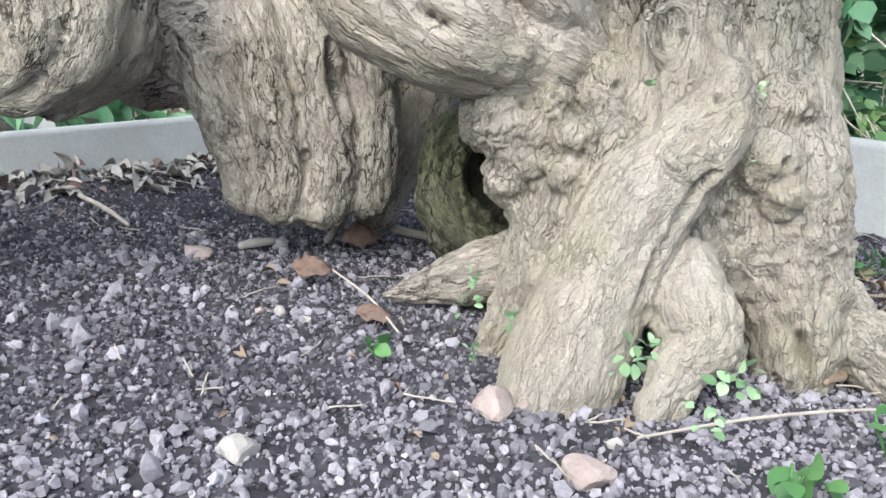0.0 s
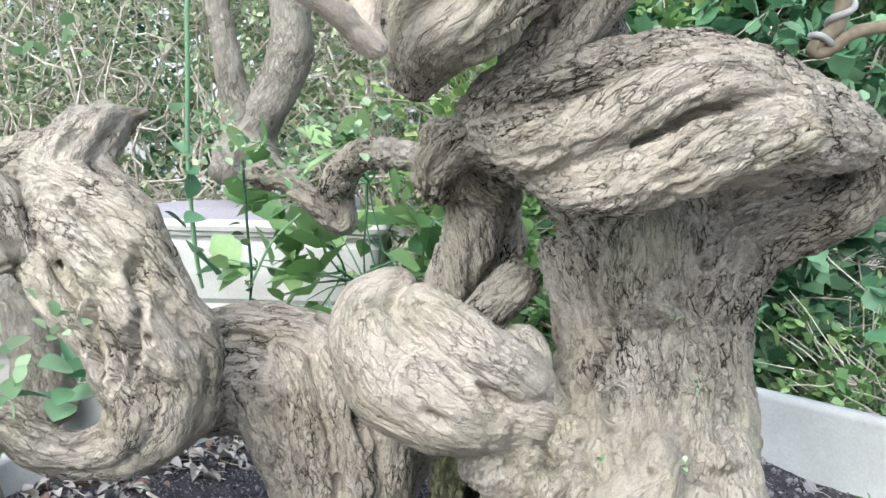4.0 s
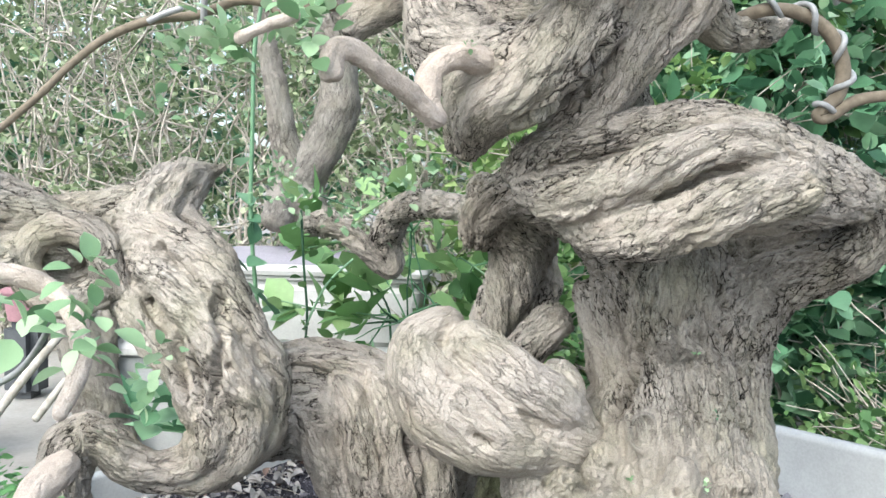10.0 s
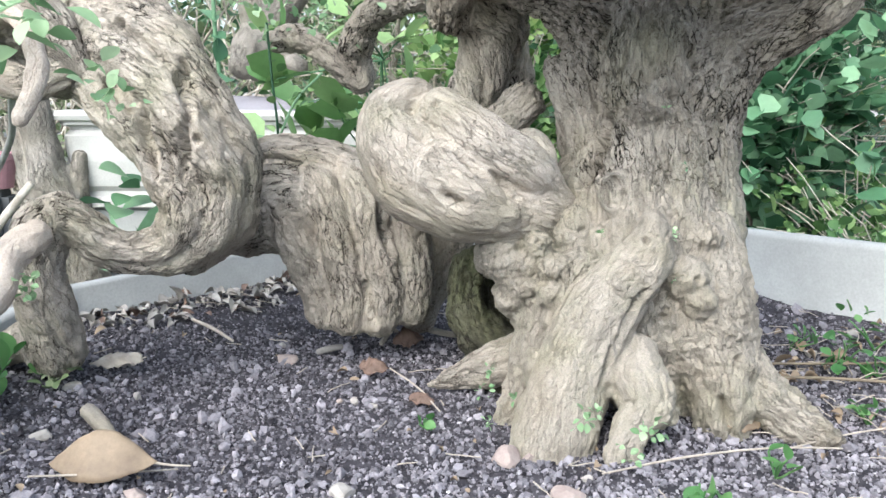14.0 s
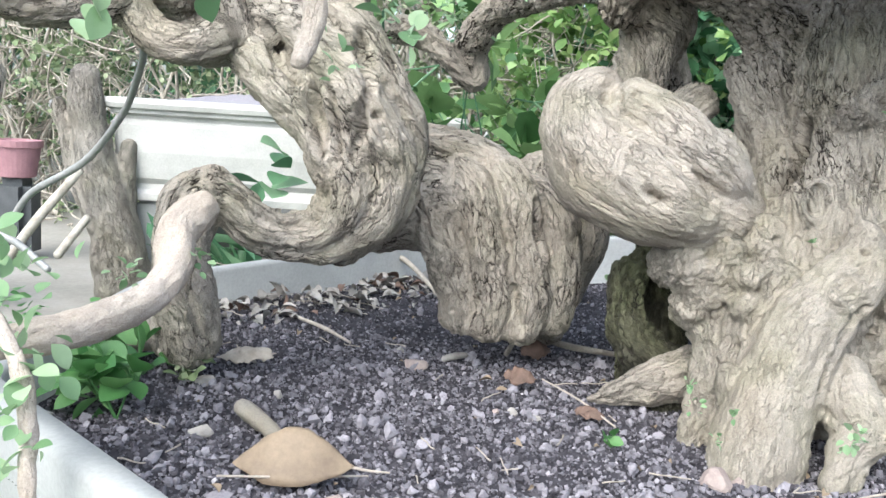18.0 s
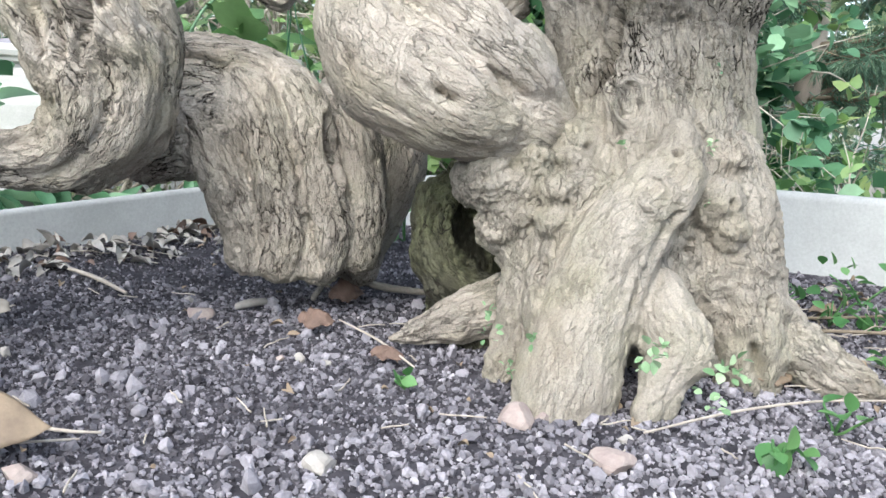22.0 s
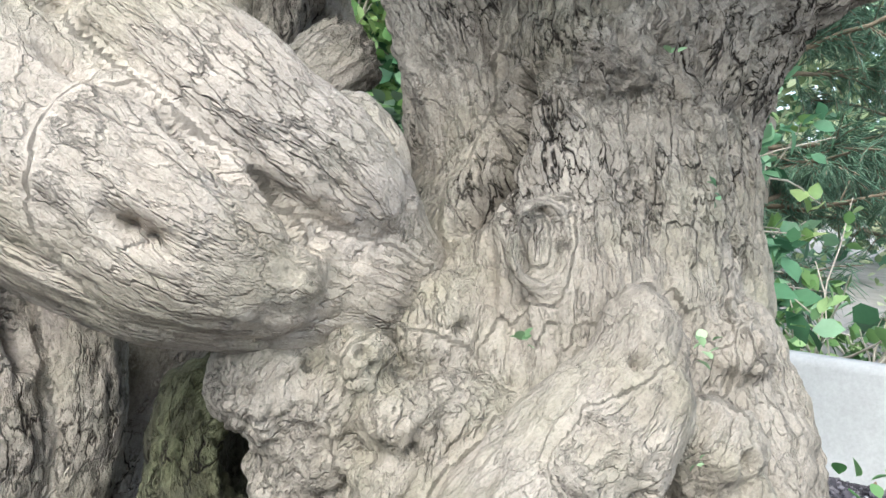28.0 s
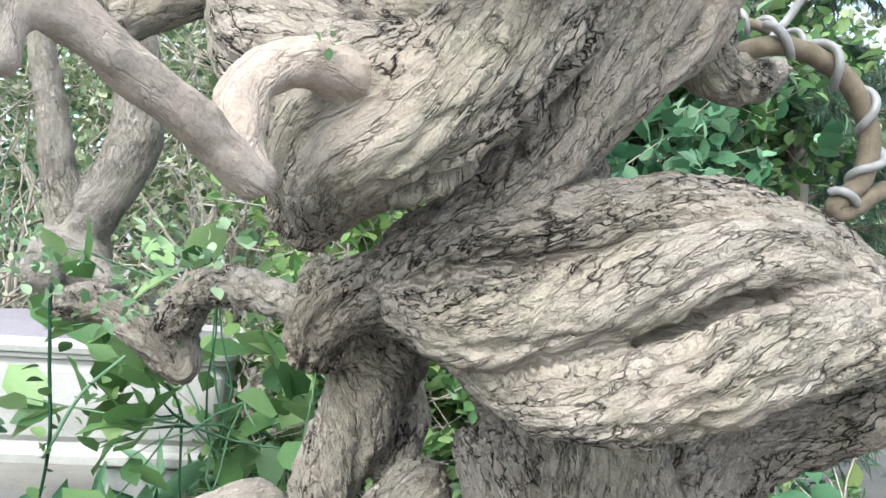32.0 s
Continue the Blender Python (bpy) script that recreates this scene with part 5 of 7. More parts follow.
def thin_tubes(name, lines, r0, r1, sides=4):
    """Many thin stems as one mesh. lines: (n, k, 3)."""
    n, k, _ = lines.shape
    a = np.linspace(0, 2 * math.pi, sides, endpoint=False)
    t = np.gradient(lines, axis=1)
    t /= np.linalg.norm(t, axis=2)[..., None] + 1e-9
    ref = np.where(np.abs(t[..., 2:3]) > 0.9, np.array([1.0, 0, 0]), np.array([0, 0, 1.0]))
    x = np.cross(t, ref)
    x /= np.linalg.norm(x, axis=2)[..., None] + 1e-9
    y = np.cross(t, x)
    r0 = np.broadcast_to(np.asarray(r0, float), (n,))
    r1 = np.broadcast_to(np.asarray(r1, float), (n,))
    rad = r0[:, None] + (r1 - r0)[:, None] * np.linspace(0, 1, k)[None]
    v = lines[:, :, None] + rad[:, :, None, None] * (np.cos(a)[None, None, :, None] * x[:, :, None] + np.sin(a)[None, None, :, None] * y[:, :, None])
    f = [(i * sides + j, i * sides + (j + 1) % sides, (i + 1) * sides + (j + 1) % sides, (i + 1) * sides + j) for i in range(k - 1) for j in range(sides)]
    base = v.reshape(n, k * sides, 3)
    me = bpy.data.meshes.new(name)
    loops = (np.array(f).ravel()[None] + (np.arange(n) * k * sides)[:, None]).ravel()
    me.vertices.add(n * k * sides)
    me.vertices.foreach_set("co", base.astype(np.float32).ravel())
    me.loops.add(len(loops))
    me.loops.foreach_set("vertex_index", loops.astype(np.int32))
    me.polygons.add(n * len(f))
    me.polygons.foreach_set("loop_start", (np.arange(n * len(f)) * 4).astype(np.int32))
    me.polygons.foreach_set("use_smooth", np.full(n * len(f), True))
    me.update(calc_edges=True)
    return me


def wander(a, b, rng, k=8, sway=0.06):
    """Crooked lines from places a to places b."""
    s = np.linspace(0, 1, k)
    base = a[:, None] * (1 - s)[None, :, None] + b[:, None] * s[None, :, None]
    j = np.cumsum(rng.normal(size=(len(a), k, 3)), 1)
    j -= j[:, :1] + (j[:, -1:] - j[:, :1]) * s[None, :, None]
    return base + j * sway * np.linalg.norm(b - a, axis=1)[:, None, None] / math.sqrt(k)


def bush(name, label, foot, centre, size, shoots, leaf, mat, seed, per=8, stems=14, stem_r=0.008, stem_mat=None, wide=1.0, length=0.14, category="shrub", tangle=0):
    """A shrub: stems from the ground, twigs, and shoots of leaves round clumps with gaps between."""
    rng = np.random.default_rng(seed)
    foot, centre, size = np.array(foot, float), np.array(centre, float), np.array(size, float)
    ob = thing(name, label, category, tuple(foot))
    clumps = max(6, shoots // 22)
    u = rng.normal(size=(clumps, 3))
    u /= np.linalg.norm(u, axis=1)[:, None]
    knots = centre + u * size * rng.uniform(0.3, 1.0, (clumps, 1)) ** 0.6
    pick = rng.integers(0, clumps, shoots)
    spread = size.mean() * 0.2 + 0.03
    starts = knots[pick] + rng.normal(size=(shoots, 3)) * spread
    dirs = (starts - centre) / size * 0.8 + rng.normal(size=(shoots, 3)) * 0.8 + np.array([0, 0, 0.3])
    dirs /= np.linalg.norm(dirs, axis=1)[:, None]
    starts[:, 2] = np.maximum(starts[:, 2], foot[2] + 0.04)
    ln = length * rng.uniform(0.6, 1.3, shoots)
    m, o = sprigs(starts, dirs, rng, ln, per, leaf, wide)
    tagged(part("foliage", scatter_mesh("foliage", LEAF_V, LEAF_F, m, o, True), mat, ob), kind="stuff")
    a = foot + rng.normal(size=(stems, 3)) * np.array([size[0] * 0.25, size[1] * 0.25, 0])
    tagged(part("branchwork", thin_tubes("branchwork", wander(a, knots[rng.integers(0, clumps, stems)], rng, 9, 0.14 if tangle else 0.06), stem_r, stem_r * 0.4, 6), stem_mat or STRAW, ob), kind="stuff")
    if tangle:
        p = centre + rng.uniform(-1, 1, (tangle, 3)) * size
        q = p + rng.normal(size=(tangle, 3)) * size * np.array([0.35, 0.3, 0.4]) + np.array([0, 0, 0.15])
        tagged(part("twiggage", thin_tubes("twiggage", wander(p, q, rng, 7, 0.16), 0.0058, 0.0018, 4), stem_mat or STRAW, ob), kind="stuff")
    tw = min(shoots, 260)
    near = knots[pick[:tw]]
    tagged(part("twiggage", thin_tubes("twiggage", wander(near - (near - centre) * 0.25, starts[:tw] + dirs[:tw] * ln[:tw, None], rng, 5), 0.0028, 0.0012, 4), stem_mat or STRAW, ob), kind="stuff")
    return ob


FINE_LEAF = {}


def leaf_cluster(name, at, spread, count, leaf, mat, seed, parent):
    """A tuft of leaves round a place: each leaf a part, or one joined tuft where they are many and tiny."""
    rng = np.random.default_rng(seed)
    o = np.array(at) + rng.normal(size=(count, 3)) * spread * 0.5 * (count > 1)
    d = rng.normal(size=(count, 3)) * 0.7 + (o - np.array(at)) / (spread + 1e-6) + np.array([0, -0.35, 0.35])
    r = rotation_to(d, rng.uniform(-0.7, 0.7, count))
    m = r * (leaf * rng.uniform(0.65, 1.15, count)[:, None] * np.array([1.15, 1, 1]))[:, None, :]
    if count > 16:
        return tagged(part("foliage", scatter_mesh("foliage", FINE_V, FINE_F, m, o, True), mat, parent), kind="stuff")
    if mat.name not in FINE_LEAF:
        FINE_LEAF[mat.name] = mesh_from("leaf", FINE_V, FINE_F)
    for k in range(count):
        ob = part("leaf", FINE_LEAF[mat.name], mat, parent)
        ob.matrix_basis = Matrix([(*m[k][i], o[k][i]) for i in range(3)] + [(0, 0, 0, 1)])


def helix_wire(points, loops, thick, mat, parent):
    """Wire wound round a branch: points carry the winding's radius."""
    s = spline(points, 30)
    t, n, b = frames_along(s[:, :3])
    a = np.linspace(0, loops * 2 * math.pi, len(s))[:, None]
    line = s[:, :3] + s[:, 3:4] * (np.cos(a) * n + np.sin(a) * b)
    rows = [(*p, thick) for p in line[::2]]
    return part("wire", tube_mesh("wire", rows, sides=8, per=2), mat, parent, "dull silver training wire")


def slab(centre, size, bevel=0.01):
    bm = bmesh.new()
    bmesh.ops.create_cube(bm, size=1, matrix=Matrix.LocRotScale(centre, None, size))
    bmesh.ops.bevel(bm, geom=bm.edges[:], offset=bevel, segments=2, affect="EDGES")
    me = bpy.data.meshes.new("slab")
    bm.to_mesh(me)
    bm.free()
    return me


def box_ring(x0, x1, y0, y1, grow, z, soft=0.03, k=4):
    """A rounded rectangle at a height."""
    x0, x1, y0, y1 = x0 - grow, x1 + grow, y0 - grow, y1 + grow
    pts = []
    for cx, cy, a0 in ((x1 - soft, y1 - soft, 0), (x0 + soft, y1 - soft, 90), (x0 + soft, y0 + soft, 180), (x1 - soft, y0 + soft, 270)):
        for i in range(k + 1):
            a = radians(a0 + 90 * i / k)
            pts.append((cx + soft * math.cos(a), cy + soft * math.sin(a), z))
    return np.array(pts)


def closed_loft(name, rings):
    v, f = loft(name, rings)
    m = len(rings[0])
    f.append(tuple(range(m))[::-1])
    f.append(tuple((len(rings) - 1) * m + j for j in range(m)))
    return mesh_from(name, v, f, False)


def round_pot(name, label, x, y, z, r, h, mat):
    ob = thing(name, label, "flowerpot", (x, y, z))
    k = np.linspace(0, 2 * math.pi, 28, endpoint=False)
    rings = [np.column_stack([x + q * np.cos(k), y + q * np.sin(k), np.full(28, z + s * h)]) for q, s in ((r * 0.68, 0), (r * 0.72, 0.02), (r * 0.92, 0.8), (r, 0.81), (r * 1.02, 0.98), (r, 1.0), (r * 0.93, 1.0), (r * 0.9, 0.9), (r * 0.1, 0.88))]
    part("body", closed_loft("body", rings), mat, ob)
    return ob


# oblong stone pot on its stand
PX0, PX1, PY0, PY1 = -1.12, -0.17, 1.95, 2.42
stone_pot = thing("bonsai_pot", "oblong weathered white stone pot with a moulded rim", "flowerpot", (-0.65, 2.18, 0.07))
prof = ((-0.07, 0.07), (-0.03, 0.072), (-0.028, 0.09), (-0.045, 0.1), (-0.05, 0.115), (-0.035, 0.13), (-0.022, 0.2), (-0.018, 0.27), (-0.03, 0.285), (-0.03, 0.293), (-0.012, 0.3), (-0.012, 0.308), (0.0, 0.313), (0.004, 0.325), (0.0, 0.338), (-0.03, 0.34), (-0.034, 0.31), (-0.2, 0.31))
part("body", closed_loft("body", [box_ring(PX0, PX1, PY0, PY1, gr, z) for gr, z in prof]), STONEWARE, stone_pot)
q = np.linspace(0, 1, 40)
XX, YY = np.meshgrid(PX0 + 0.035 + q * (PX1 - PX0 - 0.07), PY0 + 0.035 + q * (PY1 - PY0 - 0.07))
ZZ = 0.325 + 0.05 * np.sin(np.pi * np.linspace(0, 1, 40))[None, :] * np.sin(np.pi * np.linspace(0, 1, 40))[:, None] + 0.008 * pnoise(np.stack([XX * 30, YY * 30, XX * 0], -1).reshape(-1, 3)).reshape(XX.shape)
part("soil", mesh_from("soil", np.stack([XX, YY, ZZ], -1).reshape(-1, 3), [(i * 40 + j, i * 40 + j + 1, (i + 1) * 40 + j + 1, (i + 1) * 40 + j) for i in range(39) for j in range(39)]), GRIT, stone_pot, "dark gritty soil")
stand = thing("pot_stand", "two grey concrete blocks carrying the stone pot", "stand", (-0.65, 2.18, FLOOR))
for x in (-0.95, -0.35):
    part("block", slab((x, 2.18, (FLOOR + 0.07) / 2 - 0.01), (0.2, 0.36, 0.07 - FLOOR + 0.02)), CEMENT, stand)

round_pot("nursery_pot", "black plastic nursery pot standing on the earth", -1.55, 1.95, FLOOR, 0.105, 0.2, SLATE)
bench = thing("stone_block", "low rough stone block carrying a small pot", "block", (-1.72, 2.7, FLOOR))
part("block", slab((-1.72, 2.7, (FLOOR + 0.04) / 2), (0.13, 0.13, 0.04 - FLOOR), 0.03), SLATE, bench)
round_pot("small_pot", "small faded mauve pot on a stone block", -1.72, 2.7, 0.04, 0.085, 0.13, MAUVE)
post = thing("wooden_post", "weathered square wooden post", "post", (-1.85, 1.9, FLOOR))
part("shaft", slab((-1.85, 1.9, FLOOR + 0.2), (0.07, 0.07, 0.42), 0.006), STRAW, post)

# broad-leaved shrubs behind and beside the tray
bush("broadleaf_shrub", "dense shrub with broad deep green leaves behind the tray", (0.8, 2.0, FLOOR), (0.76, 1.97, 0.25), (0.26, 0.25, 0.42), 420, 0.075, LEAF_DEEP, 11, wide=1.25)
bush("broadleaf_shrub", "dense shrub with broad deep green leaves behind the tray", (0.7, 2.35, FLOOR), (0.7, 2.35, 0.7), (0.38, 0.32, 0.55), 620, 0.08, LEAF_DEEP, 12, wide=1.2)
bush("broadleaf_shrub", "tall shrub with fresh green leaves behind the tray", (1.05, 2.8, FLOOR), (1.0, 2.75, 1.25), (0.6, 0.4, 0.6), 700, 0.075, LEAF, 13, wide=1.2)
bush("small_leaf_shrub", "bright leafy shrub seen between the twisted limbs", (0.35, 2.4, FLOOR), (0.3, 2.3, 0.45), (0.5, 0.3, 0.6), 700, 0.05, LEAF_LIGHT, 14, wide=1.15)
bush("small_leaf_shrub", "thicket of yellowish green leaves on pale bare stems", (-1.2, 3.6, FLOOR), (-1.2, 3.6, 0.75), (0.9, 0.5, 1.0), 620, 0.045, LEAF_HAZE, 15, stems=60, stem_r=0.01, tangle=260)
bush("small_leaf_shrub", "thicket of yellowish green leaves on pale bare stems", (-2.5, 4.0, FLOOR), (-2.5, 4.0, 0.8), (1.0, 0.6, 1.1), 620, 0.05, LEAF_HAZE, 16, stems=60, stem_r=0.01, tangle=260)
bush("small_leaf_shrub", "thicket of green leaves on pale bare stems", (-0.1, 3.4, FLOOR), (-0.1, 3.4, 0.9), (0.8, 0.5, 1.0), 700, 0.05, LEAF_HAZE, 17, stems=40, stem_r=0.011, tangle=220)
bush("small_leaf_shrub", "thicket of green leaves on pale bare stems", (-4.0, 4.2, FLOOR), (-4.0, 4.2, 0.6), (1.0, 0.8, 1.0), 600, 0.065, LEAF, 18, stems=40, stem_r=0.011)
bush("small_leaf_shrub", "low dark shrub beside the neighbouring stone pot", (0.1, 2.1, FLOOR), (0.05, 2.05, 0.05), (0.3, 0.25, 0.3), 360, 0.055, LEAF, 19, wide=1.1)
bush("broadleaf_plant", "plant with large glossy deep green leaves behind the tray", (-0.1, 1.66, FLOOR), (-0.16, 1.62, 0.36), (0.2, 0.08, 0.26), 26, 0.12, LEAF, 20, per=5, stems=6, stem_r=0.004, stem_mat=LEAF_DEEP, length=0.1, category="plant")
bush("strap_leaf_plant", "dark strap-leaved plant under the stone pot", (-0.5, 1.85, FLOOR), (-0.5, 1.85, -0.1), (0.35, 0.05, 0.1), 60, 0.2, LEAF_DEEP, 21, per=4, stems=4, wide=0.35, length=0.04, category="plant")
NEEDLE_V = np.array([(-0.5, 0, 0), (0.5, 0, 0), (0, 0, 0.6), (-0.42, 0.6, 0.02), (0.42, 0.6, 0.02), (0, 0.6, 0.5), (0, 1.0, 0)])
NEEDLE_F = [(0, 1, 4, 3), (1, 2, 5, 4), (2, 0, 3, 5), (3, 4, 6), (4, 5, 6), (5, 3, 6)]


def conifer(label, x, y, top, reach, boughs, seed):
    """A conifer with drooping boughs: each bough carries twigs, each twig a spray of needles that hang one way."""
    rng = np.random.default_rng(seed)
    ob = thing("conifer", label, "tree", (x, y, FLOOR))
    part("trunk", tube_mesh("trunk", [(x, y, FLOOR, 0.05), (x + 0.02, y, top * 0.4, 0.042), (x - 0.02, y + 0.02, top * 0.8, 0.028), (x, y, top, 0.01)], sides=14, lump=0.15), BARK_FAR, ob)
    ang = rng.uniform(0, 2 * math.pi, boughs)
    z0 = FLOOR + 0.18 + (top - FLOOR - 0.2) * rng.uniform(0, 1, boughs)
    ln = reach * rng.uniform(0.55, 1.1, boughs) * (1.1 - 0.55 * (z0 - FLOOR) / (top - FLOOR))
    a = np.column_stack([np.full(boughs, x), np.full(boughs, y), z0])
    d = np.column_stack([np.cos(ang), np.sin(ang), rng.uniform(-0.05, 0.3, boughs)])
    lines = wander(a, a + d * ln[:, None], rng, 9, 0.04)
    tagged(part("bough", thin_tubes("bough", lines, 0.011, 0.003, 6), BROWN, ob), kind="stuff")
    per = 30
    bi = np.repeat(np.arange(boughs), per)
    s = rng.uniform(0.2, 1.0, len(bi)) * 8
    k = np.minimum(s.astype(int), 7)
    at = lines[bi, k] * (1 - (s - k))[:, None] + lines[bi, k + 1] * (s - k)[:, None]
    out = d[bi] * 0.8 + rng.normal(size=(len(bi), 3)) * 0.5 + np.array([0, 0, -0.25])
    out /= np.linalg.norm(out, axis=1)[:, None]
    tl = rng.uniform(0.07, 0.16, len(bi))
    tagged(part("twig", thin_tubes("twig", np.stack([at, at + out * tl[:, None] * 0.5, at + out * tl[:, None] + np.array([0, 0, -0.02])], 1), 0.0028, 0.0014, 4), BROWN, ob), kind="stuff")
    m, o = [], []
    for j in range(20):
        q = (j + 0.5) / 20
        side = rng.normal(size=(len(bi), 3)) * 0.42
        w = out * 0.9 + side + np.array([0, 0, -0.45])
        r = rotation_to(w, rng.uniform(0, 6, len(bi)))
        size = rng.uniform(0.045, 0.085, len(bi))
        m.append(r * np.stack([np.full(len(bi), 0.0034), size, np.full(len(bi), 0.0034)], -1)[:, None, :])
        o.append(at + out * (tl * q)[:, None])
    tagged(part("needles", scatter_mesh("needles", NEEDLE_V, NEEDLE_F, np.concatenate(m), np.concatenate(o), True), NEEDLE, ob), kind="stuff")
    return ob


conifer("feathery blue-green conifer with drooping boughs behind the tray", 1.6, 2.75, 1.7, 0.75, 46, 22)
conifer("feathery blue-green conifer with drooping boughs behind the tray", 2.55, 2.7, 2.0, 0.9, 46, 25)
bush("broadleaf_shrub", "sparse shrub with a few pale broad leaves before the conifer", (1.12, 2.05, FLOOR), (1.08, 2.0, 0.2), (0.16, 0.12, 0.4), 22, 0.085, LEAF_LIGHT, 26, per=4, stems=5, stem_r=0.004, wide=1.1, length=0.1)
bush("creeping_shrub", "low creeping shrub with small light leaves beyond the tray", (1.15, 1.65, FLOOR), (1.1, 1.62, -0.02), (0.4, 0.18, 0.12), 320, 0.042, LEAF, 23, per=7, stems=10, stem_r=0.004, length=0.1)
bush("creeping_shrub", "low creeping shrub with small light leaves beyond the tray", (1.5, 1.2, FLOOR), (1.45, 1.25, -0.05), (0.25, 0.4, 0.12), 260, 0.042, LEAF, 24, per=7, stems=10, stem_r=0.004, length=0.1)


def far_wood(label, count, x0, x1, y0, y1, top, leaf, mat, seed):
    """A far belt of trees as one mass of leaf clumps, ragged along its top."""
    rng = np.random.default_rng(seed)
    x, y = rng.uniform(x0, x1, count), rng.uniform(y0, y1, count)
    crest = top * (1 + 0.35 * pnoise(np.column_stack([x * 0.5, y * 0.2, x * 0 + seed])) + 0.2 * pnoise(np.column_stack([x * 1.7, y, x * 0 + seed])))
    z = FLOOR + (crest - FLOOR) * rng.uniform(0, 1, count) ** 0.7
    d = rng.normal(size=(count, 3))
    m, o = sprigs(np.column_stack([x, y, z]), d / np.linalg.norm(d, axis=1)[:, None], rng, np.full(count, leaf * 3), 6, leaf, 1.1)
    return tagged(part("far_wood", scatter_mesh("far_wood", LEAF_V, LEAF_F, m, o, True), mat), label, "trees", kind="stuff")


far_wood("distant belt of green garden trees", 4200, -10, 7, 5.2, 7.5, 2.5, 0.12, LEAF_HAZE, 31)
far_wood("distant dark belt of trees behind the garden", 3200, -16, 14, 8.5, 11, 3.0, 0.28, LEAF_DEEP, 32)

# low leafy ground cover beside the tray
rng = np.random.default_rng(41)
n = 12000
x, y = rng.uniform(-2.4, -0.5, n), rng.uniform(-0.6, 1.75, n)
keep = (np.hypot((x + 1.4) / 0.95, (y - 0.6) / 1.15) + 0.35 * pnoise(np.column_stack([x * 4, y * 4, x * 0 + 3])) < 1) & ~in_tray(x, y, 0.05) & (np.hypot(x + 1.55, y - 1.95) > 0.14) & (pnoise(np.column_stack([x * 3, y * 3, x * 0])) + 1.1 - 0.55 * y > 0)
x, y = x[keep], y[keep]
n = len(x)
z = FLOOR + 0.01 + rng.uniform(0.02, 0.13, n) * (0.7 + pnoise(np.column_stack([x * 6, y * 6, x * 0])))
d = np.column_stack([rng.normal(size=n), rng.normal(size=n), rng.uniform(-0.1, 0.5, n)])
m = rotation_to(d, rng.uniform(-0.4, 0.4, n)) * (rng.uniform(0.016, 0.034, n)[:, None] * np.array([1.5, 1, 1]))[:, None, :]
cover = part("ground_cover", scatter_mesh("ground_cover", LEAF_V, LEAF_F, m, np.column_stack([x, y, z]), True), CLOVER)
tagged(cover, "carpet of small round green leaves on the earth", "ground cover", kind="stuff")

# neighbouring bonsai in the stone pot
neighbour = thing("bonsai_tree", "pale forked bonsai trunk growing in the white stone pot", "tree", (-0.45, 2.2, 0.32))
wood = []
wood.append(tube([(-0.57, 2.19, 0.473, 0.0828), (-0.571, 2.187, 0.573, 0.0743), (-0.507, 2.194, 0.673, 0.0627), (-0.463, 2.213, 0.807, 0.063), (-0.476, 2.226, 0.973, 0.0598), (-0.516, 2.247, 1.108, 0.0569), (-0.572, 2.263, 1.228, 0.0505), (-0.615, 2.293, 1.403, 0.0442)], sides=20, lump=0.2, seed=61.0))
wood.append(tube([(-0.576, 2.172, 0.556, 0.0591), (-0.614, 2.151, 0.702, 0.0422), (-0.638, 2.139, 0.846, 0.0355), (-0.672, 2.139, 1.022, 0.029), (-0.692, 2.14, 1.229, 0.0225)], sides=16, lump=0.2, seed=62.0))
wood.append(tube([(-0.624, 2.105, 0.461, 0.048), (-0.602, 2.146, 0.524, 0.0553), (-0.519, 2.142, 0.477, 0.0486), (-0.46, 2.093, 0.458, 0.0254)], sides=16, lump=0.3, seed=63.0))
part('trunk', fused('trunk', wood, 0.006, 3, lumps=0.006), BARK_FAR, neighbour)
part('limb', tube_mesh('limb', [(-0.208, 1.37, 1.223, 0.0166), (-0.307, 1.368, 1.22, 0.0166), (-0.347, 1.347, 1.191, 0.0175), (-0.379, 1.347, 1.158, 0.0186), (-0.362, 1.348, 1.12, 0.0164), (-0.39, 1.349, 1.07, 0.0142), (-0.365, 1.35, 1.029, 0.0109)], sides=12, lump=0.2), BARK_FAR, neighbour)
part('limb', tube_mesh('limb', [(-0.343, 1.351, 1.017, 0.0098), (-0.409, 1.349, 1.042, 0.0131), (-0.463, 1.348, 1.013, 0.012), (-0.518, 1.346, 1.023, 0.012), (-0.577, 1.345, 1.0, 0.0087)], sides=12, lump=0.25), BARK_FAR, neighbour)
part('limb', tube_mesh('limb', [(-0.779, 1.236, 1.17, 0.0184), (-0.738, 1.237, 1.161, 0.0205), (-0.697, 1.238, 1.182, 0.0184), (-0.668, 1.237, 1.224, 0.0164)], sides=12, lump=0.25), BARK_FAR, neighbour)
part('limb', tube_mesh('limb', [(-0.413, 1.345, 1.19, 0.0218), (-0.49, 1.343, 1.209, 0.0218), (-0.556, 1.34, 1.24, 0.0218)], sides=12, lump=0.25), BARK_FAR, neighbour)
dead_stump = thing("tree_stump", "grey split stump with slanting props beside the stone pot", "stump", (-1.25, 2.2, -0.25))
wood = []
wood.append(tube([(-1.161, 1.956, 0.386, 0.0415), (-1.144, 1.942, 0.244, 0.048), (-1.108, 1.929, 0.103, 0.0545), (-1.07, 1.922, -0.024, 0.0644), (-1.05, 1.919, -0.153, 0.081)], sides=16, lump=0.35, seed=64.0))
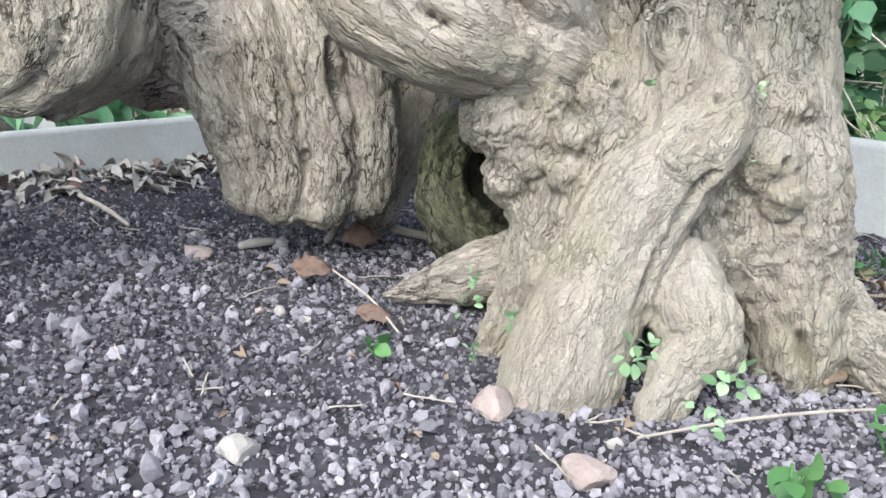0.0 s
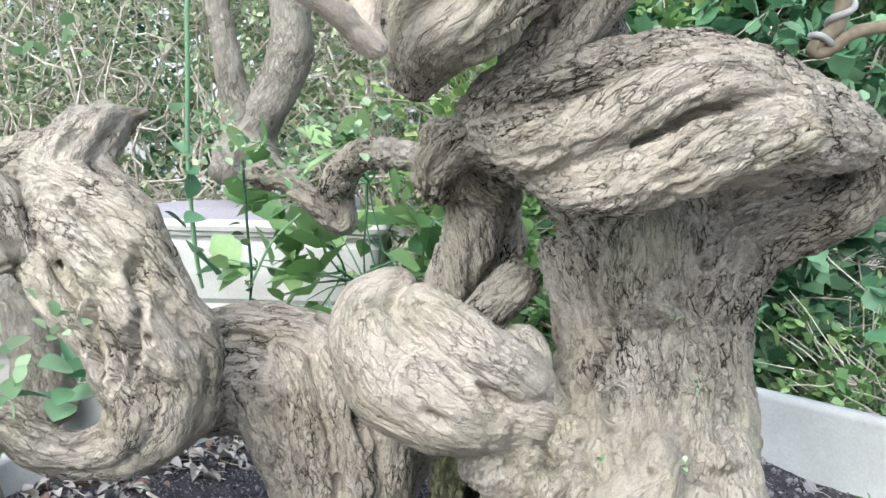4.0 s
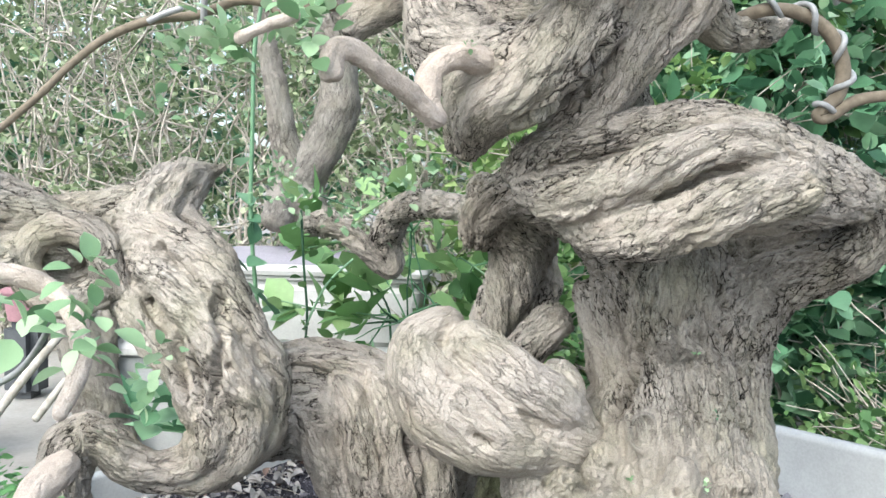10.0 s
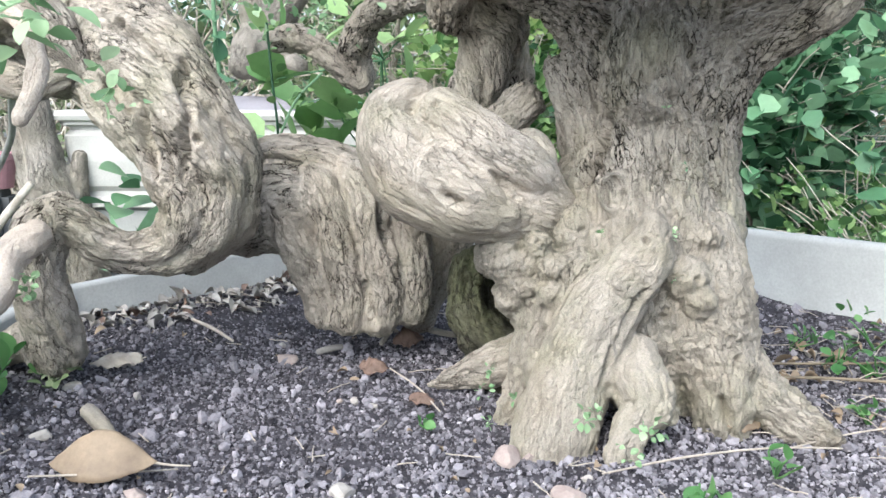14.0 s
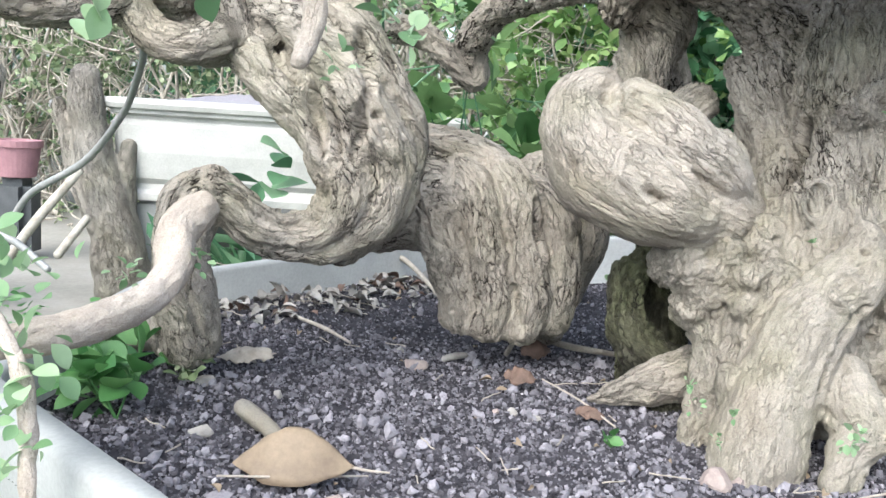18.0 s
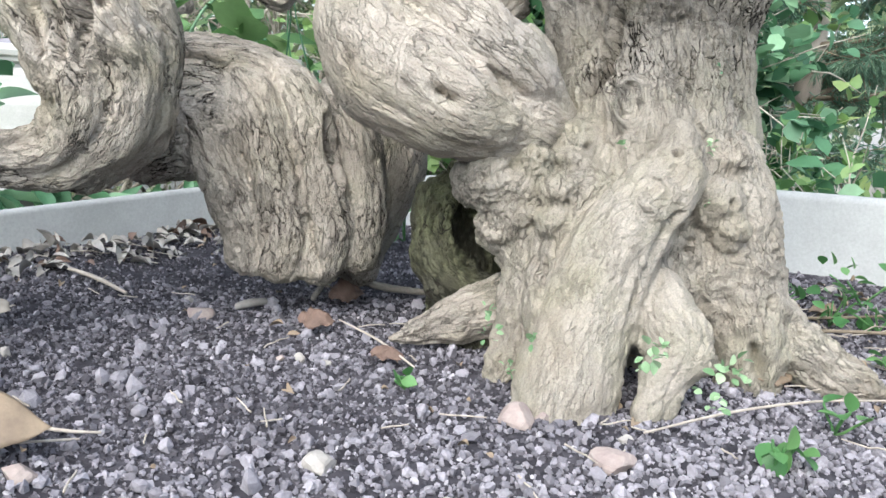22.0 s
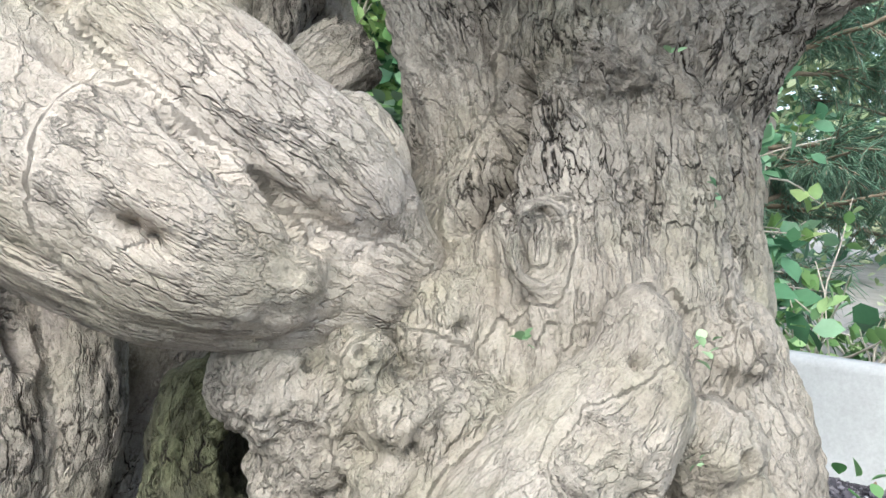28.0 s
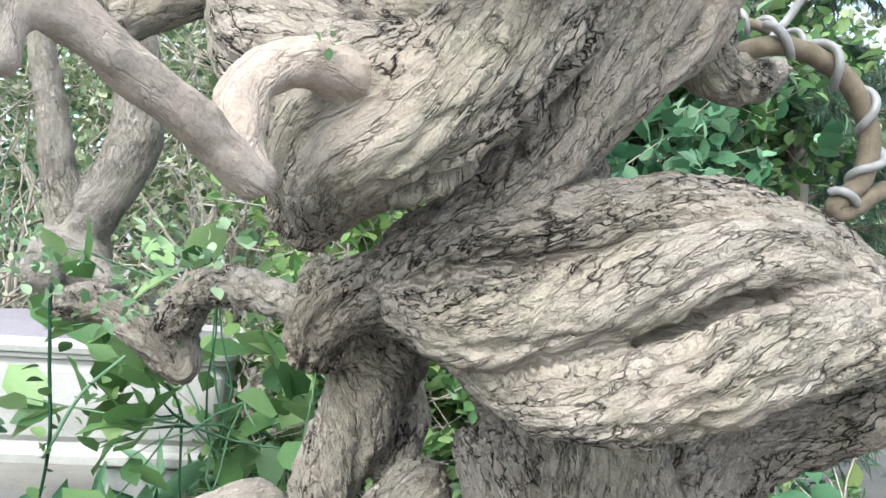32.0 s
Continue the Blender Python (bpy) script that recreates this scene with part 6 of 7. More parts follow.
wood.append(tube([(-1.052, 1.973, 0.216, 0.0227), (-1.059, 1.957, 0.054, 0.0325), (-1.036, 1.949, -0.108, 0.0491)], sides=12, lump=0.3, seed=65.0))
wood.append(tube([(-1.234, 1.966, 0.318, 0.0161), (-1.185, 1.932, 0.162, 0.0225), (-1.099, 1.886, -0.004, 0.0254)], sides=10, lump=0.2, seed=66.0))
part('trunk', fused('trunk', wood, 0.006, 2, lumps=0.006), BARK_FAR, dead_stump)
part('prop', tube_mesh('prop', [(-1.125, 1.833, 0.15, 0.0107), (-1.19, 1.758, 0.039, 0.012), (-1.234, 1.688, -0.056, 0.0117)], sides=10), STRAW, dead_stump)
part('prop', tube_mesh('prop', [(-1.078, 1.77, 0.045, 0.009), (-1.119, 1.702, -0.038, 0.0103)], sides=10), STRAW, dead_stump)

# shoots and leaves of the old bonsai
leaf_cluster('leaf_cluster', (-0.144, 0.384, 0.675), 0.0190, 16, 0.0223, SPRIG, 590, tree)
leaf_cluster('leaf_cluster', (-0.217, 0.402, 0.665), 0.0218, 14, 0.0185, SPRIG, 430, tree)
leaf_cluster('leaf_cluster', (-0.165, 0.423, 0.708), 0.0158, 8, 0.0173, SPRIG, 560, tree)
leaf_cluster('leaf_cluster', (-0.282, 0.291, 0.443), 0.0296, 22, 0.0223, SPRIG, 71, tree)
leaf_cluster('leaf_cluster', (-0.280, 0.298, 0.485), 0.0169, 10, 0.0216, SPRIG, 72, tree)
leaf_cluster('leaf_cluster', (-0.259, 0.326, 0.398), 0.0180, 14, 0.0173, SPRIG, 73, tree)
leaf_cluster('leaf_cluster', (-0.348, 0.324, 0.432), 0.0158, 4, 0.0326, SPRIG, 74, tree)
leaf_cluster('leaf_cluster', (-0.493, 0.633, 0.164), 0.0111, 14, 0.0118, SPRIG, 75, tree)
leaf_cluster('leaf_cluster', (-0.544, 0.608, 0.160), 0.0150, 12, 0.0127, SPRIG, 76, tree)
leaf_cluster('leaf_cluster', (-0.471, 0.449, 0.455), 0.0186, 10, 0.0226, SPRIG, 77, tree)
leaf_cluster('leaf_cluster', (-0.494, 0.415, 0.380), 0.0145, 5, 0.0286, SPRIG, 78, tree)
leaf_cluster('leaf_cluster', (-0.439, 0.489, 0.433), 0.0168, 4, 0.0286, SPRIG, 79, tree)
leaf_cluster('leaf_cluster', (-0.327, 0.533, 0.381), 0.0176, 9, 0.0139, SPRIG, 80, tree)
leaf_cluster('leaf_cluster', (-0.468, 0.447, 0.439), 0.0133, 8, 0.0181, SPRIG, 81, tree)
leaf_cluster('leaf_cluster', (-0.522, 0.343, 0.198), 0.0418, 40, 0.0201, SPRIG, 82, tree)
leaf_cluster('leaf_cluster', (-0.595, 0.355, 0.189), 0.0303, 12, 0.0258, SPRIG, 83, tree)
leaf_cluster('leaf_cluster', (-0.490, 0.300, 0.163), 0.0162, 12, 0.0190, SPRIG, 84, tree)
leaf_cluster('leaf_cluster', (-0.494, 0.285, 0.134), 0.0101, 5, 0.0136, SPRIG, 85, tree)
leaf_cluster('leaf_cluster', (-0.481, 0.283, 0.112), 0.0073, 5, 0.0136, SPRIG, 86, tree)
leaf_cluster('leaf_cluster', (-0.496, 0.267, 0.089), 0.0158, 8, 0.0191, SPRIG, 87, tree)
leaf_cluster('leaf_cluster', (-0.763, 0.714, 0.248), 0.0225, 3, 0.0447, SPRIG, 88, tree)
leaf_cluster('leaf_cluster', (-0.433, 0.744, 0.237), 0.0225, 3, 0.0563, LEAF_DEEP, 89, tree)
leaf_cluster('leaf_cluster', (-0.455, 0.552, 0.190), 0.0113, 8, 0.0117, SPRIG, 90, tree)
leaf_cluster('leaf_cluster', (-0.406, 0.752, 0.272), 0.0225, 4, 0.0413, LEAF_DEEP, 97, tree)
leaf_cluster('leaf_cluster', (-0.355, 1.091, 0.555), 0.0408, 60, 0.0139, SPRIG, 91, tree)
leaf_cluster('leaf_cluster', (-0.227, 1.096, 0.513), 0.0363, 24, 0.0155, SPRIG, 92, tree)
leaf_cluster('leaf_cluster', (-0.025, 0.527, 0.685), 0.0052, 6, 0.0062, SPRIG, 93, tree)
leaf_cluster('leaf_cluster', (-0.098, 1.018, 0.588), 0.0256, 6, 0.0218, SPRIG, 94, tree)
leaf_cluster('leaf_cluster', (0.162, 0.642, 0.231), 0.0035, 7, 0.0056, SPRIG, 98, tree)
leaf_cluster('leaf_cluster', (0.239, 0.625, 0.233), 0.0071, 8, 0.0069, SPRIG, 99, tree)
leaf_cluster('leaf_cluster', (0.227, 0.625, 0.201), 0.0035, 5, 0.0056, SPRIG, 100, tree)
leaf_cluster('leaf_cluster', (0.019, 0.923, 0.129), 0.0106, 5, 0.0137, SPRIG, 101, tree)
leaf_cluster('leaf_cluster', (0.131, 0.893, 0.348), 0.0143, 16, 0.0139, SPRIG, 102, tree)
leaf_cluster('leaf_cluster', (0.142, 0.836, 0.306), 0.0094, 9, 0.0122, SPRIG, 103, tree)
leaf_cluster('leaf_cluster', (0.233, 0.667, 0.371), 0.0027, 4, 0.0051, SPRIG, 104, tree)
leaf_cluster('leaf_cluster', (0.258, 0.657, 0.305), 0.0038, 6, 0.0049, LEAF_DEEP, 105, tree)
leaf_cluster('leaf_cluster', (0.242, 0.621, 0.184), 0.0025, 4, 0.0038, SPRIG, 106, tree)
leaf_cluster('leaf_cluster', (0.036, 0.602, 0.083), 0.0044, 10, 0.0075, SPRIG, 107, tree)
leaf_cluster('leaf_cluster', (0.030, 0.560, 0.072), 0.0051, 8, 0.0071, SPRIG, 108, tree)
leaf_cluster('leaf_cluster', (0.061, 0.536, 0.075), 0.0041, 8, 0.0069, SPRIG, 109, tree)
leaf_cluster('leaf_cluster', (0.034, 0.496, 0.064), 0.0038, 9, 0.0061, SPRIG, 110, tree)
leaf_cluster('leaf_cluster', (0.120, 0.431, 0.094), 0.0084, 11, 0.0098, SPRIG, 111, tree)
leaf_cluster('leaf_cluster', (0.182, 0.432, 0.085), 0.0097, 16, 0.0093, SPRIG, 112, tree)
leaf_cluster('leaf_cluster', (0.158, 0.411, 0.069), 0.0079, 10, 0.0076, SPRIG, 113, tree)
leaf_cluster('leaf_cluster', (0.130, 0.441, 0.100), 0.0047, 8, 0.0070, SPRIG, 114, tree)
leaf_cluster('leaf_cluster', (-0.225, 0.420, 0.664), 0.0200, 14, 0.0200, SPRIG, 601, tree)
leaf_cluster('leaf_cluster', (-0.175, 0.460, 0.728), 0.0180, 10, 0.0180, SPRIG, 602, tree)
leaf_cluster('leaf_cluster', (-0.151, 0.460, 0.706), 0.0160, 10, 0.0200, SPRIG, 603, tree)
leaf_cluster('leaf_cluster', (-0.157, 0.410, 0.664), 0.0160, 12, 0.0180, SPRIG, 604, tree)
leaf_cluster('leaf_cluster', (-0.416, 0.800, 0.716), 0.0300, 14, 0.0220, SPRIG, 605, tree)
leaf_cluster('leaf_cluster', (-0.458, 0.800, 0.638), 0.0300, 12, 0.0200, SPRIG, 606, tree)
leaf_cluster('leaf_cluster', (-0.234, 1.050, 0.499), 0.0250, 16, 0.0160, SPRIG, 607, tree)
leaf_cluster('leaf_cluster', (-0.336, 1.200, 0.520), 0.0300, 24, 0.0160, SPRIG, 608, tree)
leaf_cluster('leaf_cluster', (-0.197, 1.100, 0.567), 0.0300, 20, 0.0170, SPRIG, 609, tree)
leaf_cluster('leaf_cluster', (-0.143, 1.100, 0.551), 0.0300, 18, 0.0180, SPRIG, 610, tree)
leaf_cluster('leaf_cluster', (-0.359, 0.800, 0.717), 0.0220, 12, 0.0220, SPRIG, 611, tree)
leaf_cluster('leaf_cluster', (-0.282, 0.800, 0.759), 0.0220, 12, 0.0220, SPRIG, 612, tree)
leaf_cluster('leaf_cluster', (0.344, 0.900, 0.797), 0.0300, 18, 0.0200, SPRIG, 613, tree)
leaf_cluster('leaf_cluster', (0.407, 0.950, 0.850), 0.0300, 16, 0.0200, SPRIG, 614, tree)
leaf_cluster('leaf_cluster', (0.480, 0.950, 0.819), 0.0300, 14, 0.0200, SPRIG, 615, tree)
leaf_cluster('leaf_cluster', (-0.400, 0.900, 0.974), 0.0350, 16, 0.0220, SPRIG, 616, tree)
leaf_cluster('leaf_cluster', (-0.496, 0.950, 0.927), 0.0300, 14, 0.0220, SPRIG, 617, tree)
leaf_cluster('leaf_cluster', (-0.222, 0.900, 1.016), 0.0300, 14, 0.0220, SPRIG, 618, tree)
leaf_cluster('leaf_cluster', (-0.464, 0.700, 0.237), 0.0120, 10, 0.0140, SPRIG, 619, tree)

# wired side branches
part('wired_branch', tube_mesh('wired_branch', [(-0.21, 0.82, 0.785, 0.0062), (-0.245, 0.809, 0.783, 0.0062), (-0.28, 0.808, 0.772, 0.0062), (-0.302, 0.807, 0.787, 0.0062), (-0.338, 0.806, 0.788, 0.0062), (-0.384, 0.795, 0.768, 0.0061), (-0.444, 0.784, 0.757, 0.006), (-0.495, 0.773, 0.733, 0.0055), (-0.533, 0.753, 0.694, 0.0049), (-0.563, 0.733, 0.653, 0.0048), (-0.61, 0.713, 0.603, 0.0043)], sides=10, lump=0.15), BROWN, tree, 'thin wired branch')
part('wire', tube_mesh('wire', [(-0.28, 0.732, 1.052, 0.004), (-0.278, 0.734, 0.971, 0.004), (-0.29, 0.745, 0.899, 0.0041), (-0.29, 0.756, 0.847, 0.0041), (-0.314, 0.766, 0.816, 0.0041), (-0.362, 0.775, 0.807, 0.0042), (-0.368, 0.775, 0.792, 0.0042), (-0.373, 0.786, 0.761, 0.0042)], sides=8), WIRE, tree)
part('wire', tube_mesh('wire', [(-0.439, 0.774, 0.755, 0.0042), (-0.42, 0.774, 0.764, 0.0042), (-0.399, 0.775, 0.771, 0.0042)], sides=8), WIRE, tree)
part('wired_branch', tube_mesh('wired_branch', [(0.255, 0.704, 0.731, 0.0089), (0.277, 0.694, 0.75, 0.0082), (0.304, 0.685, 0.758, 0.0075), (0.335, 0.686, 0.754, 0.0075), (0.366, 0.687, 0.737, 0.0081), (0.386, 0.688, 0.703, 0.0081), (0.384, 0.689, 0.666, 0.0081), (0.363, 0.689, 0.643, 0.0075), (0.375, 0.689, 0.64, 0.0068), (0.406, 0.69, 0.66, 0.0068), (0.461, 0.691, 0.668, 0.0062)], sides=10, lump=0.15), BROWN, tree, 'thin wired branch')
helix_wire([(0.291, 0.683, 0.762, 0.0093), (0.334, 0.684, 0.757, 0.0093), (0.369, 0.686, 0.733, 0.0093), (0.389, 0.687, 0.7, 0.0093), (0.383, 0.688, 0.663, 0.0093), (0.363, 0.687, 0.647, 0.0087)], 4.5, 0.0034, WIRE, tree)
part('wired_branch', tube_mesh('wired_branch', [(0.344, 0.914, 0.844, 0.0054), (0.398, 0.916, 0.847, 0.0054), (0.437, 0.917, 0.839, 0.0062), (0.484, 0.919, 0.823, 0.0054)], sides=8, lump=0.15), BROWN, tree, 'thin wired branch')
helix_wire([(0.386, 0.915, 0.847, 0.0101), (0.437, 0.916, 0.84, 0.0101), (0.484, 0.918, 0.823, 0.0101)], 3.0, 0.0036, WIRE, tree)
part('wire', tube_mesh('wire', [(0.46, 0.876, 0.914, 0.0045), (0.443, 0.897, 0.86, 0.0046), (0.425, 0.907, 0.83, 0.0046)], sides=8), WIRE, tree)
part('wire', tube_mesh('wire', [(-0.627, 0.829, 0.421, 0.0046), (-0.613, 0.846, 0.4, 0.0047), (-0.64, 0.898, 0.362, 0.0049), (-0.686, 0.967, 0.312, 0.0052), (-0.767, 1.03, 0.238, 0.0056), (-0.87, 1.073, 0.179, 0.0058), (-0.924, 1.098, 0.112, 0.006), (-0.947, 1.096, 0.112, 0.006), (-0.896, 1.077, 0.101, 0.0059), (-0.825, 1.034, 0.069, 0.0057)], sides=8), WIRE, tree)
part('shoot', tube_mesh('shoot', [(-0.608, 0.256, 0.473, 0.0033), (-0.609, 0.249, 0.433, 0.0037), (-0.616, 0.241, 0.388, 0.0041), (-0.619, 0.235, 0.351, 0.0041), (-0.626, 0.227, 0.302, 0.0037), (-0.632, 0.221, 0.269, 0.0033)], sides=8, lump=0.1), TWIG, tree)
leaf_cluster('leaf_cluster', (-0.620, 0.232, 0.327), 0.0164, 12, 0.0156, SPRIG, 115, tree)
leaf_cluster('leaf_cluster', (-0.632, 0.269, 0.442), 0.0127, 5, 0.0180, SPRIG, 116, tree)
part('stalk', tube_mesh('stalk', [(0.128, 0.754, 0.258, 0.001), (0.127, 0.742, 0.237, 0.0009), (0.129, 0.73, 0.217, 0.0009)], sides=6), TWIG, tree, 'thin dry stalk')
part('stalk', tube_mesh('stalk', [(0.128, 0.73, 0.217, 0.0025), (0.121, 0.721, 0.203, 0.0024), (0.115, 0.711, 0.192, 0.0018)], sides=8), TWIG, tree, 'broken dry twig')
vine = thing("climbing_vine", "hanging vine with oval green leaves", "vine", (-0.44, 1.26, 0.3))
part('stem', tube_mesh('stem', [(-0.447, 1.294, 1.075, 0.0041), (-0.433, 1.29, 0.952, 0.0041), (-0.451, 1.283, 0.809, 0.0041), (-0.452, 1.276, 0.655, 0.0041), (-0.452, 1.27, 0.502, 0.0041), (-0.44, 1.264, 0.359, 0.0041), (-0.428, 1.262, 0.287, 0.0031)], sides=6), LEAF_DEEP, vine)
leaf_cluster('leaf', (-0.463, 1.263, 0.604), 0.0061, 1, 0.0458, LEAF_DEEP, 120, vine)
leaf_cluster('leaf', (-0.449, 1.260, 0.513), 0.0061, 1, 0.0610, LEAF_DEEP, 121, vine)
leaf_cluster('leaf', (-0.421, 1.262, 0.524), 0.0061, 1, 0.0407, LEAF_DEEP, 122, vine)
leaf_cluster('leaf', (-0.449, 1.257, 0.442), 0.0061, 1, 0.0610, LEAF_DEEP, 123, vine)
leaf_cluster('leaf', (-0.453, 1.255, 0.391), 0.0061, 1, 0.0508, LEAF_DEEP, 124, vine)
leaf_cluster('leaf', (-0.423, 1.257, 0.412), 0.0061, 1, 0.0458, LEAF_DEEP, 125, vine)
leaf_cluster('leaf', (-0.442, 1.254, 0.350), 0.0061, 1, 0.0508, LEAF_DEEP, 126, vine)
leaf_cluster('leaf', (-0.401, 1.254, 0.311), 0.0061, 1, 0.0661, LEAF_DEEP, 127, vine)
leaf_cluster('leaf', (-0.436, 1.252, 0.310), 0.0061, 1, 0.0458, LEAF_DEEP, 128, vine)
leaf_cluster('leaf', (-0.430, 1.260, 0.483), 0.0061, 1, 0.0407, LEAF_DEEP, 129, vine)
part('stem', tube_mesh('stem', [(-0.346, 1.226, 0.508, 0.0025), (-0.339, 1.222, 0.409, 0.0025), (-0.331, 1.218, 0.311, 0.0025), (-0.339, 1.214, 0.221, 0.002)], sides=5), LEAF_DEEP, vine)
leaf_cluster('leaf', (-0.358, 1.225, 0.498), 0.0040, 1, 0.0218, LEAF, 140, vine)
leaf_cluster('leaf', (-0.350, 1.224, 0.479), 0.0040, 1, 0.0218, LEAF, 141, vine)
leaf_cluster('leaf', (-0.343, 1.224, 0.461), 0.0040, 1, 0.0218, LEAF, 142, vine)
leaf_cluster('leaf', (-0.335, 1.223, 0.442), 0.0040, 1, 0.0218, LEAF, 143, vine)
leaf_cluster('leaf', (-0.328, 1.223, 0.423), 0.0040, 1, 0.0218, LEAF, 144, vine)
leaf_cluster('leaf', (-0.350, 1.221, 0.404), 0.0040, 1, 0.0218, LEAF, 145, vine)
leaf_cluster('leaf', (-0.343, 1.221, 0.386), 0.0040, 1, 0.0218, LEAF, 146, vine)
leaf_cluster('leaf', (-0.336, 1.220, 0.367), 0.0040, 1, 0.0218, LEAF, 147, vine)
leaf_cluster('leaf', (-0.328, 1.220, 0.348), 0.0040, 1, 0.0218, LEAF, 148, vine)
leaf_cluster('leaf', (-0.351, 1.218, 0.329), 0.0040, 1, 0.0218, LEAF, 149, vine)
leaf_cluster('leaf', (-0.343, 1.217, 0.310), 0.0040, 1, 0.0218, LEAF, 150, vine)
leaf_cluster('leaf', (-0.336, 1.217, 0.292), 0.0040, 1, 0.0218, LEAF, 151, vine)
leaf_cluster('leaf', (-0.329, 1.217, 0.273), 0.0040, 1, 0.0218, LEAF, 152, vine)
leaf_cluster('leaf', (-0.351, 1.214, 0.254), 0.0040, 1, 0.0218, LEAF, 153, vine)
part('stem', tube_mesh('stem', [(-0.25, 1.227, 0.421, 0.0025), (-0.298, 1.222, 0.371, 0.0025), (-0.336, 1.217, 0.291, 0.0025)], sides=5), LEAF_DEEP, vine)
leaf_cluster('leaf', (-0.255, 1.227, 0.411), 0.0040, 1, 0.0218, LEAF, 160, vine)
leaf_cluster('leaf', (-0.267, 1.225, 0.394), 0.0040, 1, 0.0218, LEAF, 161, vine)
leaf_cluster('leaf', (-0.280, 1.224, 0.377), 0.0040, 1, 0.0218, LEAF, 162, vine)
leaf_cluster('leaf', (-0.292, 1.222, 0.360), 0.0040, 1, 0.0218, LEAF, 163, vine)
leaf_cluster('leaf', (-0.304, 1.221, 0.343), 0.0040, 1, 0.0218, LEAF, 164, vine)
leaf_cluster('leaf', (-0.317, 1.219, 0.326), 0.0040, 1, 0.0218, LEAF, 165, vine)
leaf_cluster('leaf', (-0.329, 1.218, 0.309), 0.0040, 1, 0.0218, LEAF, 166, vine)

# ---- small things on the soil ----
def stone(name, label, x, y, size, mat, seed, flat=0.6, category="stone", group=""):
    """A rough broken lump lying half sunk in the grit."""
    bm = bmesh.new()
    bmesh.ops.create_icosphere(bm, subdivisions=3, radius=1)
    v = np.array([w.co[:] for w in bm.verts])
    f = [tuple(w.index for w in q.verts) for q in bm.faces]
    bm.free()
    rng = np.random.default_rng(seed)
    for k in range(9):
        d = rng.normal(size=3)
        d /= np.linalg.norm(d)
        over = np.clip(v @ d - rng.uniform(0.45, 0.8), 0, None)
        v -= over[:, None] * d * 0.95
    v *= (1 + 0.12 * pnoise(v * 2.5 + seed) + 0.05 * pnoise(v * 7 + seed))[:, None]
    v *= np.array([1.0, rng.uniform(0.6, 0.95), flat]) * size
    a = rng.uniform(0, 6.28)
    v = v @ np.array([[math.cos(a), math.sin(a), 0], [-math.sin(a), math.cos(a), 0], [0, 0, 1]])
    z = float(soil_height(np.array([x]), np.array([y]))[0]) + size * flat * 0.35
    ob = part(name, mesh_from(name, v, f, False), mat)
    ob.location = (x, y, z)
    return tagged(ob, label, category, group)


def on_soil(x, y, up=0.004):
    return (x, y, float(soil_height(np.array([x]), np.array([y]))[0]) + up)


def stick(name, label, path, r, mat, category="twig", up=0.004):
    pts = [(*on_soil(x, y, up + h), r * k) for x, y, h, k in path]
    ob = part(name, tube_mesh(name, pts, sides=10, per=6, lump=0.25, seed=path[0][0] * 9), mat)
    return tagged(ob, label, category)


def dead_leaf(name, label, x, y, length, wide, turn, curl, mat, seed, lift=0.008, roll=0.0):
    """A dry leaf with a curled blade, waved edges and a stalk."""
    crumple = name == "crumpled_leaf"
    nu, nv = 26, 13
    s = np.linspace(0, 1, nu)
    half = wide * np.sin(np.pi * s) ** 0.9 * (1.1 - 0.3 * s)
    v = []
    for i in range(nu):
        for j in range(nv):
            k = (j / (nv - 1) - 0.5) * 2
            h = curl * (1 - abs(k - 0.25)) * math.sin(math.pi * s[i]) ** 1.1 + roll * max(0.0, s[i] - 0.7) ** 2
            v.append((s[i] * length, k * half[i], h))
    v = np.array(v)
    v[:, 2] += (0.6 if crumple else 0.12) * wide * fbm(v / wide * 1.4 + seed, 3)
    if crumple:
        v[:, :2] *= 1 + 0.35 * pnoise(v / wide * 0.9 + seed)[:, None]
    v[:, 2] -= v[:, 2].min()
    f = [(i * nv + j, i * nv + j + 1, (i + 1) * nv + j + 1, (i + 1) * nv + j) for i in range(nu - 1) for j in range(nv - 1)]
    c, q = math.cos(turn), math.sin(turn)
    v = np.column_stack([v[:, 0] * c - v[:, 1] * q, v[:, 0] * q + v[:, 1] * c, v[:, 2]])
    me = mesh_from(name, v, f)
    base = thing(name, label, "leaf", on_soil(x, y, lift))
    blade = part("blade", me, mat, None)
    blade.parent = base
    mod = blade.modifiers.new("thick", "SOLIDIFY")
    mod.thickness = 0.0008
    if crumple:
        return base
    end = v[(nu - 1) * nv + nv // 2]
    st = tube_mesh("stalk", [(*(end * 0.97), 0.0016), (*(end * 1.12 + np.array([0, 0, -0.004])), 0.0013), (*(end * 1.25 + np.array([0.004, 0.004, -0.008])), 0.001)], sides=8, per=4)
    stalk = part("stalk", st, TWIG, None)
    stalk.parent = base
    return base


dead_leaf("fallen_leaf", "large dry tan leaf with curled edges lying on the soil", -0.395, 0.46, 0.105, 0.027, 0.05, 0.034, DRY, 1, lift=0.002)
dead_leaf("crumpled_leaf", "crumpled russet dead leaf on the grit", -0.135, 0.80, 0.042, 0.016, -0.2, 0.014, RUST, 2)
dead_leaf("crumpled_leaf", "small brown dead leaf lying on the grit", -0.06, 0.70, 0.035, 0.012, -0.5, 0.01, RUST, 3)
dead_leaf("crumpled_leaf", "torn brown dead leaf under the tree", -0.10, 0.93, 0.06, 0.02, 0.7, 0.02, RUST, 4)
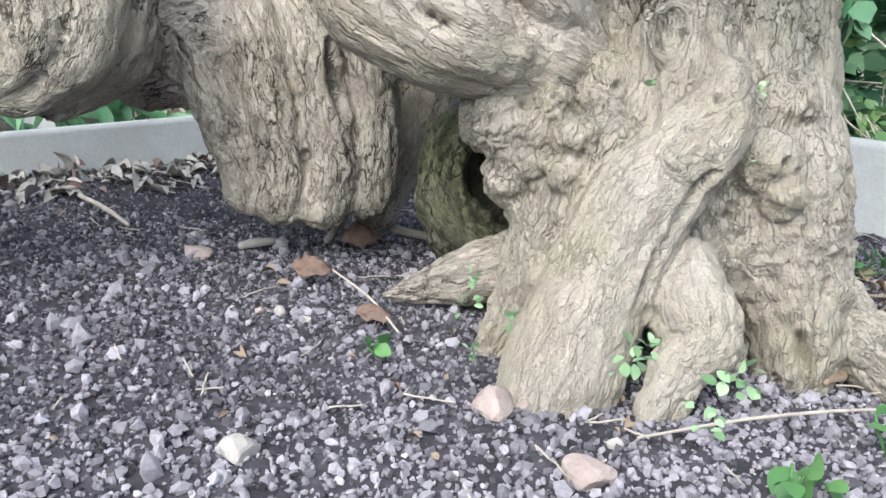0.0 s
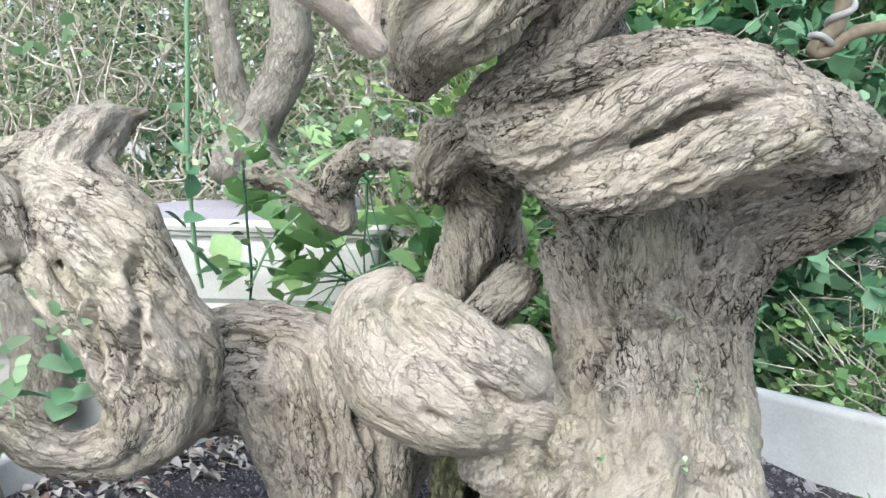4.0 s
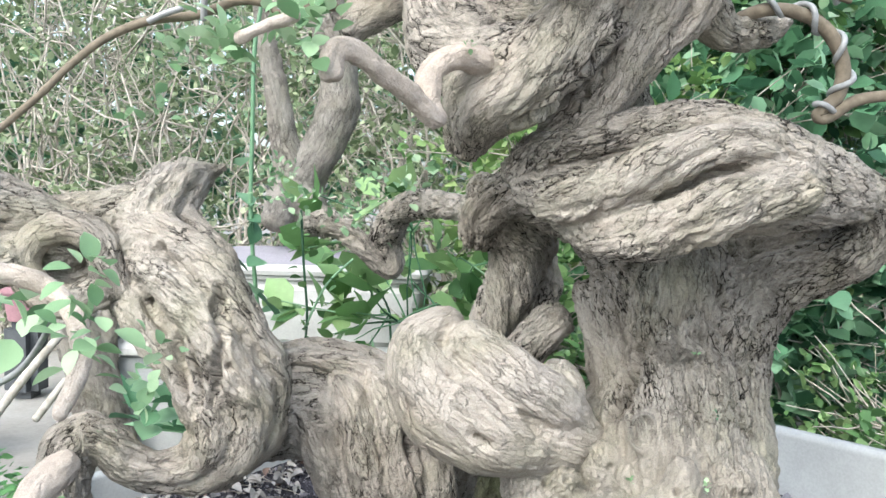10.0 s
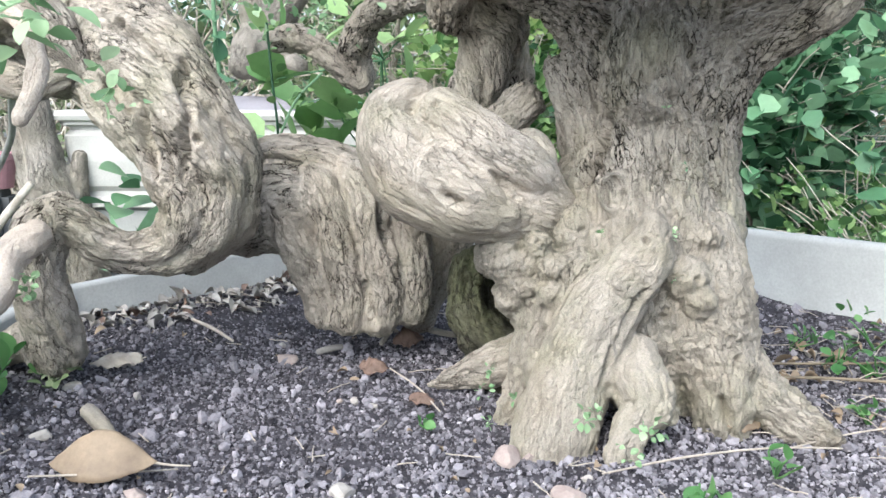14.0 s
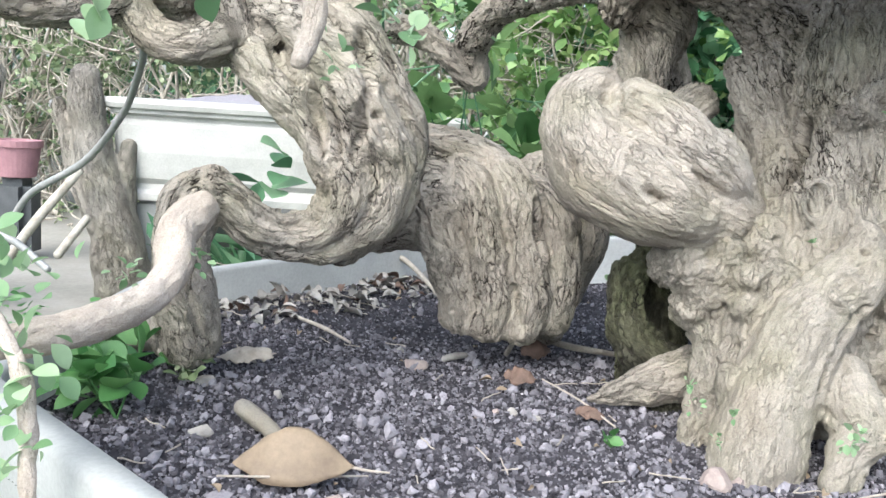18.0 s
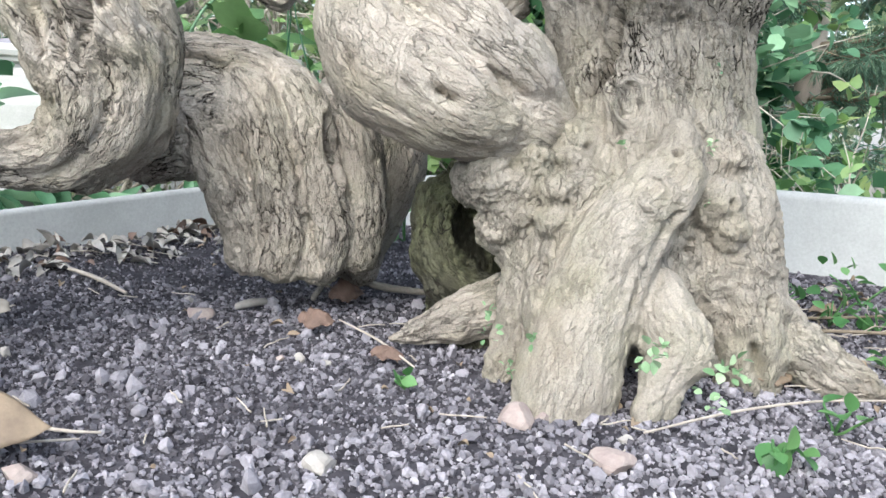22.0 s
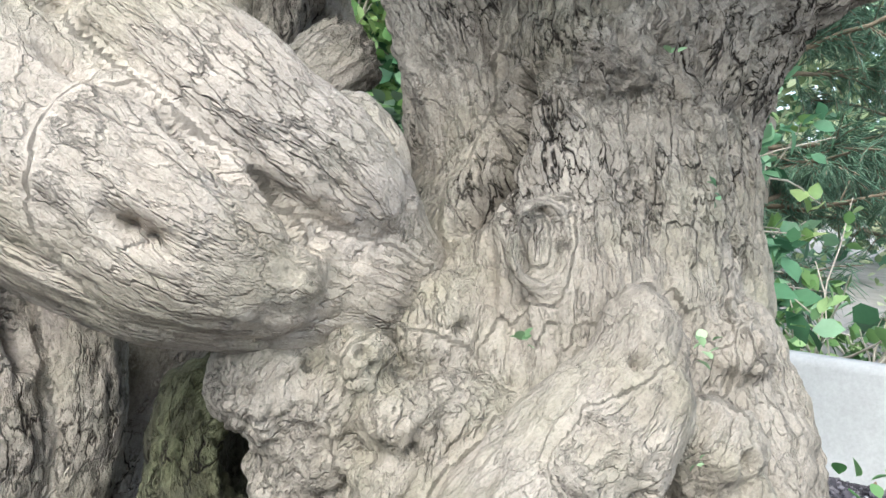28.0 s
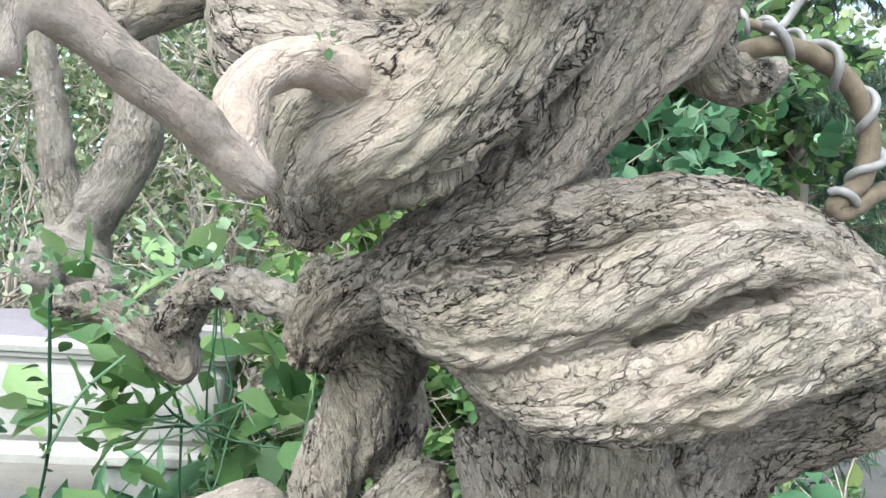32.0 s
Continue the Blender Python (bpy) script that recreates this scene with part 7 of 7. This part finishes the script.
dead_leaf("crumpled_leaf", "small pale dry leaf on the grit", 0.30, 0.62, 0.05, 0.018, 0.2, 0.01, DRY, 5)
dead_leaf("crumpled_leaf", "pale dry leaf lying on the soil", -0.49, 0.755, 0.075, 0.014, 0.35, 0.01, TWIG, 6)
dead_leaf("crumpled_leaf", "dark curled leaf at the back of the tray", -0.44, 1.3, 0.07, 0.03, 0.3, 0.03, SLATE, 7)
stick("twig", "stubby broken greenish twig beside the fallen leaf", ((-0.42, 0.6, 0.012, 1.0), (-0.39, 0.57, 0.01, 0.95), (-0.365, 0.535, 0.006, 0.8)), 0.0095, BARK_FAR)
stick("twig", "thin straight dry twig on the grit", ((-0.43, 0.995, 0.004, 0.9), (-0.385, 0.96, 0.006, 1.0), (-0.345, 0.925, 0.004, 0.7)), 0.003, TWIG)
stick("twig", "short white stripped twig on the grit", ((-0.21, 0.905, 0.004, 0.9), (-0.195, 0.918, 0.005, 1.0), (-0.18, 0.932, 0.004, 0.8)), 0.0055, PEBBLE)
stick("twig", "curved bare white root arching over the soil", ((-0.36, 1.33, 0.0, 0.8), (-0.32, 1.36, 0.035, 1.0), (-0.28, 1.3, 0.035, 1.0), (-0.24, 1.22, 0.02, 0.9), (-0.2, 1.16, 0.0, 0.7)), 0.0048, TWIG)
stick("twig", "short bare white root lying on the soil", ((-0.4, 1.28, 0.004, 0.7), (-0.36, 1.3, 0.012, 1.0), (-0.32, 1.34, 0.02, 0.9)), 0.004, TWIG)
stick("twig", "long thin dry stem lying in front of the roots", ((0.15, 0.5, 0.004, 0.8), (0.24, 0.53, 0.01, 1.0), (0.34, 0.565, 0.008, 0.9), (0.42, 0.57, 0.004, 0.6)), 0.0013, TWIG)
stick("twig", "thin bent dry stem on the soil", ((0.36, 0.57, 0.006, 0.8), (0.45, 0.6, 0.012, 1.0), (0.56, 0.62, 0.006, 0.6)), 0.001, TWIG)
stick("twig", "dry brown stem lying beside the root", ((0.42, 0.78, 0.01, 0.9), (0.5, 0.76, 0.016, 1.0), (0.6, 0.72, 0.008, 0.8)), 0.0022, BROWN)
stick("twig", "dry brown stem lying beside the root", ((0.43, 0.84, 0.01, 0.9), (0.54, 0.82, 0.014, 1.0), (0.64, 0.8, 0.008, 0.8)), 0.0018, BROWN)
stick("twig", "short dry twig near the front of the tray", ((-0.4, 0.43, 0.006, 0.8), (-0.34, 0.45, 0.008, 1.0), (-0.28, 0.49, 0.004, 0.8)), 0.0012, TWIG)
stick("twig", "hair-thin dry stalk on the grit", ((-0.09, 0.77, 0.02, 0.8), (-0.05, 0.72, 0.014, 1.0), (-0.02, 0.66, 0.004, 0.8)), 0.0012, TWIG)
stick("twig", "thin forked root under the barrel limb", ((-0.09, 0.99, 0.03, 1.0), (-0.03, 0.98, 0.012, 1.0), (0.05, 0.96, 0.008, 0.8)), 0.005, BARK_FAR)
stick("twig", "thin crooked root under the barrel limb", ((-0.12, 0.95, 0.004, 1.0), (-0.10, 0.98, 0.03, 1.0), (-0.09, 1.0, 0.06, 0.8)), 0.004, BARK_FAR)
for k, (x, y, s, mat, lab) in enumerate((
        (-0.275, 0.943, 0.012, PEBBLE, "pale pinkish pebble on the grit"), (-0.25, 0.867, 0.02, BRICK, "reddish broken brick chip on the grit"),
        (0.053, 0.545, 0.022, BRICK, "flat pinkish brick chip in front of the roots"), (0.08, 0.55, 0.011, BRICK, "small red brick chip in front of the roots"),
        (0.113, 0.46, 0.022, BRICK, "pinkish brick fragment at the front"), (-0.108, 0.46, 0.017, PEBBLE, "cream stone at the front of the tray"),
        (-0.3, 0.43, 0.016, BRICK, "small red brick chip at the front"), (-0.02, 0.40, 0.013, PEBBLE, "white stone at the front of the tray"),
        (0.134, 0.5, 0.008, PEBBLE, "small white pebble by the root"), (-0.444, 0.545, 0.016, PEBBLE, "cream lump of stone near the dry leaf"),
        (-0.487, 0.7, 0.014, PEBBLE, "grey pebble on the grit"), (-0.46, 0.80, 0.015, PEBBLE, "grey pebble on the grit"),
        (-0.13, 0.71, 0.009, PEBBLE, "small white pebble on the grit"), (-0.105, 0.695, 0.008, PEBBLE, "small white pebble on the grit"),
        (-0.15, 0.715, 0.008, BRICK, "small ochre pebble on the grit"), (-0.4, 0.69, 0.01, PEBBLE, "pale pebble on the grit"),
        (-0.55, 1.2, 0.022, PEBBLE, "rough pale stone by the tray wall"), (-0.5, 1.24, 0.018, PEBBLE, "rough pale stone by the tray wall"),
        (-0.40, 1.36, 0.02, PEBBLE, "rough pale stone by the tray wall"), (-0.45, 1.2, 0.014, PEBBLE, "rough pale stone by the tray wall"),
        (-0.36, 1.4, 0.014, PEBBLE, "rough pale stone by the tray wall"), (-0.3, 1.42, 0.018, PEBBLE, "rough pale stone by the tray wall"),
        (-0.52, 1.13, 0.018, PEBBLE, "rough pale stone by the tray wall"), (-0.05, 1.28, 0.03, PEBBLE, "flat grey stone behind the hollow root"),
        (0.39, 0.6, 0.016, DRY, "tan lump of bark beside the root"), (0.52, 0.9, 0.012, PEBBLE, "pale pebble on the grit"), (0.6, 0.95, 0.014, PEBBLE, "pale pebble on the grit"))):
    stone("pebble" if mat is PEBBLE else "brick_chip", lab, x, y, s, mat, 100 + k, group="loose stones on the soil")


def sprout(name, label, x, y, height, leaves, leaf, seed, mat=CLOVER):
    rng = np.random.default_rng(seed)
    p = np.array(on_soil(x, y, 0))
    ob = thing(name, label, "weed", tuple(p))
    n = 5
    tips = p + np.column_stack([rng.normal(size=n) * height * 0.5, rng.normal(size=n) * height * 0.5, rng.uniform(0.5, 1.0, n) * height])
    lines = wander(np.repeat(p[None], n, 0), tips, rng, 6)
    for k in range(n):
        part("stalk", tube_mesh("stalk", [(*q, 0.0012) for q in lines[k]], sides=6, per=2), mat, ob)
    for k in range(n):
        leaf_cluster("leaf_cluster", tips[k], height * 0.3, max(1, leaves // n), leaf, mat, seed * 7 + k, ob)
    return ob


for k, (x, y, h, nl, lf) in enumerate(((0.53, 0.84, 0.045, 15, 0.02), (0.57, 0.8, 0.04, 15, 0.021), (0.49, 0.66, 0.02, 10, 0.016), (0.6, 0.88, 0.05, 15, 0.022), (0.5, 0.93, 0.04, 12, 0.022), (0.23, 0.44, 0.02, 10, 0.026), (0.33, 0.52, 0.025, 8, 0.02), (-0.03, 0.62, 0.015, 8, 0.016), (-0.02, 1.25, 0.07, 14, 0.035), (0.03, 1.3, 0.06, 12, 0.03))):
    sprout("weed", "small green weed seedling growing in the grit", x, y, h, nl, lf, 200 + k)
for k, (x, y) in enumerate(((-0.505, 0.69), (-0.52, 0.715))):
    dead = sprout("weed", "fallen yellowish green sprig lying on the soil", x, y, 0.02, 10, 0.018, 230 + k, LEAF_HAZE)
for k, (x, y, h, lf) in enumerate(((-0.56, 0.6, 0.05, 0.04), (-0.585, 0.66, 0.045, 0.035), (-0.53, 0.55, 0.04, 0.035))):
    sprout("weed", "leafy green weed growing at the tray edge", x, y, h, 20, lf, 240 + k)


def litter(label, count, mat, leaf, place, seed):
    """Torn bits of husk and leaf lying about, too many to count."""
    rng = np.random.default_rng(seed)
    x, y = place(rng, count)
    ok = in_tray(x, y, -0.01)
    x, y = x[ok], y[ok]
    d = np.column_stack([rng.normal(size=len(x)), rng.normal(size=len(x)), rng.uniform(-0.1, 0.5, len(x))])
    m = rotation_to(d, rng.uniform(-0.8, 0.8, len(x))) * (leaf * rng.uniform(0.4, 1.3, (len(x), 1)) * rng.uniform(0.5, 1.2, (len(x), 3)))[:, None, :]
    o = np.column_stack([x, y, soil_height(x, y) + rng.uniform(0.002, 0.014, len(x))])
    ob = part("leaf_litter", scatter_mesh("leaf_litter", FINE_V * np.array([1, 1, 3.0]), FINE_F, m, o, True), mat)
    return tagged(ob, label, "leaf litter", kind="stuff")


def by_wall(rng, n):
    s = rng.uniform(0, 1, n)
    off = np.abs(rng.normal(size=n)) * 0.045
    return -0.6 + 0.42 * s + off * 0.7, 0.97 + 0.44 * s - off * 0.7


def over_bed(rng, n):
    return rng.uniform(-0.55, 0.68, n), rng.uniform(0.15, 1.3, n)


def beside_roots(rng, n):
    return rng.normal(0.5, 0.1, n), rng.normal(0.8, 0.13, n)


litter("pale dry husks heaped by the tray wall", 200, PEBBLE, 0.024, by_wall, 301)
litter("brown dead leaf scraps by the tray wall", 40, RUST, 0.026, by_wall, 302)
litter("bits of brown leaf strewn over the grit", 90, DRY, 0.012, over_bed, 303)
litter("dry grass scraps beside the roots", 90, DRY, 0.022, beside_roots, 304)
for label, place, count, ln, seed in (("hair-thin straw bits strewn over the grit", over_bed, 150, 0.035, 311), ("tangle of dry stalks beside the roots", beside_roots, 60, 0.08, 312), ("thin bare roots by the tray wall", by_wall, 30, 0.06, 313)):
    rng = np.random.default_rng(seed)
    x, y = place(rng, count)
    a = rng.uniform(0, 6.28, count)
    x1, y1 = x + ln * np.cos(a) * rng.uniform(0.4, 1.2, count), y + ln * np.sin(a) * rng.uniform(0.4, 1.2, count)
    ok = in_tray(x, y, -0.02) & in_tray(x1, y1, -0.02)
    x, y, x1, y1 = x[ok], y[ok], x1[ok], y1[ok]
    lines = wander(np.column_stack([x, y, soil_height(x, y) + 0.008]), np.column_stack([x1, y1, soil_height(x1, y1) + 0.009]), rng, 6)
    tagged(part("straw", thin_tubes("straw", lines, 0.0009, 0.0006, 5), TWIG), label, "straw", kind="stuff")
